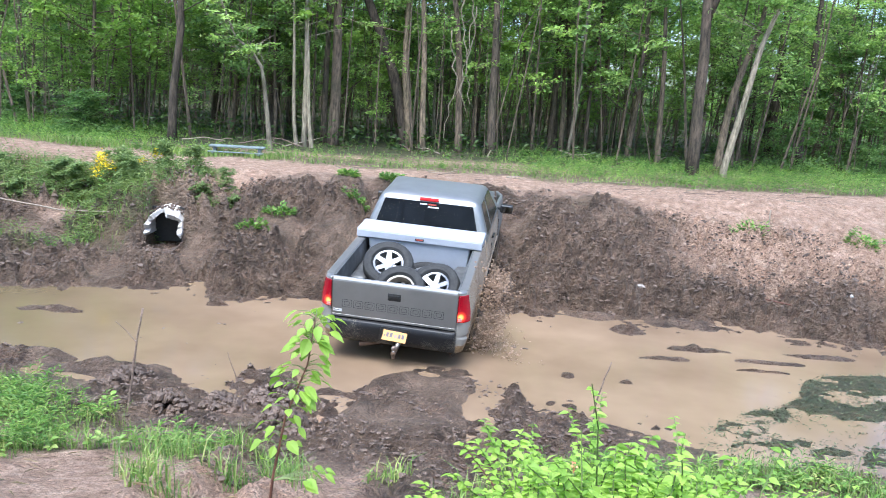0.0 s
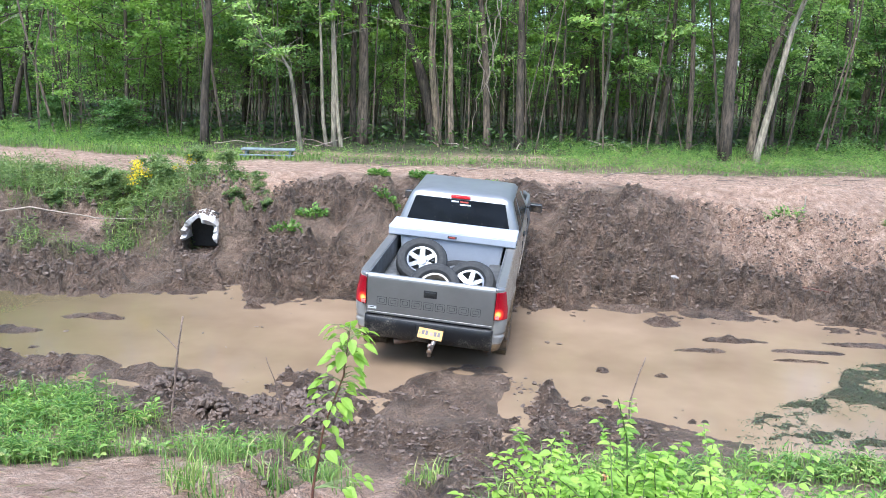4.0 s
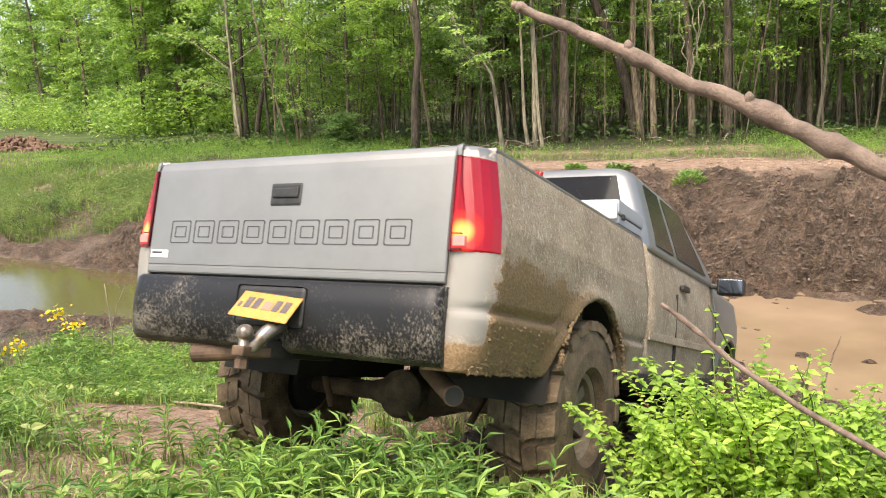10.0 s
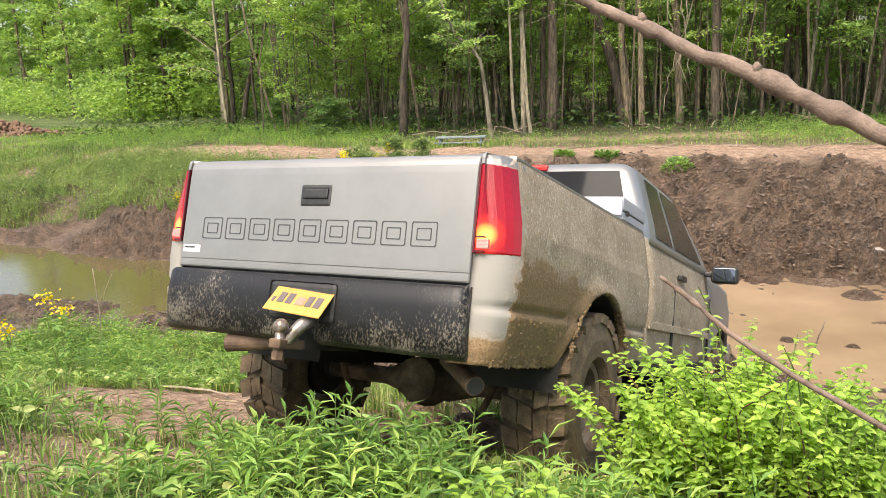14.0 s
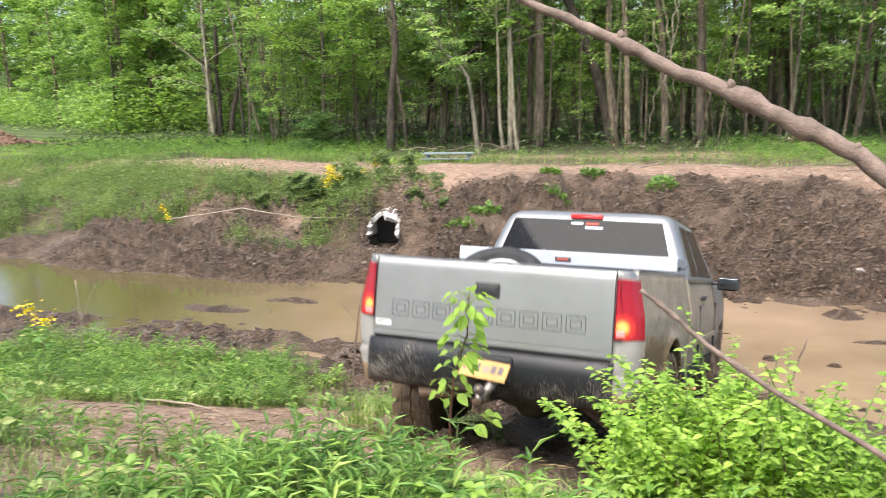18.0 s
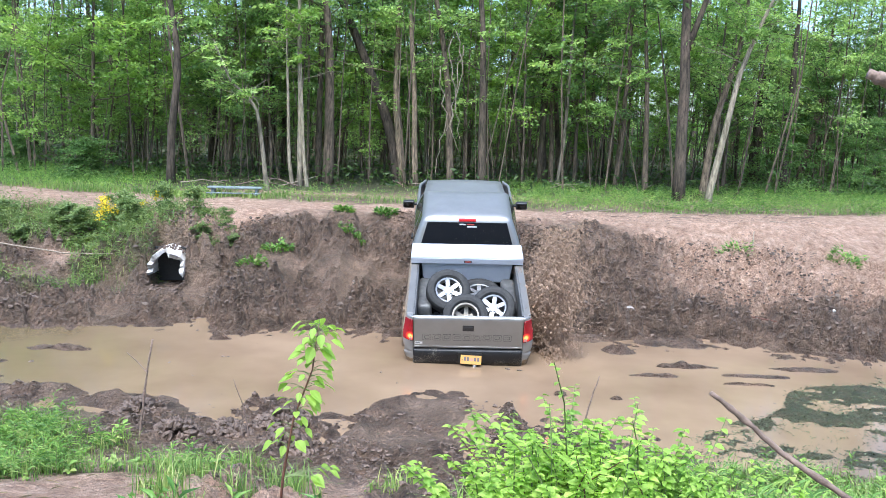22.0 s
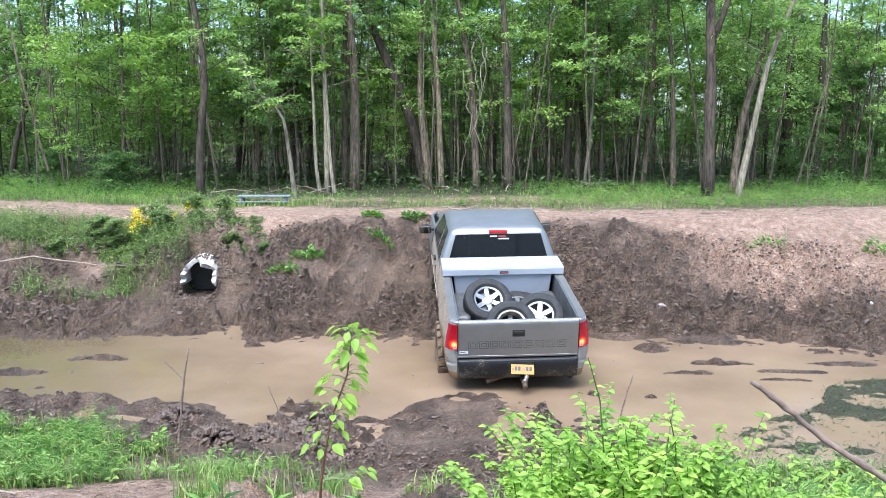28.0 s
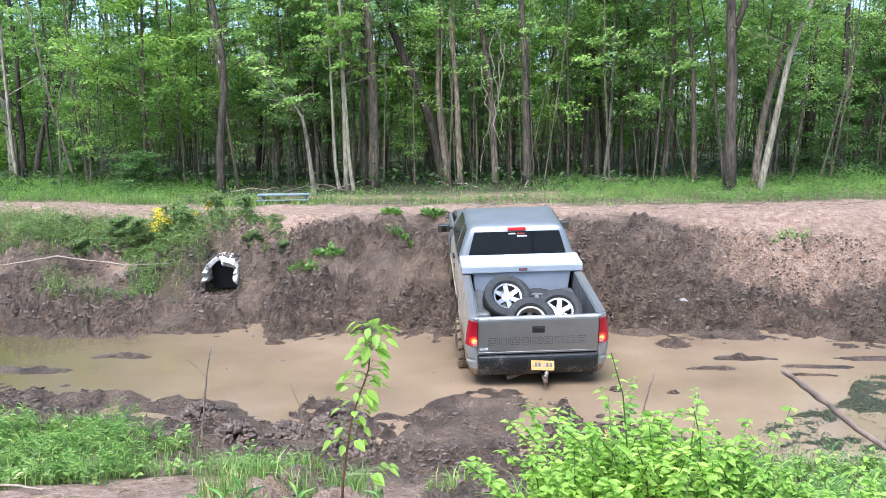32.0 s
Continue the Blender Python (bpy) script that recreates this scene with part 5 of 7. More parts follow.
def crust():
    """Mud stuck along the lower rear corners and the wheel openings."""
    r, out = np.random.default_rng(3), []
    for k in range(900):
        s = 1 if r.random() < 0.6 else -1
        y = -1.12 + 0.68 * r.random()
        z = 0.617 + 0.19 * r.random() ** 2.2
        out.append(lump((s * (float(side_x(z)) - rear_round(y) - 0.003), y, z), 0.004 + 0.009 * r.random(3) ** 2, k))
    for k in range(260):
        s, a = (1 if r.random() < 0.6 else -1), math.pi * (0.1 + 0.8 * r.random())
        out.append(lump((s * (0.962 + 0.012 * r.random()), 0.5 * math.cos(a), 0.5 + 0.5 * math.sin(a)), 0.005 + 0.009 * r.random(3), 900 + k))
    for k in range(140):
        out.append(lump((-0.8 + 1.6 * r.random(), -1.2 + 0.04 * r.random(), 0.632), 0.004 + 0.007 * r.random(3), 1900 + k))
    return joined(out)


glow_white = glow("dull_white_lens", (1.0, 0.5, 0.4), (0.5, 0.2, 0.19), 0.04)
DARK_RED = simple("dark_maroon_plastic", (0.07, 0.004, 0.008), (0.11, 0.008, 0.012), 20, 0.25)
GLASS_DUSTY = simple("mud_speckled_glass", (0.014, 0.018, 0.016), (0.10, 0.095, 0.078), 60, 0.18, 0, 0.1, 0.002, (0.45, 0.75))
GLASS_DUSTY.node_tree.nodes["Principled BSDF"].inputs["IOR"].default_value = 1.2
ALLOY_MUD = simple("mud_filled_alloy", (0.14, 0.10, 0.07), (0.36, 0.285, 0.215), 9, 0.6, 0.1)


# ---- trees and plants ----
def leaves_at(pos, size, r, flat=0.6, fold=True):
    """Leaf blades at points: each a pointed, slightly folded blade of two quads' outline."""
    n = len(pos)
    d = r.normal(size=(n, 3))
    d[:, 2] *= 0.5
    d /= np.linalg.norm(d, axis=1)[:, None]
    up = r.normal(size=(n, 3)) * (1 - flat) + np.array([0, 0, flat * 1.4])
    w = np.cross(d, up)
    w /= np.linalg.norm(w, axis=1)[:, None] + 1e-9
    nn = np.cross(w, d)
    s = np.asarray(size) * (0.65 + 0.7 * r.random(n))
    s = s[:, None]
    if fold:
        v = np.stack([pos, pos + d * s * 0.45 + w * s * 0.27 + nn * s * 0.07, pos + d * s - nn * s * 0.12, pos + d * s * 0.45 - w * s * 0.27 + nn * s * 0.07], 1)
        f = np.array([[0, 1, 2], [0, 2, 3]])
        faces = (np.arange(n)[:, None, None] * 4 + f).reshape(-1, 3)
        return v.reshape(-1, 3), faces
    v = np.stack([pos, pos + d * s * 0.5 + w * s * 0.36, pos + d * s - nn * s * 0.15, pos + d * s * 0.5 - w * s * 0.36], 1)
    return v.reshape(-1, 3), np.arange(4 * n).reshape(-1, 4)


def make_tree(seed, height, radius, first, reach, n_limbs, n_leaves, leaf, lean=0.0, fork=False, low_leaves=0.0, course=None):
    """Trunk and limbs as one mesh, leaves as another."""
    r = np.random.default_rng(seed)
    zs = np.linspace(-0.3, height, 13)
    bend = np.cumsum(r.normal(0, 0.05, (13, 2)) * height / 14, axis=0)
    path = np.c_[bend[:, 0] + lean * np.maximum(zs, 0), bend[:, 1], zs]
    path[:2, :2] *= 0.3
    if course:
        cz, cx = [-0.3] + [c[1] for c in course], [0.0] + [c[0] for c in course]
        run = (cx[-1] - cx[-2]) / max(cz[-1] - cz[-2], 0.3)
        path[:, 0] = 0.25 * path[:, 0] + np.where(zs < cz[-1], np.interp(zs, cz, cx), cx[-1] + np.clip(run, -0.4, 0.4) * (zs - cz[-1]))
        path[:, 1] *= 0.5
    rad = radius * np.interp(zs / height, [-0.1, 0.0, 0.04, 0.5, 1.0], [1.5, 1.3, 1.0, 0.66, 0.12])
    wood, tips = [tube(path, rad, 9)], []
    for k in range(n_limbs):
        z0 = first + (height * 0.97 - first) * ((k + r.random()) / n_limbs) ** 0.9
        p = np.array([np.interp(z0, zs, path[:, i]) for i in range(3)])
        a, rise = r.random() * 6.283, 0.1 + 0.6 * r.random()
        ln = reach * (0.55 + 0.6 * r.random()) * (1.0 - 0.5 * (z0 - first) / max(height - first, 1))
        d = np.array([math.cos(a), math.sin(a), rise])
        pts = [p]
        for _ in range(4):
            d = d + r.normal(0, 0.2, 3) * [1, 1, 0.7]
            d /= np.linalg.norm(d)
            pts.append(pts[-1] + d * ln / 4)
        r0 = min(0.4 * np.interp(z0, zs, rad), 0.008 * ln + 0.003)
        wood.append(tube(pts, np.linspace(r0, 0.004, 5), 5))
        pts = np.array(pts)
        for _ in range(5):
            f = 0.25 + 0.75 * r.random()
            q = np.array([np.interp(f * 4, range(5), pts[:, i]) for i in range(3)])
            e = d + r.normal(0, 0.7, 3) * [1, 1, 0.45]
            e /= np.linalg.norm(e)
            end = q + e * ln * 0.33 * (0.5 + r.random())
            wood.append(tube([q, (q + end) / 2 + r.normal(0, 0.03, 3), end], [0.006, 0.004, 0.002], 4))
            tips.append((q, end))
    if fork:
        p = np.array([np.interp(height * 0.3, zs, path[:, i]) for i in range(3)])
        wood.append(tube([p, p + [0.3, 0, 0.9], p + [0.75, 0.1, 2.2], p + [1.1, 0.1, height * 0.5]], [radius * 0.6, radius * 0.5, radius * 0.4, 0.02], 8))
    tips = np.array(tips)
    # leaves gather in flat sprays with gaps between them
    sprays = max(n_leaves // 16, 8)
    pick = r.integers(0, len(tips), n_leaves)[:sprays]
    f = r.random((sprays, 1)) ** 0.7
    heart = tips[pick, 0] * (1 - f) + tips[pick, 1] * f + r.normal(0, 0.06 + 0.02 * reach, (sprays, 3)) * [1, 1, 0.6]
    pos = heart[r.integers(0, sprays, n_leaves)] + r.normal(0, 0.05 + 0.045 * reach, (n_leaves, 3)) * [1, 1, 0.3]
    if low_leaves:
        m = int(n_leaves * low_leaves)
        a, q = r.random(m) * 6.283, reach * np.sqrt(r.random(m))
        lz = 0.1 + first * 1.5 * r.random(m)
        pos[:m] = np.c_[q * np.cos(a), q * np.sin(a), lz] + r.normal(0, 0.12, (m, 3))
    v, fs = joined(wood)
    lv, lf = leaves_at(pos, leaf, r)
    return v, fs, lv, lf


def tree_kind(name, label, seed, bark_mat, leaf_mat, *args, **kw):
    v, f, lv, lf = make_tree(seed, *args, **kw)
    t = tagged(new(name), label, "tree")
    part("trunk", mesh_of("trunk", v, f, bark_mat, True), bark_mat, t)
    part("crown", mesh_of("crown", lv, lf, leaf_mat), leaf_mat, t)
    return t


def own_tree(label, x, y, radius, course, bark_mat, leaf_mat, n_leaves, seed):
    """A tree whose trunk follows a course of (sideways, height) points."""
    top = course[-1][1]
    tall = top + ((2.4 if x > 6 else 4.5) if top > 5 else 1.2)
    t = tree_kind("tree", label, seed, bark_mat, leaf_mat, tall, radius, (0.72 if n_leaves < 1400 else 0.6) * top, 1.1 if n_leaves < 1400 else 1.9, 18, n_leaves, 0.13, course=course)
    t.matrix_basis = pose(x, y, float(ground_z(x, y)) - 0.04)


def stand(proto, x, y, turn=None, size=1.0, lean_x=0.0, lean_y=0.0, first=False, wide=None, label=""):
    """Sets a tree on the ground; lean in degrees to +x and away."""
    z = float(ground_z(x, y)) - 0.05
    turn = rng.random() * 360 if turn is None else turn
    m = pose(x, y, z) @ pose(0, 0, 0, -lean_y, lean_x, 0) @ pose(0, 0, 0, 0, 0, turn)
    if first:
        ob = proto
        ob.matrix_basis = m
    else:
        ob = copy_thing(proto, m)
    k = wide or size
    ob.scale = (k, k, size)
    if label:
        ob["label"] = label
    return ob


def build_woods():
    tall = "tall woodland tree with grey-brown bark and thin spring leaves"
    pole = "slender pale woodland tree in spring leaf"
    kinds = [
        tree_kind("tree", tall, 11, BARK_GREY, LEAF, 11, 0.115, 3.6, 2.9, 26, 7000, 0.115),
        tree_kind("tree", tall, 12, BARK_DARK, LEAF, 11, 0.13, 3.4, 3.0, 26, 7000, 0.115),
        tree_kind("tree", tall, 13, BARK_GREY, LEAF_DEEP, 10.5, 0.095, 3.2, 2.8, 26, 7000, 0.115),
        tree_kind("tree", tall, 14, BARK_DARK, LEAF_DEEP, 10, 0.08, 2.8, 2.8, 26, 6800, 0.115),
        tree_kind("tree", pole, 15, BARK_PALE, LEAF, 9, 0.055, 1.8, 2.2, 22, 3600, 0.12),
        tree_kind("tree", pole, 16, BARK_PALE, LEAF_YELLOW, 8.5, 0.05, 1.7, 2.2, 22, 3600, 0.12),
    ]
    back = [
        tree_kind("tree", tall, 61, BARK_DARK, LEAF, 11.5, 0.11, 1.8, 3.2, 26, 3000, 0.18),
        tree_kind("tree", tall, 62, BARK_GREY, LEAF_DEEP, 11, 0.09, 1.6, 3.1, 26, 3000, 0.18),
        tree_kind("tree", tall, 63, BARK_GREY, LEAF_YELLOW, 10, 0.075, 1.4, 3.0, 26, 3000, 0.18),
        tree_kind("tree", pole, 64, BARK_PALE, LEAF, 9.5, 0.055, 1.6, 2.4, 20, 2000, 0.17),
    ]
    young = [
        tree_kind("young_tree", "thin young understorey tree with fresh leaves", 21, BARK_GREY, LEAF, 6.0, 0.03, 1.0, 1.9, 24, 2700, 0.11),
        tree_kind("young_tree", "thin young understorey tree with fresh leaves", 22, BARK_GREY, LEAF_YELLOW, 5.0, 0.026, 0.8, 1.8, 24, 2500, 0.11),
        tree_kind("young_tree", "thin young understorey tree with fresh leaves", 23, BARK_DARK, LEAF_DEEP, 7.0, 0.035, 1.2, 2.0, 24, 2700, 0.11),
    ]
    edge = [
        tree_kind("edge_tree", "bushy wood-edge tree leafed down to the grass", 31, BARK_GREY, LEAF_YELLOW, 9.0, 0.10, 1.0, 2.6, 30, 5000, 0.2, low_leaves=0.22),
        tree_kind("edge_tree", "bushy wood-edge tree leafed down to the grass", 32, BARK_GREY, LEAF, 10.0, 0.11, 1.2, 2.8, 30, 5000, 0.2, low_leaves=0.22),
    ]
    shrub = tree_kind("shrub", "dense green rounded shrub at the edge of the woods", 41, BARK_DARK, LEAF_DEEP, 1.6, 0.03, 0.15, 0.9, 40, 9000, 0.085, low_leaves=0.4)
    weed = tree_kind("weed_bush", "bushy green weeds on the bank above the culvert", 42, STEM, DUSTY_WEED, 1.9, 0.016, 0.1, 0.75, 34, 2600, 0.13, low_leaves=0.35)
    birch = tree_kind("tree", "large pale tree with peeling patchy bark", 51, BARK_PALE, LEAF, 14, 0.20, 4.5, 3.0, 20, 4000, 0.19)
    forked = tree_kind("tree", "big dark forked tree beside the dirt road", 52, BARK_DARK, LEAF, 14, 0.17, 4.6, 2.8, 22, 4400, 0.19, fork=True)
    # the trees that can be told apart
    stand(birch, -19.1, 29.4, 40, 1, -1, 0, True)
    stand(forked, 6.75, 22.1, 0, 1, -1.0, 0, True)
    own_tree("thick dark trunk leaning far over beside the road", -1.54, 24.52, 0.184, [(0.0, 0.0), (-0.36, 1.85), (-0.9, 3.27), (-1.43, 4.5), (-2.04, 5.89)], BARK_DARK, LEAF, 2600, 300)
    own_tree("slim brown trunk beside a leaning tree", -1.44, 24.30, 0.100, [(0.0, 0.0), (-0.3, 2.73), (-0.25, 4.47), (-0.19, 5.83)], BARK_GREY, LEAF, 1800, 301)
    own_tree("straight woodland tree with dark bark and high leaves", -1.02, 23.85, 0.098, [(0.0, 0.0), (-0.08, 2.54), (-0.25, 4.42), (-0.31, 5.75)], BARK_GREY, LEAF, 1800, 302)
    own_tree("woodland tree with a gently curved brown trunk", 0.08, 23.91, 0.116, [(0.0, 0.0), (-0.11, 2.88), (-0.36, 4.72), (-0.59, 5.75)], BARK_GREY, LEAF, 1800, 303)
    own_tree("tall woodland tree with grey-brown furrowed bark", 1.08, 23.96, 0.135, [(0.0, 0.0), (-0.07, 2.36), (-0.13, 4.07), (-0.26, 5.74)], BARK_GREY, LEAF, 2400, 304)
    own_tree("dark straight trunk with green leaves", -3.73, 23.49, 0.169, [(0.0, 0.0), (0.03, 2.2), (-0.01, 4.07), (-0.14, 5.73)], BARK_DARK, LEAF_DEEP, 2600, 305)
    own_tree("dark straight trunk with green leaves", -4.18, 24.50, 0.102, [(0.0, 0.0), (0.01, 2.75), (0.07, 5.03), (0.06, 5.89)], BARK_DARK, LEAF_DEEP, 1500, 306)
    own_tree("thin pale-barked tree in a clump", -4.34, 22.20, 0.076, [(0.0, 0.0), (0.01, 2.67), (-0.01, 4.28), (-0.03, 5.53)], BARK_PALE, LEAF, 1300, 307)
    own_tree("thin pale-barked tree in a clump", -4.54, 22.19, 0.059, [(0.0, 0.0), (-0.12, 0.87), (-0.15, 2.84), (-0.19, 4.75)], BARK_PALE, LEAF, 800, 308)
    own_tree("thin pale-barked tree in a clump", -4.12, 22.21, 0.059, [(0.0, 0.0), (-0.1, 1.03), (-0.15, 2.67), (-0.2, 4.12)], BARK_PALE, LEAF_YELLOW, 800, 309)
    own_tree("short crooked pale trunk with few leaves", -4.90, 20.50, 0.071, [(0.0, 0.0), (-0.11, 1.02), (-0.25, 2.15), (-0.52, 2.55), (-0.92, 2.78)], BARK_PALE, LEAF, 350, 310)
    own_tree("dark forked tree at the edge of the road", -8.00, 21.82, 0.122, [(0.0, 0.0), (0.06, 2.01), (0.26, 2.68), (0.21, 4.14), (0.01, 5.52)], BARK_DARK, LEAF, 2600, 311)
    own_tree("thin twisting dark tree leaning to one side", -17.63, 28.30, 0.111, [(0.0, 0.0), (0.37, 1.6), (0.74, 2.58), (1.44, 3.99), (1.78, 5.6)], BARK_DARK, LEAF_DEEP, 1200, 312)
    own_tree("thin twisting dark tree leaning to one side", -16.79, 28.00, 0.061, [(0.0, 0.0), (0.04, 1.26), (-0.08, 2.05), (0.2, 3.45), (0.22, 5.04), (0.13, 6.6)], BARK_GREY, LEAF, 700, 313)
    own_tree("slanting pale trunk at the edge of the woods", 7.49, 21.85, 0.104, [(0.0, 0.0), (0.27, 1.58), (0.61, 3.63), (0.94, 4.72), (1.19, 5.31)], BARK_PALE, LEAF, 1800, 314)
    own_tree("slanting brown trunk close beside a pale one", 7.77, 23.20, 0.119, [(0.0, 0.0), (0.16, 2.23), (0.59, 3.98), (0.79, 4.8), (0.82, 5.52)], BARK_GREY, LEAF, 1800, 315)
    own_tree("straight woodland tree with dark bark and high leaves", 12.16, 27.79, 0.158, [(0.0, 0.0), (-0.1, 2.28), (0.02, 3.48), (-0.04, 6.2)], BARK_DARK, LEAF_DEEP, 2000, 316)
    own_tree("slanting pale trunk at the edge of the woods", 13.79, 30.36, 0.148, [(0.0, 0.0), (0.36, 1.55), (0.62, 3.61), (0.74, 5.35)], BARK_GREY, LEAF, 1500, 317)
    own_tree("straight woodland tree with dark bark and high leaves", 5.45, 29.66, 0.123, [(0.0, 0.0), (-0.08, 3.4), (-0.24, 6.58)], BARK_GREY, LEAF, 2000, 318)
    own_tree("straight woodland tree with dark bark and high leaves", 6.28, 24.21, 0.093, [(0.0, 0.0), (-0.15, 3.12), (-0.37, 5.22), (-0.43, 5.72)], BARK_GREY, LEAF_DEEP, 1800, 319)
    own_tree("straight woodland tree with dark bark and high leaves", 12.73, 32.00, 0.204, [(0.0, 0.0), (-0.06, 4.05), (-0.08, 5.55), (-0.13, 6.85)], BARK_DARK, LEAF_DEEP, 2000, 320)
    own_tree("straight woodland tree with dark bark and high leaves", 3.37, 27.00, 0.122, [(0.0, 0.0), (-0.15, 3.18), (-0.14, 6.19)], BARK_DARK, LEAF_DEEP, 1600, 321)
    own_tree("straight woodland tree with dark bark and high leaves", 3.99, 27.50, 0.093, [(0.0, 0.0), (-0.26, 3.3), (-0.6, 6.26)], BARK_DARK, LEAF_DEEP, 1300, 322)
    for k, (x, y) in enumerate(((3.2, 26.8), (-6.0, 25.6), (-11.8, 26.4), (4.3, 26.0), (-13.4, 27.0), (2.4, 30.5))):
        if k != 3:
            stand(kinds[k], x, y, 40 * k, 0.9, 0, 0, True)
    stand(tree_kind("tree", "spreading maple with layered bright spring leaves", 71, BARK_GREY, LEAF_YELLOW, 8.5, 0.07, 1.9, 3.1, 30, 9500, 0.13), -11.0, 23.4, 30, 1, 2, 0, True)
    stand(tree_kind("tree", "understorey tree with layered fresh green leaves", 72, BARK_GREY, LEAF, 7.5, 0.05, 1.7, 2.6, 26, 6000, 0.13), -5.6, 24.0, 80, 1, -2, 0, True)
    light = tree_kind("tree", "slim understorey tree with light layered leaves", 75, BARK_GREY, LEAF_YELLOW, 8.0, 0.045, 2.0, 2.3, 26, 5000, 0.13)
    for k, (x, y, size) in enumerate(((-7.2, 24.6, 1.0), (-3.0, 26.4, 1.05), (0.6, 26.0, 1.0), (2.4, 24.9, 0.95), (-9.4, 25.6, 1.05))):
        stand(light, x, y, 65 * k, size, 0, 0, k == 0)
    green = tree_kind("tree", "understorey tree with layered deep green leaves", 73, BARK_DARK, LEAF, 8.0, 0.05, 2.0, 2.8, 26, 5000, 0.13)
    stand(green, 8.4, 27.5, 10, 1, 1, 0, True)
    stand(green, 10.2, 29.5, 130, 1.15, -1)
    stand(green, 6.2, 31.0, 250, 1.2, 1)
    for x, y, size in ((13.6, 27.0, 0.9), (9.2, 25.6, 0.95), (11.6, 31.0, 1.1), (15.6, 30.5, 1.0), (7.6, 33.0, 1.15), (13.2, 34.0, 1.15), (10.4, 35.0, 1.2), (17.5, 33.5, 1.1)):
        stand(green, x, y, None, size, rng.normal(0, 2))
    stand(kinds[3], 4.3, 26.0, 0, 0.85, 0, 0, True)
    stand(young[0], -17.2, 29.5, 0, 1.0, -2, 0, True)
    stand(shrub, -10.5, 21.9, 0, 0.72, 0, 0, True, 0.9)
    stand(shrub, -13.8, 24.5, 30, 0.7)
    leafy_low = tree_kind("tree", "leafy understorey tree green down to the ground", 74, BARK_DARK, LEAF_DEEP, 5.2, 0.04, 0.4, 2.0, 32, 6000, 0.14, low_leaves=0.22)
    for k, (x, y, size) in enumerate(((11.4, 26.6, 0.62), (13.6, 28.0, 0.8), (16.2, 29.2, 0.95), (15.2, 32.5, 1.15), (18.4, 33.0, 1.1), (12.0, 32.6, 0.8), (20.5, 37.0, 1.3), (14.2, 26.2, 0.5), (17.3, 40.0, 1.3))):
        stand(leafy_low, x, y, 70 * k, size, 0, 0, k == 0)
    for sx, sy, ss, sw in ((-6.4, 15.3, 0.42, 0.5), (-5.7, 15.5, 0.4, 0.42), (-7.3, 15.1, 0.36, 0.5), (-5.2, 15.7, 0.32, 0.4), (-9.2, 15.6, 0.25, 0.4), (-4.6, 14.4, 0.25, 0.35), (-4.5, 15.2, 0.25, 0.3), (-6.1, 14.7, 0.3, 0.4), (-7.9, 15.4, 0.3, 0.5), (-8.5, 14.9, 0.26, 0.45), (-6.7, 15.6, 0.42, 0.5), (-4.2, 14.6, 0.2, 0.3)):
        stand(weed, sx, sy, None, ss, rng.normal(0, 8), 0, sx == -6.4, sw)
    placed = [(x, y) for x, y in ((-8, 22), (-5, 21), (-4.4, 22.4), (-3.7, 23.2), (-1.6, 24.5), (-1, 23.8), (0, 23.8), (1, 23.7), (5.2, 28.3), (6.2, 24), (6.8, 22), (7.6, 22.3), (12.3, 27.9))]
    count = 0
    while count < 88:
        y = 24.5 + 40 * rng.random() ** 1.25
        x = -22 + (46 + 0.5 * (y - 24)) * rng.random()
        if min((x - a) ** 2 + (y - b) ** 2 for a, b in placed) < 1.6 or y < 23.8 + 0.17 * x:
            continue
        if x > 4 + 0.1 * y and y > 36 and rng.random() < 0.75:
            continue
        placed.append((x, y))
        stand(back[count % 4], x, y, None, (0.62 if x > 0.26 * y else 0.75) + (0.15 if x > 0.26 * y else 0.4) * rng.random(), rng.normal(0, 2.5), rng.normal(0, 2), count < 4)
        count += 1
    stand(young[1], -12.3, 22.6, 0, 0.9, 0, 0, True)
    stand(young[2], -6.4, 23.4, 0, 0.9, 2, 0, True)
    for k in range(190):
        y = 23.5 + 25 * rng.random() ** 1.3
        x = -22 + 42 * rng.random()
        if y < 24.6 + 0.12 * x or (-21.5 < x < -15.5 and y < 31) or (x > 5 and y > 30 and rng.random() < 0.6):
            continue
        stand(young[k % 3], x, y, None, 0.55 + 0.65 * rng.random(), rng.normal(0, 5), rng.normal(0, 4))
    stand(edge[0], -24.5, 32.5, 0, 1, 0, 0, True)
    stand(edge[1], -28, 34.5, 0, 1, 0, 0, True)
    for k in range(26):
        f = k / 25
        x = -21 - 31 * f + rng.normal(0, 1.0)
        y = 32 + 18 * f**1.1 + rng.normal(0, 1.2)
        stand(edge[k % 2], x, y, None, 0.8 + 0.5 * rng.random())
        if k % 2:
            stand(back[k % 4], x + 1.5, y + 4 + 3 * rng.random(), None, 0.8 + 0.3 * rng.random())
    for k in range(42):
        stand(edge[k % 2], -136 - 110 * rng.random(), 126 + 24 * rng.random(), None, 1.1 + 0.5 * rng.random())
    for k in range(16):
        x = -92 + 54 * rng.random()
        stand(edge[k % 2], x, 95 + 12 * rng.random(), None, 1.1 + 0.5 * rng.random())
    for k in range(16):
        stand(back[k % 4], -24 + 3.1 * k + rng.normal(0, 0.8), -11 - 7 * rng.random(), None, 1.0 + 0.4 * rng.random())
    # thin stems and low growth under the trees
    r = np.random.default_rng(78)
    thin = []
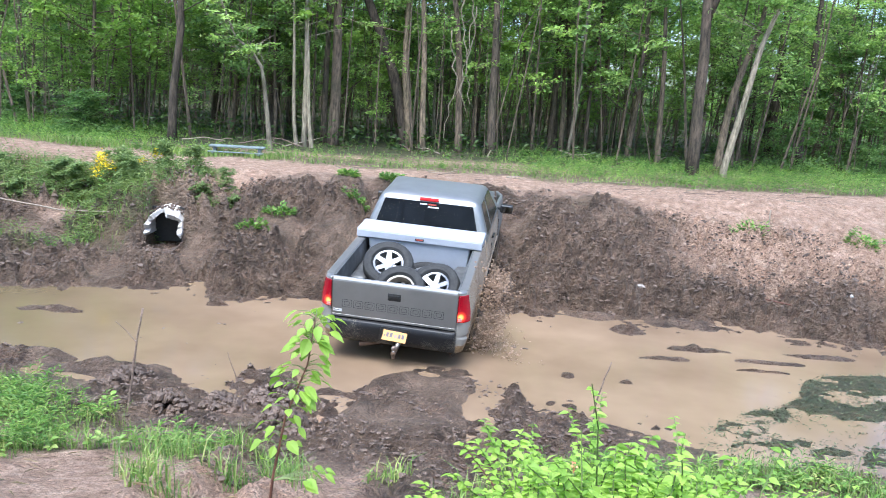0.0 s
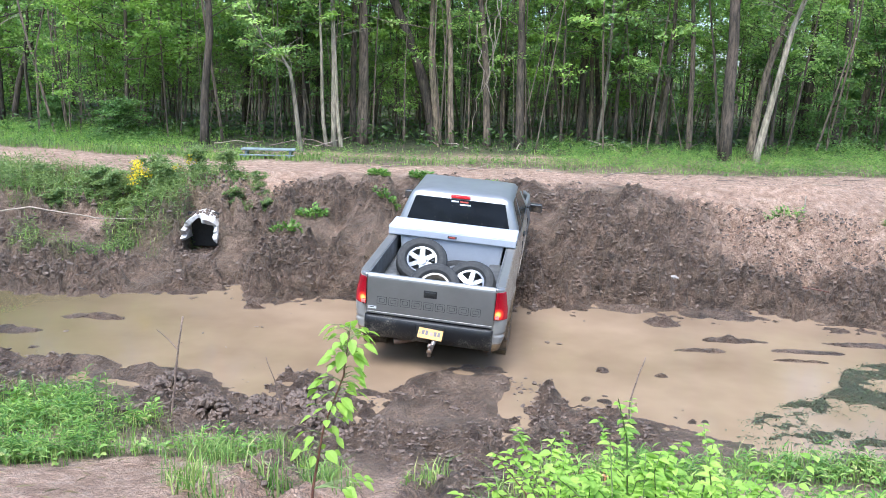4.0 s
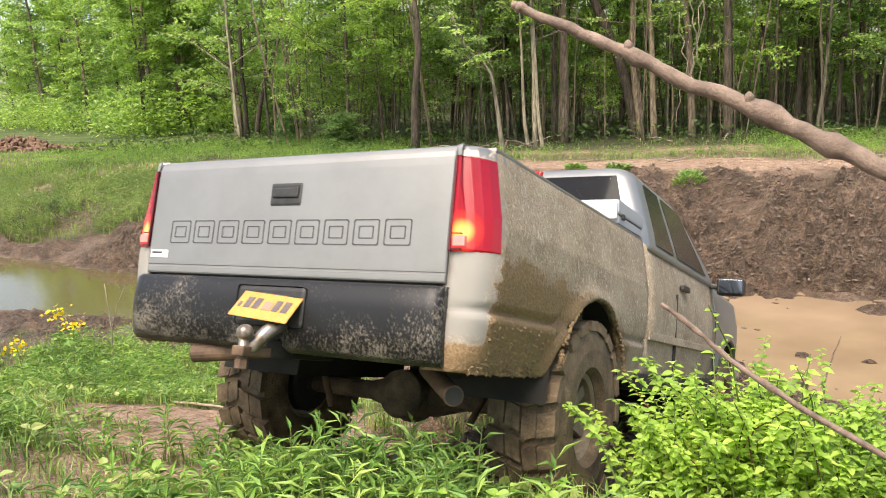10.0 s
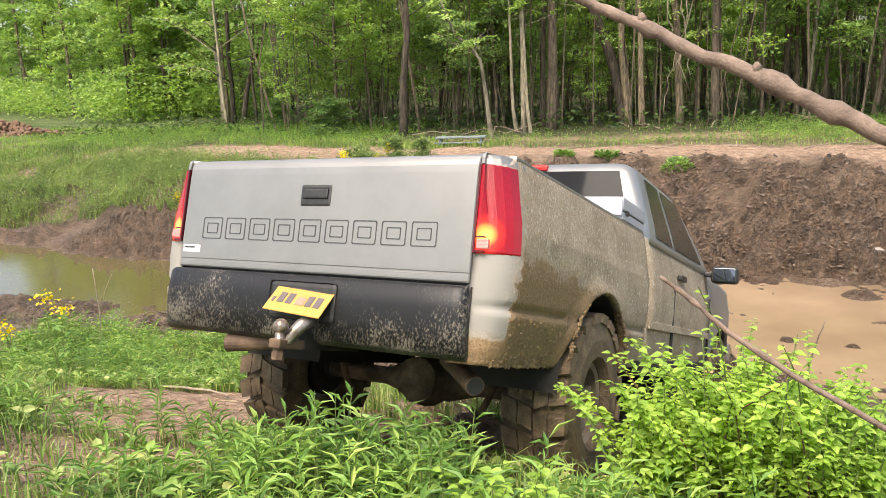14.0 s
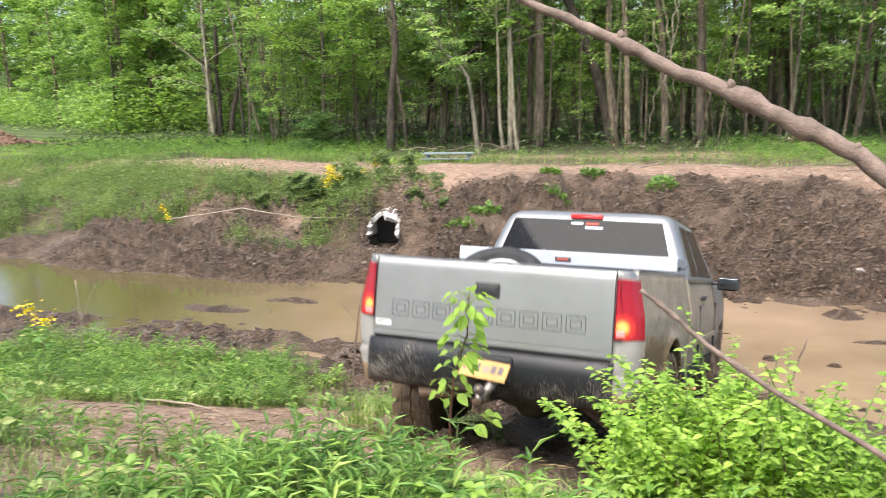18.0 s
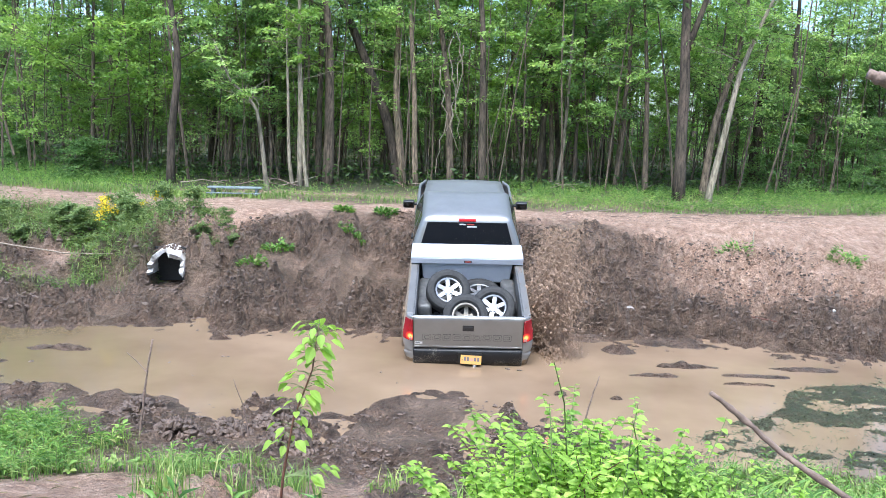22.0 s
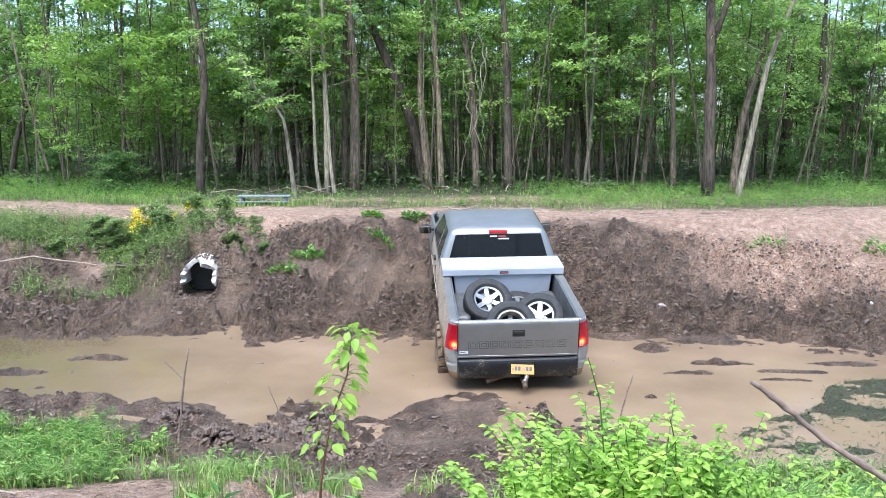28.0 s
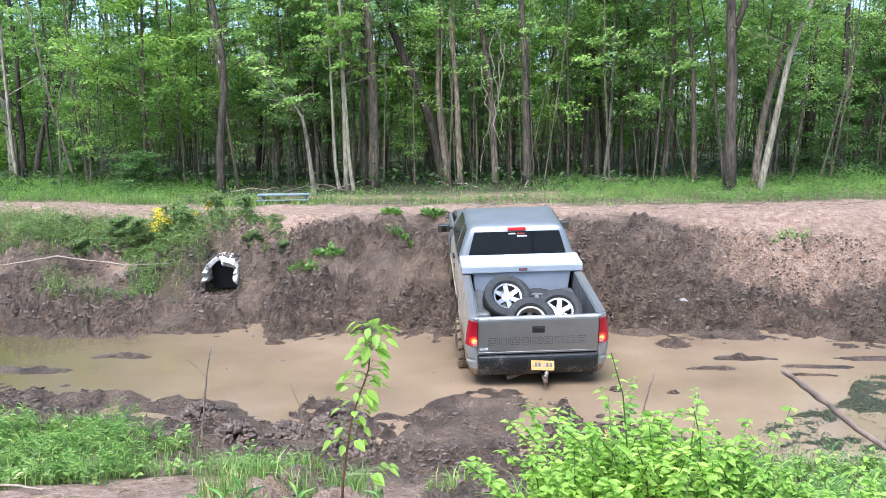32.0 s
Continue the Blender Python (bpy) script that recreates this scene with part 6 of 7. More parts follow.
    for k in range(480):
        px, py = -15 + 35 * r.random(), 22.6 + 24 * r.random() ** 1.3
        if py < 22.6 + 0.17 * px:
            continue
        h, q = 3 + 6.5 * r.random(), 0.010 + 0.04 * r.random() ** 2
        lx, ly, gz = r.normal(0, 0.1) * h, r.normal(0, 0.08) * h, 1.5
        thin.append(tube([(px, py, gz), (px + lx * 0.4 + r.normal(0, 0.16), py + ly * 0.4, gz + h * 0.5), (px + lx, py + ly, gz + h)], [q, q * 0.8, q * 0.4], 4, False))
    v, f = joined(thin)
    tagged(new("thin_stems", mesh_of("thin_stems", v, f, BARK_DARK)), "countless thin bare stems under the trees", "stems", kind="stuff")
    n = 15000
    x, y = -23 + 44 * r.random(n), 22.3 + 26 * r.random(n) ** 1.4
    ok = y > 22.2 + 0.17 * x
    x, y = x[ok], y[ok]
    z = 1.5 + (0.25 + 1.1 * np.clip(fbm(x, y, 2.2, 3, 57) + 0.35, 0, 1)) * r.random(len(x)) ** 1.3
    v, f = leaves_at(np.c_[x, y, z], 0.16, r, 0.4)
    tagged(new("undergrowth", mesh_of("undergrowth", v, f, SHADED_UNDER)), "low green undergrowth on the woodland floor", "undergrowth", kind="stuff")
    # the woods behind, too deep to count
    n = 30000
    r = np.random.default_rng(77)
    x = -75 + 125 * r.random(n)
    y = 62 + 22 * r.random(n)
    ok = x > -0.92 * y
    x, y = x[ok], y[ok]
    n = len(x)
    top = np.interp(x, [-75, -10, 8, 20, 50], [9.0, 6.5, 4.5, 3.0, 2.5]) + 5 * fbm(x, y * 0, 7.0, 3, 55)
    z = 1.5 + top * r.random(n) ** 1.2
    v, f = leaves_at(np.c_[x, y, z][r.random(n) < 0.75], 0.7, r, 0.3, False)
    tagged(new("far_woods", mesh_of("far_woods", v, f, LEAF)), "dense green woodland in the distance", "woods", kind="stuff")
    # dark leaves fill the gaps between trunks; canopy shade is in their colour
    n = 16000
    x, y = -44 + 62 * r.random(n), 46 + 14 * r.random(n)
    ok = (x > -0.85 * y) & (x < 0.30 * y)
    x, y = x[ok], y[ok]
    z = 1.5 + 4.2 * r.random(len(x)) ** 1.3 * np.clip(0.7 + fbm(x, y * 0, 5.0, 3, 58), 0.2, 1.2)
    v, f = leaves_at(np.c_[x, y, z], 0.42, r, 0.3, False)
    tagged(new("deep_undergrowth", mesh_of("deep_undergrowth", v, f, SHADED_UNDER)), "leafy growth deep between the trunks, coloured for shade", "undergrowth", kind="stuff")
    poles = []
    for k in range(260):
        px, py = -60 + 105 * r.random(), 44 + 26 * r.random()
        if px > 8 and r.random() < 0.4 or px < -0.85 * py:
            continue
        q, ln = 0.04 + 0.09 * r.random(), r.normal(0, 0.5)
        poles.append(tube([(px, py, 1.4), (px + ln * 0.5, py, 7), (px + ln, py, 13)], [q, q * 0.8, q * 0.5], 5))
    v, f = joined(poles)
    tagged(new("far_trunks", mesh_of("far_trunks", v, f, BARK_DARK)), "slim dark trunks deep in the woods", "trunks", kind="stuff")


def scatter(n, x0, x1, y0, y1, r, least=0.15):
    x, y = x0 + (x1 - x0) * r.random(n), y0 + (y1 - y0) * r.random(n)
    keep = green_cover(x, y) > least + (1 - least) * r.random(n) ** 1.5
    x, y = x[keep], y[keep]
    return x, y, ground_z(x, y)


def grass_mesh(x, y, z, tall, wide, r, flop=0.45):
    n = len(x)
    a = r.random(n) * 6.283
    h = tall * (0.45 + 0.9 * r.random(n)) * (0.7 + 0.8 * (fbm(x, y, 0.7, 2, 88) + 0.5))
    lean = flop * r.random(n)
    d = np.c_[np.cos(a), np.sin(a), 0 * a]
    w = np.c_[-np.sin(a), np.cos(a), 0 * a] * (wide * (0.6 + 0.8 * r.random(n)))[:, None]
    b = np.c_[x, y, z - 0.01]
    up = np.array([0, 0, 1.0])
    m = b + up * (h * 0.55)[:, None] + d * (h * lean * 0.3)[:, None]
    t = b + up * (h * (1 - 0.35 * lean))[:, None] + d * (h * lean * 1.1)[:, None]
    v = np.stack([b - w, b + w, m + w * 0.75, m - w * 0.75, t], 1).reshape(-1, 3)
    k = np.arange(n)[:, None] * 5
    faces = np.concatenate([k + [0, 1, 2, 3]], 0).tolist() + (k + [3, 2, 4]).tolist()
    return v, faces


def weed_plants(x, y, z, tall, r, leaf, pairs=6):
    """Upright weeds: a stem with lance leaves in whorls."""
    stems, pos, dirs = [], [], []
    for px, py, pz, tl in zip(x, y, z, np.broadcast_to(tall, np.shape(x))):
        h = tl * (0.5 + 0.8 * r.random()) * (1 + 1.6 * float(fbm(np.array([px]), np.array([py]), 0.8, 2, 87)[0]))
        lx, ly = r.normal(0, 0.12, 2) * h
        stems.append(tube([(px, py, pz - 0.02), (px + lx * 0.4, py + ly * 0.4, pz + h * 0.6), (px + lx, py + ly, pz + h)], [0.004, 0.003, 0.0015], 4, False))
        for k in range(pairs * 2):
            f = 0.2 + 0.8 * (k + 0.5) / (pairs * 2)
            a = k * 2.4 + r.random()
            pos.append((px + lx * f, py + ly * f, pz + h * f))
            dirs.append((math.cos(a), math.sin(a), 0.55 - 0.5 * (1 - f) + 0.3 * f))
    return stems, blade_mesh(np.array(pos), np.array(dirs), leaf, r, 0.075)


def blade_mesh(pos, d, leaf, r, wide=0.2, droop=0.25):
    """Pointed leaves with a midrib fold, along given directions."""
    n = len(pos)
    d = d / np.linalg.norm(d, axis=1)[:, None]
    w = np.cross(d, np.array([0, 0, 1.0]) + r.normal(0, 0.25, (n, 3)))
    w /= np.linalg.norm(w, axis=1)[:, None] + 1e-9
    nn = np.cross(w, d)
    s = (leaf * (0.6 + 0.7 * r.random(n)))[:, None]
    dn = np.array([0, 0, -1.0])
    v = np.stack([pos, pos + d * s * 0.4 + w * s * wide + nn * s * 0.06, pos + d * s * 0.42 - nn * s * 0.02, pos + d * s * 0.4 - w * s * wide + nn * s * 0.06, pos + d * s + dn * s * droop], 1)
    f = np.array([[0, 1, 2], [0, 2, 3], [1, 4, 2], [2, 4, 3]])
    return v.reshape(-1, 3), (np.arange(n)[:, None, None] * 5 + f).reshape(-1, 3)


def ovate_mesh(pos, d, leaf, r, wide=0.3, droop=0.25):
    """Rounded oval leaves with a folded midrib, a pointed tip and a drooping end."""
    n = len(pos)
    d = d / np.linalg.norm(d, axis=1)[:, None]
    w = np.cross(d, np.array([0, 0, 1.0]) + r.normal(0, 0.3, (n, 3)))
    w /= np.linalg.norm(w, axis=1)[:, None] + 1e-9
    nn = np.cross(w, d)
    s = (leaf * (0.55 + 0.8 * r.random(n)))[:, None]
    dn = np.array([0, 0, -1.0])
    vs = [pos]
    for f, q in ((0.22, 0.8), (0.48, 1.0), (0.76, 0.6)):
        mid = pos + d * s * f + dn * s * droop * f * f
        vs += [mid + w * s * wide * q + nn * s * 0.09 * q, mid, mid - w * s * wide * q + nn * s * 0.09 * q]
    vs.append(pos + d * s + dn * s * droop)
    v = np.stack(vs, 1).reshape(-1, 3)
    k = np.arange(n)[:, None] * 11
    tri = np.concatenate([k + [0, 1, 2], k + [0, 2, 3], k + [7, 10, 8], k + [8, 10, 9]]).tolist()
    quad = np.concatenate([k + [1, 4, 5, 2], k + [2, 5, 6, 3], k + [4, 7, 8, 5], k + [5, 8, 9, 6]]).tolist()
    return v, tri + quad


def build_herbs():
    r = np.random.default_rng(5)
    x, y, z = scatter(150000, -9.5, 6.5, 1.2, 8.6, r)
    v, f = grass_mesh(x, y, z, 0.15, 0.0035, r, 0.9)
    tagged(new("bank_grass", mesh_of("bank_grass", v, f, GRASS)), "short tufty green grass on the near bank", "grass", kind="stuff")
    x, y, z = scatter(5000, -9.5, 6.5, 1.2, 8.0, r, 0.35)
    _, (v, f) = weed_plants(x, y, z, 0.23, r, 0.11, 7)
    tagged(new("bank_weeds", mesh_of("bank_weeds", v, f, WEED)), "low broad-leaved green weeds in the grass", "weeds", kind="stuff")
    x, y, z = scatter(5200, -9.5, 6.5, 1.2, 8.2, r, 0.25)
    a = np.repeat(r.random(len(x)) * 6.28, 7) + np.tile(np.arange(7) * 2.4, len(x))
    base = np.repeat(np.c_[x, y, z], 7, axis=0) + np.c_[0 * a, 0 * a, 0.02 + 0.10 * r.random(len(a))]
    v, f = ovate_mesh(base, np.c_[np.cos(a), np.sin(a), 0.35 + 0.5 * r.random(len(a))], 0.075, r, 0.26, 0.3)
    tagged(new("broadleaf_plants", mesh_of("broadleaf_plants", v, f, GRASS)), "low pale green broad-leaved plants in the grass", "weeds", kind="stuff")
    x, y, z = scatter(70000, -28, -4, 12.8, 19.5, r)
    v, f = grass_mesh(x, y, z, 0.14 + 0.07 * smooth(-7.5, -10, x), 0.006, r, 0.9)
    tagged(new("slope_grass", mesh_of("slope_grass", v, f, GRASS)), "rough green growth on the far bank", "grass", kind="stuff")
    x, y, z = scatter(15000, -24, -4.2, 12.8, 18.0, r, 0.3)
    _, (v, f) = weed_plants(x, y, z, 0.28 + 0.1 * smooth(-7.5, -10, x), r, 0.12, 4)
    tagged(new("slope_weeds", mesh_of("slope_weeds", v, f, DUSTY_WEED)), "leafy weeds on the far bank", "weeds", kind="stuff")
    x, y, z = scatter(30000, -34, -6.5, 17, 27, r, 0.1)
    v, f = grass_mesh(x, y, z, 0.11, 0.010, r, 0.8)
    tagged(new("meadow_grass", mesh_of("meadow_grass", v, f, LEAF_YELLOW)), "fresh yellow-green grass beside the dirt road", "grass", kind="stuff")
    x, y, z = scatter(26000, -6.5, 16, 17, 27, r, 0.1)
    v, f = grass_mesh(x, y, z, 0.09, 0.010, r, 0.8)
    tagged(new("verge_grass", mesh_of("verge_grass", v, f, GRASS)), "bright grass along the edge of the woods", "grass", kind="stuff")
    x, y, z = scatter(9000, -20, 16, 19, 26, r, 0.2)
    _, (v, f) = weed_plants(x, y, z, 0.22, r, 0.11, 4)
    tagged(new("verge_weeds", mesh_of("verge_weeds", v, f, WEED)), "low bright green ground plants under the trees", "weeds", kind="stuff")
    # taller lance-leaved weeds at the top of the bank and by the mud
    x, y = -1.45 + 1.1 * r.random(150), 1.65 + 0.6 * r.random(150)
    x2, y2, _ = scatter(900, -8.0, -3.0, 4.6, 8.0, r, 0.3)
    x3, y3, _ = scatter(380, -4.5, -1.2, 2.0, 3.0, r, 0.3)
    x, y = np.concatenate([x, x2, x3]), np.concatenate([y, y2, y3])
    st, (v, f) = weed_plants(x, y, ground_z(x, y), np.where(y < 2.4, 0.26, 0.22), r, 0.105, 8)
    tagged(new("tall_weeds", mesh_of("tall_weeds", v, f, WEED)), "tall lance-leaved green weeds on the near bank", "weeds", kind="stuff")
    v, f = joined(st)
    tagged(new("weed_stalks", mesh_of("weed_stalks", v, f, STEM)), "thin green stalks of the tall weeds", "weeds", kind="stuff")
    # dead straw pressed flat by the wheels
    n = 900
    x, y = -4.2 + 4.2 * r.random(n), 1.5 + 4.2 * r.random(n) ** 1.3
    ok = fbm(x, y, 0.8, 3, 63) > -0.06 + 0.2 * r.random(n)
    x, y = x[ok], y[ok]
    a = r.normal(0.6, 0.9, len(x))
    v, f = blade_mesh(np.c_[x, y, ground_z(x, y) + 0.012 + 0.03 * r.random(len(x))], np.c_[np.cos(a), np.sin(a), 0.06 * r.normal(size=len(a)) - 0.2 * np.sin(a)], 0.12, r, 0.025, 0.05)
    tagged(new("dead_straw", mesh_of("dead_straw", v, f, STRAW)), "flattened dead straw on the bare soil", "straw", kind="stuff")
    for tx, ty, tall in ((-1.5, 5.2, 0.3), (-1.2, 5.6, 0.26), (-1.0, 5.0, 0.3), (-2.2, 5.9, 0.26), (-2.05, 5.0, 0.3), (-1.75, 4.5, 0.28), (-0.35, 5.4, 0.24), (0.35, 5.2, 0.3), (0.2, 4.6, 0.3), (-2.5, 6.4, 0.24), (0.75, 5.9, 0.28), (-1.55, 6.1, 0.22)):
        q = r.random(80) ** 0.7 * 0.2
        a = r.random(80) * 6.283
        gx, gy = tx + q * np.cos(a), ty + q * np.sin(a)
        v, f = grass_mesh(gx, gy, ground_z(gx, gy), 0.72 * tall, 0.005, r, 1.1)
        tagged(new("grass_tuft", mesh_of("grass_tuft", v, f, GRASS)), "tuft of long green grass in the wheel track", "grass tuft", "grass tufts on the near bank")
    # algae flecks on the shallow water
    n = 20000
    x, y = 2.4 + 7.0 * r.random(n), 7.0 + 4.3 * r.random(n)
    ok = (shallows(x, y) > 0.3 + 0.5 * r.random(n)) & (ground_z(x, y) > -0.006 - 0.012 * r.random(n))
    x, y = x[ok], y[ok]
    v, f = leaves_at(np.c_[x, y, np.maximum(ground_z(x, y), 0) + 0.006], 0.035, r, 0.97)
    tagged(new("algae", mesh_of("algae", v, f, ALGAE)), "mottled green algae flecks on the shallow water", "algae", kind="stuff")
    # clods lying in the churned mud, and crumbs adrift on the water
    n = 110000
    px, py = -9 + 17 * r.random(n), 4 + 12.5 * r.random(n)
    e, ft, cr = near_edge(px), far_foot(px), far_crest(px)
    wet = ((py > 6.4) & (py < e)) | ((py > ft) & (py < ft + 0.8 * (cr - ft))) | ((track_mask(px, py) > 0.6) & (py > 5) & ((py < e) | (py > ft)))
    wet &= churn_at(px, py) > 0.35 + 0.8 * r.random(n)
    wet |= (r.random(n) < 0.004) & (py > e) & (py < ft)
    px, py = px[wet][:20000], py[wet][:20000]
    n = len(px)
    size = (0.008 + 0.028 * r.random(n) ** 2.6) * np.where(py < 9.5, 0.8, 1.0)
    lump((0, 0, 0), (1, 1, 1), 0)
    ball, tri = ICO[0], np.array(ICO[1])
    k = len(ball)
    v = ball[None] * (0.55 + 0.9 * r.random((n, k, 1))) * (size[:, None] * (0.6 + 0.9 * r.random((n, 3))) * [1.2, 1.0, 0.7])[:, None]
    v += np.c_[px, py, np.maximum(ground_z(px, py), -0.01) + size * 0.2][:, None]
    f = (np.arange(n)[:, None, None] * k + tri[None]).reshape(-1, 3)
    m = 6500
    qx, qy = np.where(r.random(m) < 0.6, 2.5 + 6.5 * r.random(m), -12 + 21 * r.random(m)), 13.2 + 6.5 * r.random(m)
    dry = ((qy - far_foot(qx)) / (far_crest(qx) - far_foot(qx)) + 0.08 * (qx - 4) > 0.62 + 0.3 * r.random(m)) & (qy < 19.3 + 0.17 * qx) & (green_cover(qx, qy) < 0.3)
    qx, qy = qx[dry], qy[dry]
    m = len(qx)
    qs = 0.006 + 0.014 * r.random(m) ** 3
    pv = ball[None] * (0.6 + 0.8 * r.random((m, k, 1))) * (qs[:, None] * (0.7 + 0.9 * r.random((m, 3))) * [1.3, 1.0, 0.6])[:, None]
    pv += np.c_[qx, qy, ground_z(qx, qy) + qs * 0.2][:, None]
    pf = (np.arange(m)[:, None, None] * k + tri[None]).reshape(-1, 3)
    tagged(new("soil_crumbs", mesh_of("soil_crumbs", pv.reshape(-1, 3), pf, PEBBLE)), "pale dry crumbs and pebbles on the bank and road", "pebbles", kind="stuff")
    tagged(new("mud_clods", mesh_of("mud_clods", v.reshape(-1, 3), f, CLOD)), "small wet clods strewn over the mud", "clods", kind="stuff")


def ground_at(x, y, up=0.0):
    return (x, y, float(ground_z(x, y)) + up)


def build_bush():
    """The bright bush at the top of the near bank, and its outlying shoots."""
    r = np.random.default_rng(15)
    b = tagged(new("leafy_bush"), "bright green leafy bush with long arching shoots", "bush")
    stems, red, pos, dirs = [], [], [], []
    for k in range(430):
        u = r.random()
        bx = 0.22 + 1.03 * u + (1.3 * r.random() if k % 3 == 0 else 0) + r.normal(0, 0.05)
        by = 2.05 + 0.7 * r.random() + 0.3 * bx
        base = np.array(ground_at(bx, by, -0.03))
        h = (0.86 - 0.5 * min(abs(bx - 0.6), 0.85)) * (0.4 + 0.6 * r.random()) * (1.45 if k % 12 == 0 else 1)
        lx, ly = r.normal(-0.05, 0.2) * h, r.normal(-0.02, 0.2) * h
        path = [base, base + [lx * 0.2, ly * 0.2, h * 0.45], base + [lx * 0.6, ly * 0.6, h * 0.8], base + [lx * 1.1, ly * 1.1, h]]
        (red if k % 17 == 0 else stems).append(tube(path, [0.005, 0.004, 0.003, 0.0015], 5, False))
        path = np.array(path)
        shoot = k % 12 == 0
        for j in range(18 if shoot else 50):
            f = 0.2 + 0.8 * (j + r.random()) / (18 if shoot else 50)
            p = [np.interp(f * 3, range(4), path[:, i]) for i in range(3)]
            a = j * 2.4 + 6.28 * r.random() * 0.3
            pos.append(p)
            dirs.append((math.cos(a), math.sin(a), 0.02 + 0.4 * r.random()))
    # low shoots at its foot
    for k in range(48):
        base = np.array(ground_at(-0.3 + 0.42 * r.random(), 1.4 + 0.3 * r.random(), -0.02))
        tip = base + [0.1 * r.normal(), 0.1 * r.normal(), 0.16 + 0.2 * r.random()]
        stems.append(tube([base, (base + tip) / 2, tip], [0.004, 0.003, 0.0015], 5, False))
        for j in range(22):
            a = j * 2.4 + r.random()
            pos.append(base + (tip - base) * (0.2 + 0.8 * r.random()))
            dirs.append((math.cos(a), math.sin(a), 0.02 + 0.4 * r.random()))
    v, f = joined(stems)
    tagged(part("stem", mesh_of("stem", v, f, STEM), STEM, b), kind="stuff")
    v, f = joined(red)
    tagged(part("red_stem", mesh_of("red_stem", v, f, STEM_RED), STEM_RED, b), "dark red stems", kind="stuff")
    v, f = ovate_mesh(np.array(pos), np.array(dirs), 0.041, r, 0.29, 0.3)
    tagged(part("leaf", mesh_of("leaf", v, f, FRESH), FRESH, b), kind="stuff")
    for at in ((0.52, 2.62, 2.18),):
        v, f = leaves_at(np.array(at) + r.normal(0, 0.006, (9, 3)), 0.016, r, 0.3, False)
        part("orange_bloom", mesh_of("orange_bloom", v, f, ORANGE), ORANGE, b, "small orange blossom")
        part("bloom_stalk", tube([ground_at(at[0], at[1], -0.02), (at[0] + 0.01, at[1], at[2] - 0.2), at], [0.004, 0.003, 0.002], 5), STEM, b)


def build_sapling():
    """The young leafy shoot in the wheel track, built at its own foot."""
    r = np.random.default_rng(25)
    s = tagged(new("sapling"), "thin young sapling with a few large light green leaves", "sapling")
    path = np.array([(0, 0, -0.05), (0.03, 0, 0.3), (0.08, 0, 0.6), (0.17, 0, 0.85), (0.20, 0.0, 1.08)])
    part("stem", tube(path, [0.008, 0.007, 0.005, 0.004, 0.002], 7), STEM_RED, s, "thin brown stem", True)
    for k in range(100):
        f = (0.36 + 0.64 * r.random() ** 0.9) if k > 11 else 0.24
        p = np.array([np.interp(f * 4, range(5), path[:, i]) for i in range(3)])
        a = r.random() * 6.28 if k > 11 else 0.9 * r.normal()
        ln = 0.03 + 0.07 * r.random() if k > 11 else 0.17 + 0.12 * r.random()
        d = np.array([math.cos(a), math.sin(a) * 0.6, 0.25])
        q = p + d * ln
        part("twig", tube([p, (p + q) / 2 + [0, 0, 0.01], q], [0.002, 0.0017, 0.001], 4), STEM, s)
        v, fs = ovate_mesh(np.array([q]), np.array([[d[0], d[1], -0.7 + 0.7 * r.random()]]), 0.058, r, 0.40, 0.35)
        part("leaf", mesh_of("leaf", v, fs, FRESH), FRESH, s)
    return s


def flower_plant(x, y, tall, heads, seed, label):
    r = np.random.default_rng(seed)
    p = tagged(new("yellow_flower"), label, "flower")
    stems, pos, dirs, petals = [], [], [], []
    for k in range(heads):
        b = np.array(ground_at(x + r.normal(0, 0.05 + 0.12 * tall), y + r.normal(0, 0.1), -0.02))
        h = tall * (0.7 + 0.4 * r.random())
        tip = b + [r.normal(0, 0.08), r.normal(0, 0.08), h]
        stems.append(tube([b, (b + tip) / 2 + r.normal(0, 0.02, 3), tip], [0.006, 0.004, 0.003], 5, False))
        for j in range(10):
            f, a = 0.1 + 0.75 * r.random(), r.random() * 6.28
            pos.append(b + (tip - b) * f)
            dirs.append((math.cos(a), math.sin(a), 0.3))
        for j in range(40):
            q = tip + r.normal(0, 1, 3) * [0.045, 0.045, 0.045]
            petals.append(q)
    v, f = joined(stems)
    tagged(part("stem", mesh_of("stem", v, f, STEM), STEM, p), kind="stuff")
    v, f = blade_mesh(np.array(pos), np.array(dirs), 0.13, r, 0.16, 0.3)
    tagged(part("leaf", mesh_of("leaf", v, f, WEED), WEED, p), kind="stuff")
    v, f = leaves_at(np.array(petals), 0.04, r, 0.5, False)
    tagged(part("bloom", mesh_of("bloom", v, f, PETAL), PETAL, p), kind="stuff")


def stick(label, pts, r0, r1, mat=None, name="stick", knots=0.0, side=()):
    """A bare stick through points, with optional side shoots as parts."""
    r = np.random.default_rng(len(label))
    pts = np.asarray(pts, float)
    n = 4 * (len(pts) - 1) + 1
    f = np.linspace(0, len(pts) - 1, n)
    path = np.stack([np.interp(f, range(len(pts)), pts[:, i]) for i in range(3)], 1)
    path[1:-1] += r.normal(0, r0 * 0.35, (n - 2, 3))
    rad = np.linspace(r0, r1, n) * (1 + knots * (np.arange(n) % 4 == 0))
    ob = tagged(new(name, mesh_of(name, *tube(path, rad, 9), mat or TWIG, True)), label, "stick")
    for q in side:
        part("side_shoot", tube(q, [r0 * 0.5, r0 * 0.35, r1 * 0.6], 6), mat or TWIG, ob)
    return ob


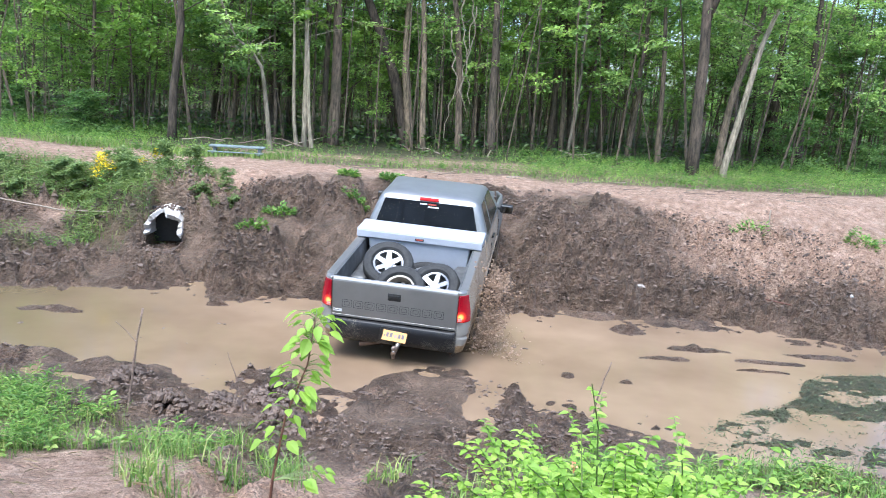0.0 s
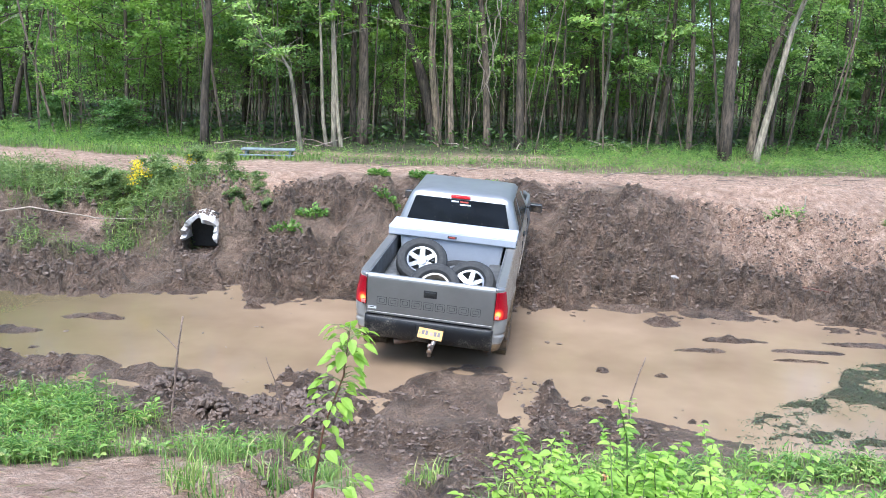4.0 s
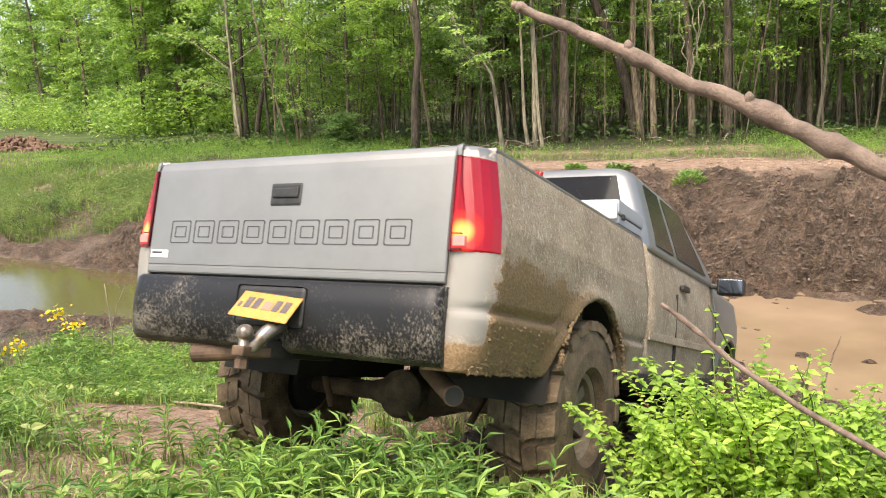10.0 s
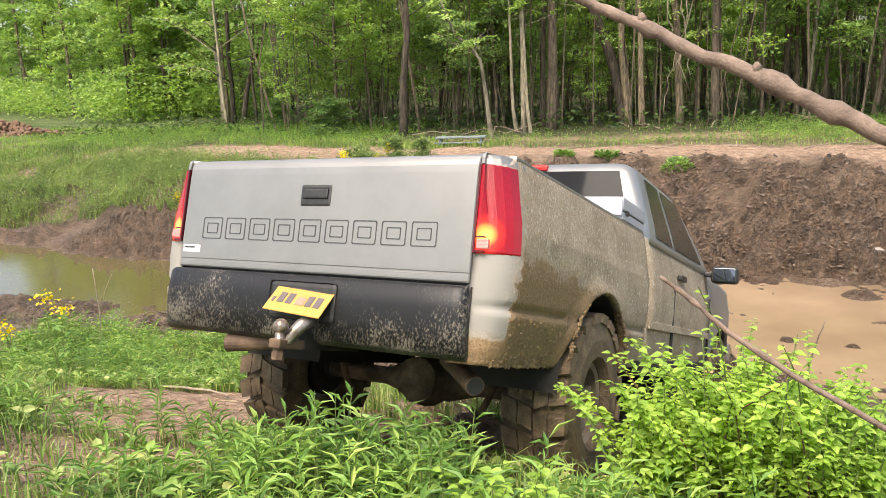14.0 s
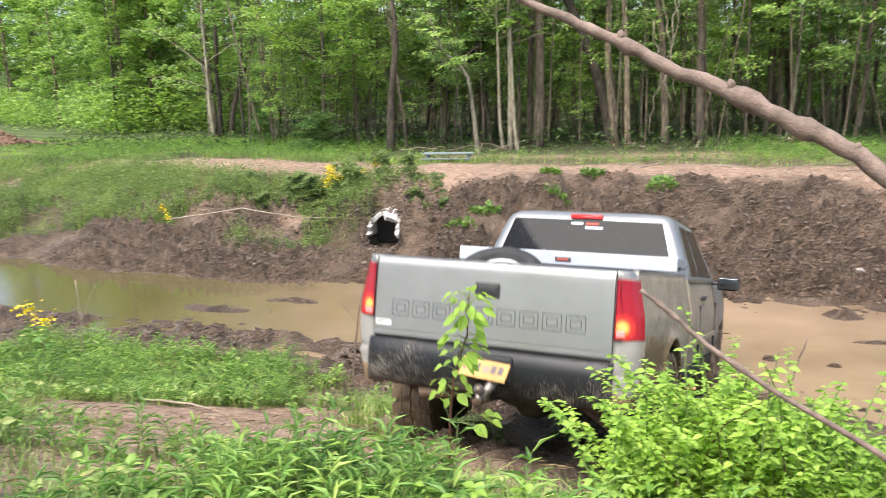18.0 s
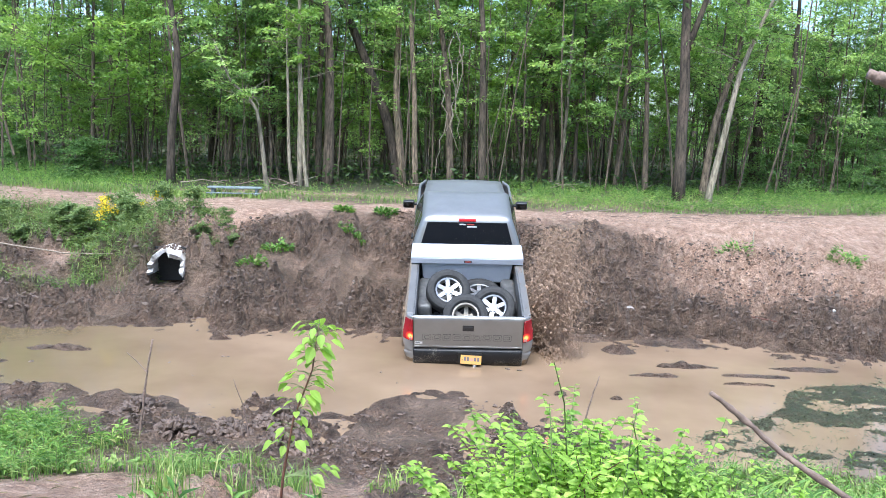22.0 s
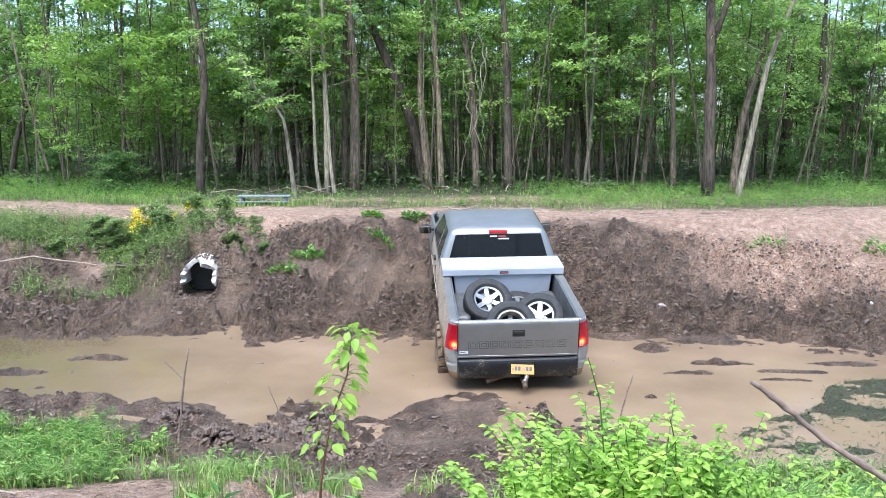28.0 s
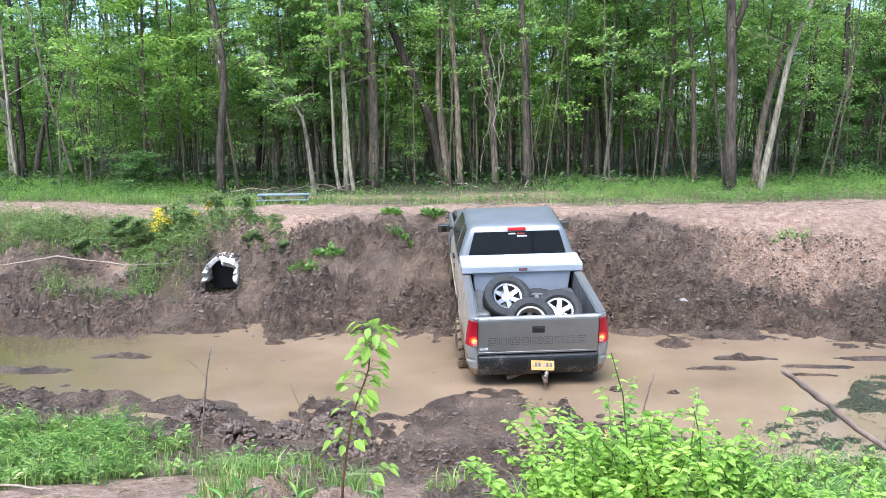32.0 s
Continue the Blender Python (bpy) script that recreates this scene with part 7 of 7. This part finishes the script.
def build_small_things():
    # broken concrete culvert in the far bank
    c = tagged(new("culvert_pipe"), "broken white concrete culvert pipe in the bank", "culvert")
    r = np.random.default_rng(9)
    vs, fs, n = [], [], 40
    for k in range(n):
        a = 2 * math.pi * k / n
        low = 0.75 * smooth(21.0, 24.0, float(k)) * (1 - smooth(36.0, 38.0, float(k)))
        chip = low + 0.5 * value_noise(np.array([k * 0.6]), np.array([0.5]), 3)[0] + 0.08 * r.random()
        inner = 0.24 + 0.075 * value_noise(np.array([k * 0.9]), np.array([2.5]), 4)[0] + 0.015 * r.random()
        for y, rad in ((chip, 0.36 + 0.015 * r.random()), (1.6, 0.36), (1.6, 0.30), (chip + 0.08 * r.random(), inner)):
            vs.append((rad * math.cos(a), y, rad * math.sin(a)))
    for k in range(n):
        j = (k + 1) % n
        for q in range(4):
            fs.append([k * 4 + q, k * 4 + (q + 1) % 4, j * 4 + (q + 1) % 4, j * 4 + q])
    part("pipe", (np.array(vs), fs), CONCRETE, c)
    cover = np.random.default_rng(91)
    heap = [lump((-0.45 + 0.9 * q, 0.5 + 0.6 * cover.random(), 0.36 - 0.9 * (q - 0.5) ** 2 + 0.03 * cover.random()), 0.012 + 0.022 * cover.random(3), 7000 + k) for k, q in enumerate(cover.random(90))]
    heap += [lump((-0.42 + 0.84 * q, -0.1 + 0.35 * cover.random(), -0.33 + 0.22 * abs(2 * q - 1) ** 3), 0.010 + 0.02 * cover.random(3), 7200 + k) for k, q in enumerate(cover.random(150))]
    tagged(part("soil_cover", joined(heap), CLOD, c), "clods of soil on the pipe", kind="stuff")
    # Black sheet across the pipe; its colour stands in for the shade inside.
    part("shade_plug", box(-0.34, 0.34, 0.78, 0.82, -0.34, 0.34, 0.02), BLACK, c)
    c.matrix_basis = pose(-5.18, 13.48, 0.58, 4, 0, 6)
    c.scale = (0.95, 1.0, 1.0)
    # bench at the edge of the woods
    b = tagged(new("bench"), "low faded blue-green bench beside the dirt road", "bench")
    for k in range(3):
        part("seat_board", box(-0.74, 0.74, -0.19 + k * 0.13, -0.07 + k * 0.13, 0.20, 0.235, 0.006), BLUE_BENCH, b)
    part("foot_board", box(-0.74, 0.74, -0.38, -0.28, 0.085, 0.11, 0.006), BLUE_BENCH, b)
    for x in (-0.6, 0.6):
        part("leg", box(x - 0.035, x + 0.035, -0.15, -0.08, -0.05, 0.20, 0.005), BLUE_BENCH, b)
        part("leg", box(x - 0.035, x + 0.035, 0.08, 0.15, -0.05, 0.20, 0.005), BLUE_BENCH, b)
        part("foot_rail", box(x - 0.03, x + 0.03, -0.38, 0.15, 0.05, 0.085, 0.005), BLUE_BENCH, b)
    b.matrix_basis = pose(-5.4, 19.2, float(ground_z(-5.4, 19.2)), 0, 0, 8)
    b.scale = (0.9, 1, 1)
    flower_plant(-6.9, 15.2, 0.75, 9, 1, "tall yellow mustard flowers on the far bank")
    flower_plant(-5.9, 15.5, 0.55, 4, 2, "a few yellow mustard flowers among weeds")
    flower_plant(-5.4, 5.0, 0.85, 2, 3, "yellow mustard flower on the near bank")
    flower_plant(-5.7, 4.9, 0.5, 1, 4, "short yellow flower in the grass")
    flower_plant(-10.3, 13.9, 0.5, 2, 5, "yellow flowers at the foot of the bank")
    # sticks in the mud
    stick("thin dead stick standing in mud", [ground_at(-3.1, 7.2, -0.1), (-3.03, 7.2, 0.6), (-2.93, 7.2, 1.2)], 0.014, 0.008, None, "stick", 0.3, [[(-3.0, 7.2, 0.85), (-3.1, 7.22, 0.95), (-3.2, 7.2, 1.05)]])
    stick("dark upright twig at the water's edge", [ground_at(1.62, 7.6, -0.1), (1.66, 7.6, 0.5), (1.76, 7.6, 0.86)], 0.012, 0.006)
    stick("slim dead stalk in the mud", [ground_at(-2.0, 7.5, -0.1), (-2.08, 7.5, 0.4), (-2.18, 7.5, 0.7)], 0.007, 0.004)
    stick("pale forked twig on the near bank", [ground_at(-6.3, 6.5, -0.05), (-6.2, 6.5, 0.8), (-6.22, 6.5, 1.35)], 0.010, 0.005, TWIG_PALE, "stick", 0.2, [[(-6.2, 6.5, 0.8), (-6.08, 6.5, 1.1), (-5.95, 6.5, 1.3)]])
    stick("long fallen pale branch across the weeds", [ground_at(-10.4, 14.0, 0.2), ground_at(-8.6, 14.1, 0.3), ground_at(-7.3, 14.1, 0.22), ground_at(-6.3, 14.0, 0.12)], 0.017, 0.009, TWIG_PALE, "fallen_branch", 0.2)
    stick("short reddish stick lying in the mud", [ground_at(5.6, 13.2, 0.04), ground_at(6.2, 13.1, 0.05)], 0.012, 0.01, STEM_RED)
    stick("pale broken stick in the dry bank", [ground_at(6.6, 16.0, 0.05), ground_at(6.65, 16.1, 0.35)], 0.02, 0.012, TWIG_PALE)
    stick("pale dead stick on bare soil", [ground_at(-4.3, 5.1, 0.03), ground_at(-3.7, 4.95, 0.05), ground_at(-3.3, 4.7, 0.05)], 0.014, 0.008, TWIG_PALE)
    v, f = lump((0, 0, 0), (0.14, 0.1, 0.07), 5)
    st = tagged(new("stone", mesh_of("stone", v, f, STONE)), "flat grey stone half sunk in mud", "stone")
    st.location = ground_at(3.35, 12.95, 0.03)
    v, f = lump((0, 0, 0), (0.07, 0.05, 0.035), 6)
    st = tagged(new("stone", mesh_of("stone", v, f, CONCRETE)), "small white stone on the mud", "stone")
    st.location = ground_at(6.9, 12.9, 0.02)
    for k, (x, y, s) in enumerate(((-3.3, 14.6, 0.30), (-1.9, 15.2, 0.26), (-2.2, 16.2, 0.22), (0.15, 15.9, 0.3), (6.0, 15.5, 0.42), (8.6, 15.9, 0.4), (-3.6, 13.9, 0.28), (-1.3, 16.2, 0.24))):
        rr = np.random.default_rng(60 + k)
        n = 260
        a, q = rr.random(n) * 6.28, s * np.sqrt(rr.random(n))
        px, py = x + q * np.cos(a), y + 0.5 * q * np.sin(a)
        d = np.c_[np.cos(a), np.sin(a), 0.5 + rr.random(n)]
        v, f = blade_mesh(np.c_[px, py, ground_z(px, py) + (0.05 + 0.45 * s * np.cos(1.5 * q / s)) * rr.random(n)], d, 0.10, rr, 0.2)
        tagged(new("weed_clump", mesh_of("weed_clump", v, f, WEED)), "small dark green weed clump rooted in the bank", "weed", kind="stuff")
    # churned-up mud heaps on the near shore
    rm = np.random.default_rng(39)
    for x, y, wide, high in ((-2.75, 7.45, 0.26, 0.17), (-2.25, 7.6, 0.24, 0.13), (-1.75, 7.9, 0.36, 0.14), (-3.45, 8.1, 0.3, 0.1), (-1.5, 7.2, 0.3, 0.1)):
        bits = []
        for k in range(150):
            a, q = rm.random() * 6.283, math.sqrt(rm.random())
            up = high * (1 - q * q) * (0.7 + 0.45 * rm.random())
            bx, by = wide * q * math.cos(a), 0.65 * wide * q * math.sin(a)
            bits.append(lump((bx, by, float(ground_z(x + bx, y + by)) + up), 0.02 + 0.035 * rm.random(3), 9300 + k))
        heap_ob = tagged(new("mud_heap", mesh_of("mud_heap", *joined(bits), CLOD)), "heap of churned wet mud on the shore", "mud heap", "mud heaps on the near shore", "stuff")
        heap_ob.location = (x, y, 0)
    # dead wood and a tangle of vine at the edge of the woods
    rv = np.random.default_rng(33)
    for k in range(16):
        x = -8 + 17 * rv.random()
        y = 21.9 + 0.15 * x + 2.0 * rv.random()
        a, ln = rv.random() * 3.1, 0.5 + 1.1 * rv.random()
        dx, dy = ln * math.cos(a), 0.4 * ln * math.sin(a)
        stick("grey dead branch lying at the edge of the woods", [ground_at(x, y, 0.03), ground_at(x + dx * 0.5, y + dy * 0.5, 0.10 + 0.12 * rv.random()), ground_at(x + dx, y + dy, 0.05 + 0.3 * rv.random())], 0.018, 0.007, TWIG_PALE if k % 3 == 0 else TWIG, "dead_branch", 0.2)
    for k in range(30):
        x = -3 + 13 * rv.random()
        y = float(np.interp(x, [-6, 3, 5.7, 9.4, 20], [18.2, 18.0, 18.2, 19.3, 23])) - 0.1 + 0.4 * rv.normal()
        a, ln = rv.normal(0, 0.5), 0.2 + 0.5 * rv.random()
        stick("small dead twig at the edge of the dirt road", [ground_at(x, y, 0.015), ground_at(x + ln * math.cos(a), y + ln * math.sin(a), 0.02 + 0.08 * rv.random())], 0.012, 0.006, TWIG_PALE if k % 2 else TWIG, "twig")
    vine = tagged(new("hanging_vine"), "pale curling vine hanging from a woodland tree", "vine")
    for k in range(4):
        x0, z = 0.02 + 0.22 * rv.normal(), 5.2 + 1.5 * rv.random()
        pts = []
        while z > 1.7 + 1.6 * rv.random():
            pts.append((x0 + 0.1 * math.sin(z * 2.1 + 1.7 * k) + 0.05 * rv.normal(), 23.55 + 0.1 * rv.normal(), z))
            z -= 0.28
        part("vine_strand", tube(pts, np.linspace(0.017, 0.009, len(pts)), 6), TWIG_PALE, vine, "", True)
    # dug earth heap out in the field
    r2 = np.random.default_rng(8)
    out = []
    for k in range(420):
        hx, hy = 1.5 * r2.normal(), 0.55 * r2.normal()
        hz = 0.55 * math.exp(-((hx / 1.7) ** 2) - (hy / 0.7) ** 2) * (0.55 + 0.6 * r2.random())
        out.append(lump((-26.5 + hx, 24.5 + hy, 1.52 + hz), 0.05 + 0.10 * r2.random(3), 4000 + k))
    v, f = joined(out)
    tagged(new("earth_heap", mesh_of("earth_heap", v, f, RED_EARTH)), "low heap of dug brown earth in the grass", "earth heap", kind="stuff")
    # a bare shrub whose branches hang close by
    sh = tagged(new("bare_shrub"), "bare brown branch with knots reaching over the bank", "shrub")
    main = [ground_at(1.5, -0.1, -0.1), (1.25, -0.1, 2.7), (0.95, -0.1, 3.08), (0.75, -0.09, 3.24), (0.573, -0.08, 3.371), (0.532, -0.066, 3.402), (0.493, -0.058, 3.423), (0.452, -0.051, 3.444), (0.412, -0.044, 3.461), (0.377, -0.037, 3.48), (0.34, -0.03, 3.498), (0.306, -0.022, 3.513), (0.297, -0.020, 3.5175)]
    part("branch", knotty(main, 0.0084, 0.0028, 3), TWIG, sh, "", True)
    for k, at in enumerate(((0.452, -0.051, 3.444), (0.532, -0.066, 3.402), (0.377, -0.037, 3.48))):
        a = np.array(at)
        part("bud_stub", tube([a, a + [0.002 - 0.004 * (k % 2), -0.002, 0.005], a + [0.001, -0.003, 0.0075]], [0.0042, 0.0032, 0.0014], 7), TWIG, sh, "", True)
    thin = [(1.25, -0.1, 2.7), (1.0, 0.2, 2.82), (0.731, 0.36, 2.963), (0.652, 0.38, 3.007), (0.542, 0.39, 3.065), (0.466, 0.4, 3.113), (0.412, 0.41, 3.157), (0.381, 0.41, 3.179)]
    part("twig", knotty(thin, 0.005, 0.0028, 4), TWIG, sh, "", True)


def knotty(pts, r0, r1, seed):
    """A branch with swellings at its nodes and slight turns."""
    r = np.random.default_rng(seed)
    pts = np.array([tuple(p) for p in pts], float)
    n = 5 * (len(pts) - 1) + 1
    f = np.linspace(0, len(pts) - 1, n)
    path = np.stack([np.interp(f, range(len(pts)), pts[:, i]) for i in range(3)], 1)
    path[1:-1] += r.normal(0, r0 * 0.07, (n - 2, 3))
    rad = np.linspace(r0, r1, n) * (1 + 0.42 * (r.random(n) < 0.16) + 0.05 * r.normal(size=n))
    return tube(path, rad, 11)


# ---- building ----
truck, truck_wheels = build_truck()
build_small_things()
build_bush()
sapling = build_sapling()
build_woods()
build_herbs()


def loose_wheels():
    tyre = tyre_mesh(0.355, 0.235, 0.205, 36, RUBBER_CLEAN)
    bright, dull = rim_mesh(0.205, 0.21, 6, ALLOY, 0.03), rim_mesh(0.205, 0.21, 6, ALLOY_DULL, 0.17)
    out = []
    for (x, y, z, tilt, twist), rim, label in (
        ((0.20, 0.10, 1.07, 4, 0), bright, "spare wheel with bright six-spoke alloy rim under the toolbox edge"),
        ((-0.30, -0.20, 1.30, 38, 8), bright, "loose wheel with bright six-spoke alloy rim leaning on another"),
        ((-0.03, -0.70, 1.15, 42, -4), dull, "loose wheel showing its dull tan inner rim"),
        ((0.40, -0.48, 1.17, 40, -14), bright, "loose wheel with alloy rim against the bed side"),
    ):
        w = tagged(new("spare_wheel"), label, "wheel", "loose wheels in the truck bed")
        part("tyre", tyre, RUBBER_CLEAN, w, "worn black road tyre")
        part("rim", rim, ALLOY, w)
        out.append((w, pose(x, y, z, tilt, 0, twist) @ pose(0, 0, 0, 0, -90, 0)))
    return out


spares = loose_wheels()


def spray_clods():
    """Splashes that the wheels throw up while they spin; each lies in the mud before and after."""
    r = np.random.default_rng(44)
    shapes = []
    for k in range(6):
        drops = []
        for j in range(120):
            at = r.normal(0, 1, 3) * [0.085, 0.085, 0.2]
            drops.append(lump(at, 0.006 + 0.017 * r.random(3) ** 2.5, 8800 + 130 * k + j))
        v, f = joined(drops)
        shapes.append(mesh_of("mud_splash", v, f, SPRAY))
    return [tagged(new("mud_splash", shapes[k % 6]), "wet brown drops of mud thrown by the wheel", "mud splash", "mud thrown by the wheels", "stuff") for k in range(260)]


clods = spray_clods()
SAPLING_AT = (-0.82, 3.5)


# ---- movement ----
# seconds; rear axle's ground point; yaw to the left, nose up, right side down
TRUCK = [
    (0, -0.494, 10.604, -0.197, -7.04, 7.19, 1.54),
    (0.5, -0.497, 10.618, -0.190, -7.07, 7.04, 1.58),
    (1, -0.496, 10.607, -0.186, -7.10, 7.17, 1.40),
    (1.5, -0.496, 10.609, -0.183, -7.01, 7.32, 1.27),
    (2, -0.494, 10.551, -0.177, -6.93, 6.90, 1.49),
    (2.5, -0.493, 10.550, -0.185, -6.74, 6.96, 1.56),
    (4.5, -0.518, 10.078, -0.067, -5.69, 4.08, 3.72),
    (5, -0.427, 9.302, -0.011, -7.06, -0.34, -1.06),
    (5.5, -0.484, 8.113, -0.005, -5.95, -4.31, -2.18),
    (6, -0.528, 6.784, 0.068, -7.68, -4.09, -2.64),
    (6.5, -0.589, 5.511, 0.682, -7.00, -12.19, -0.94),
    (7, -0.625, 4.062, 0.986, -6.96, -15.82, -0.28),
    (7.5, -0.887, 2.781, 1.392, -9.59, -19.72, -4.79),
    (8, -1.084, 2.311, 1.646, -9.92, -17.29, -1.97),
    (8.5, -1.163, 2.495, 1.647, -10.61, -18.37, -2.12),
    (9, -1.112, 2.417, 1.562, -12.13, -18.64, -4.46),
    (9.5, -1.071, 2.637, 1.500, -12.34, -19.79, -5.25),
    (10, -1.000, 2.893, 1.434, -12.21, -20.65, -3.31),
    (10.5, -0.964, 3.078, 1.352, -12.23, -20.41, -2.45),
    (11, -0.959, 3.104, 1.333, -12.13, -20.20, -2.57),
    (11.5, -0.957, 3.094, 1.341, -12.21, -20.18, -2.65),
    (12, -0.964, 3.100, 1.328, -12.20, -20.14, -2.54),
    (12.5, -0.960, 3.106, 1.325, -12.24, -20.12, -2.51),
    (13, -0.956, 3.105, 1.332, -12.11, -20.08, -2.53),
    (13.5, -0.952, 3.105, 1.325, -12.12, -20.13, -2.53),
    (14, -0.954, 3.108, 1.331, -12.18, -20.07, -2.58),
    (14.5, -0.956, 3.106, 1.332, -12.17, -20.10, -2.63),
    (16.5, -0.958, 3.104, 1.331, -12.27, -20.10, -2.60),
    (17, -0.925, 3.231, 1.277, -12.26, -19.47, -3.18),
    (17.5, -0.784, 3.654, 1.087, -10.50, -17.43, -2.73),
    (18, -0.528, 4.765, 0.682, -8.52, -13.83, -0.76),
    (18.5, -0.305, 6.620, -0.087, -6.91, -2.35, 1.37),
    (19, -0.022, 8.560, -0.067, -8.81, -2.80, 0.04),
    (19.5, 0.202, 10.229, -0.167, -5.71, 5.08, 4.91),
    (20, 0.432, 11.083, -0.253, -3.49, 14.33, 0.85),
    (20.5, 0.464, 11.433, -0.292, -1.74, 17.04, 2.16),
    (21, 0.459, 11.746, -0.309, -1.84, 18.01, 1.28),
    (21.5, 0.438, 11.828, -0.263, -1.37, 17.90, -0.31),
    (22, 0.423, 11.951, -0.251, 0.51, 17.98, -1.15),
    (22.5, 0.420, 11.901, -0.266, 3.88, 17.10, -3.02),
    (23, 0.402, 11.853, -0.282, 7.52, 15.99, -3.94),
    (23.5, 0.404, 11.794, -0.277, 7.18, 16.09, -3.44),
    (24, 0.414, 11.784, -0.270, 7.14, 15.84, -3.85),
    (24.5, 0.402, 11.790, -0.275, 7.28, 15.66, -3.68),
    (25, 0.417, 11.767, -0.273, 7.15, 15.67, -3.54),
    (25.5, 0.435, 11.607, -0.259, 7.30, 14.86, -3.74),
    (27.5, 0.503, 10.721, -0.210, 5.60, 9.89, -0.75),
    (28, 0.508, 10.750, -0.211, 5.72, 10.10, -0.84),
    (28.5, 0.508, 10.723, -0.208, 5.77, 9.81, -0.90),
    (29, 0.513, 10.747, -0.212, 5.77, 9.77, -1.10),
    (29.5, 0.472, 10.667, -0.191, 6.02, 9.50, -0.90),
    (30, 0.515, 10.674, -0.199, 5.69, 9.66, -1.17),
    (30.5, 0.595, 10.728, -0.183, 5.66, 9.81, -1.22),
    (31, 0.507, 10.743, -0.216, 6.26, 9.90, -1.08),
    (31.5, 0.494, 10.818, -0.218, 6.08, 10.38, -0.98),
    (32, 0.499, 10.819, -0.240, 5.93, 9.81, -0.93),
]


def truck_pose(row):
    t, x, y, z, yaw, up, roll = row
    return pose(x, y, z, 0, 0, yaw) @ pose(0, 0, 0, up, 0, 0) @ pose(0, 0, 0, 0, roll, 0)


def motions():
    rows = [(r[0], truck_pose(r)) for r in TRUCK]
    walk(truck, rows)
    for w, local in spares:
        walk(w, [(t, m @ local) for t, m in rows])
    # the wheels roll with the truck, and spin where it digs in
    ts = np.arange(0, 32.01, 0.1)
    cols = np.array(TRUCK)
    y = np.interp(ts, cols[:, 0], cols[:, 2])
    roll = -np.degrees(np.diff(y, prepend=y[0]) / TYRE_R)
    spin_rear = np.where((ts > 7.8) & (ts < 9.6), 40.0, 0) + np.where((ts > 0) & (ts < 1.2), -35.0, 0) + np.where((ts > 19.3) & (ts < 24.2), -50.0, 0)
    spin_front = np.where((ts > 19.6) & (ts < 24.0), -45.0, 0)
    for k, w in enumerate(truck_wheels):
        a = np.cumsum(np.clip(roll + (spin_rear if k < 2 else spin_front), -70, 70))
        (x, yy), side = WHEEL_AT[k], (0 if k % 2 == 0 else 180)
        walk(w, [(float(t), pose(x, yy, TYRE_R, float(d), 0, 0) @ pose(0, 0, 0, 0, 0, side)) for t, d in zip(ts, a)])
    # mud thrown up behind and beside the right-hand wheels
    r = np.random.default_rng(46)
    for k, ob in enumerate(clods):
        early = k < 60
        flights = [-0.35 + 1.5 * r.random()] if early else sorted([18.6 + 1.4 * r.random() if k % 2 else 19.6 + 1.2 * r.random(), 21.2 + 1.2 * r.random(), 22.7 + 1.3 * r.random()])
        rows = []
        for t0 in flights:
            px, py, pz, yaw = (float(np.interp(t0, cols[:, 0], cols[:, i])) for i in (1, 2, 3, 4))
            front = t0 > 18 and t0 < 20 and k % 3 > 0
            ahead = AXLE_FRONT if front else -0.25
            sx = px + (1.0 if front else 1.12) * math.cos(radians(yaw)) - ahead * math.sin(radians(yaw)) + 0.06 * r.normal()
            sy = py + 0.98 * math.sin(radians(yaw)) + ahead * math.cos(radians(yaw)) + 0.1 * r.normal()
            sz = max(float(ground_z(sx, sy)), 0.0) + (0.3 * r.random() if front else 0.1 * r.random())
            vx, vy, vz = (1.0 + 1.6 * r.random(), -0.6 - 1.2 * r.random(), 2.2 + 2.2 * r.random()) if front else (0.1 + 0.85 * r.random() ** 1.5, -0.1 - 0.8 * r.random(), 1.6 + 4.6 * r.random())
            if rows:
                rest = rows[-1][1]
                rows.append((t0 - 0.1, rest))
            flight = []
            for j in range(14):
                q = 0.1 * j
                x, yv, z = sx + vx * q, sy + vy * q, sz + vz * q - 4.9 * q * q
                g = float(ground_z(x, yv)) - 0.8
                flight.append((t0 + q, pose(x, yv, max(z, g), 50 * j, 30 * j, 0)))
                if z < g:
                    break
            if not rows and t0 > 0.1:
                lying = pose(sx, sy, float(ground_z(sx, sy)) - 0.8)
                rows = [(0.0, lying), (t0 - 0.1, lying)]
            rows += [row for row in flight if row[0] > 0.0]
        if rows[0][0] > 0:
            rows.insert(0, (0.0, rows[0][1]))
        rows.append((32.0, rows[-1][1]))
        walk(ob, [row for n, row in enumerate(rows) if n == 0 or row[0] > rows[n - 1][0] + 0.001])
    # the sapling is pushed over by the reversing truck and springs back
    sx, sy = SAPLING_AT
    foot = pose(sx, sy, float(ground_z(sx, sy)))
    bends = ((0, 0), (6.4, 0), (6.7, 11), (7.0, 24), (7.2, 40), (7.4, 56), (7.6, 70), (7.8, 75), (17.3, 75), (17.6, 55), (17.8, 35), (18.0, 15), (18.3, -3), (18.7, 0), (32, 0))
    walk(sapling, [(t, foot @ pose(0, 0, 0, a, 0, 0) @ Matrix.Scale(1.1, 4)) for t, a in bends])
    sapling.scale = (1.1, 1.1, 1.1)


motions()
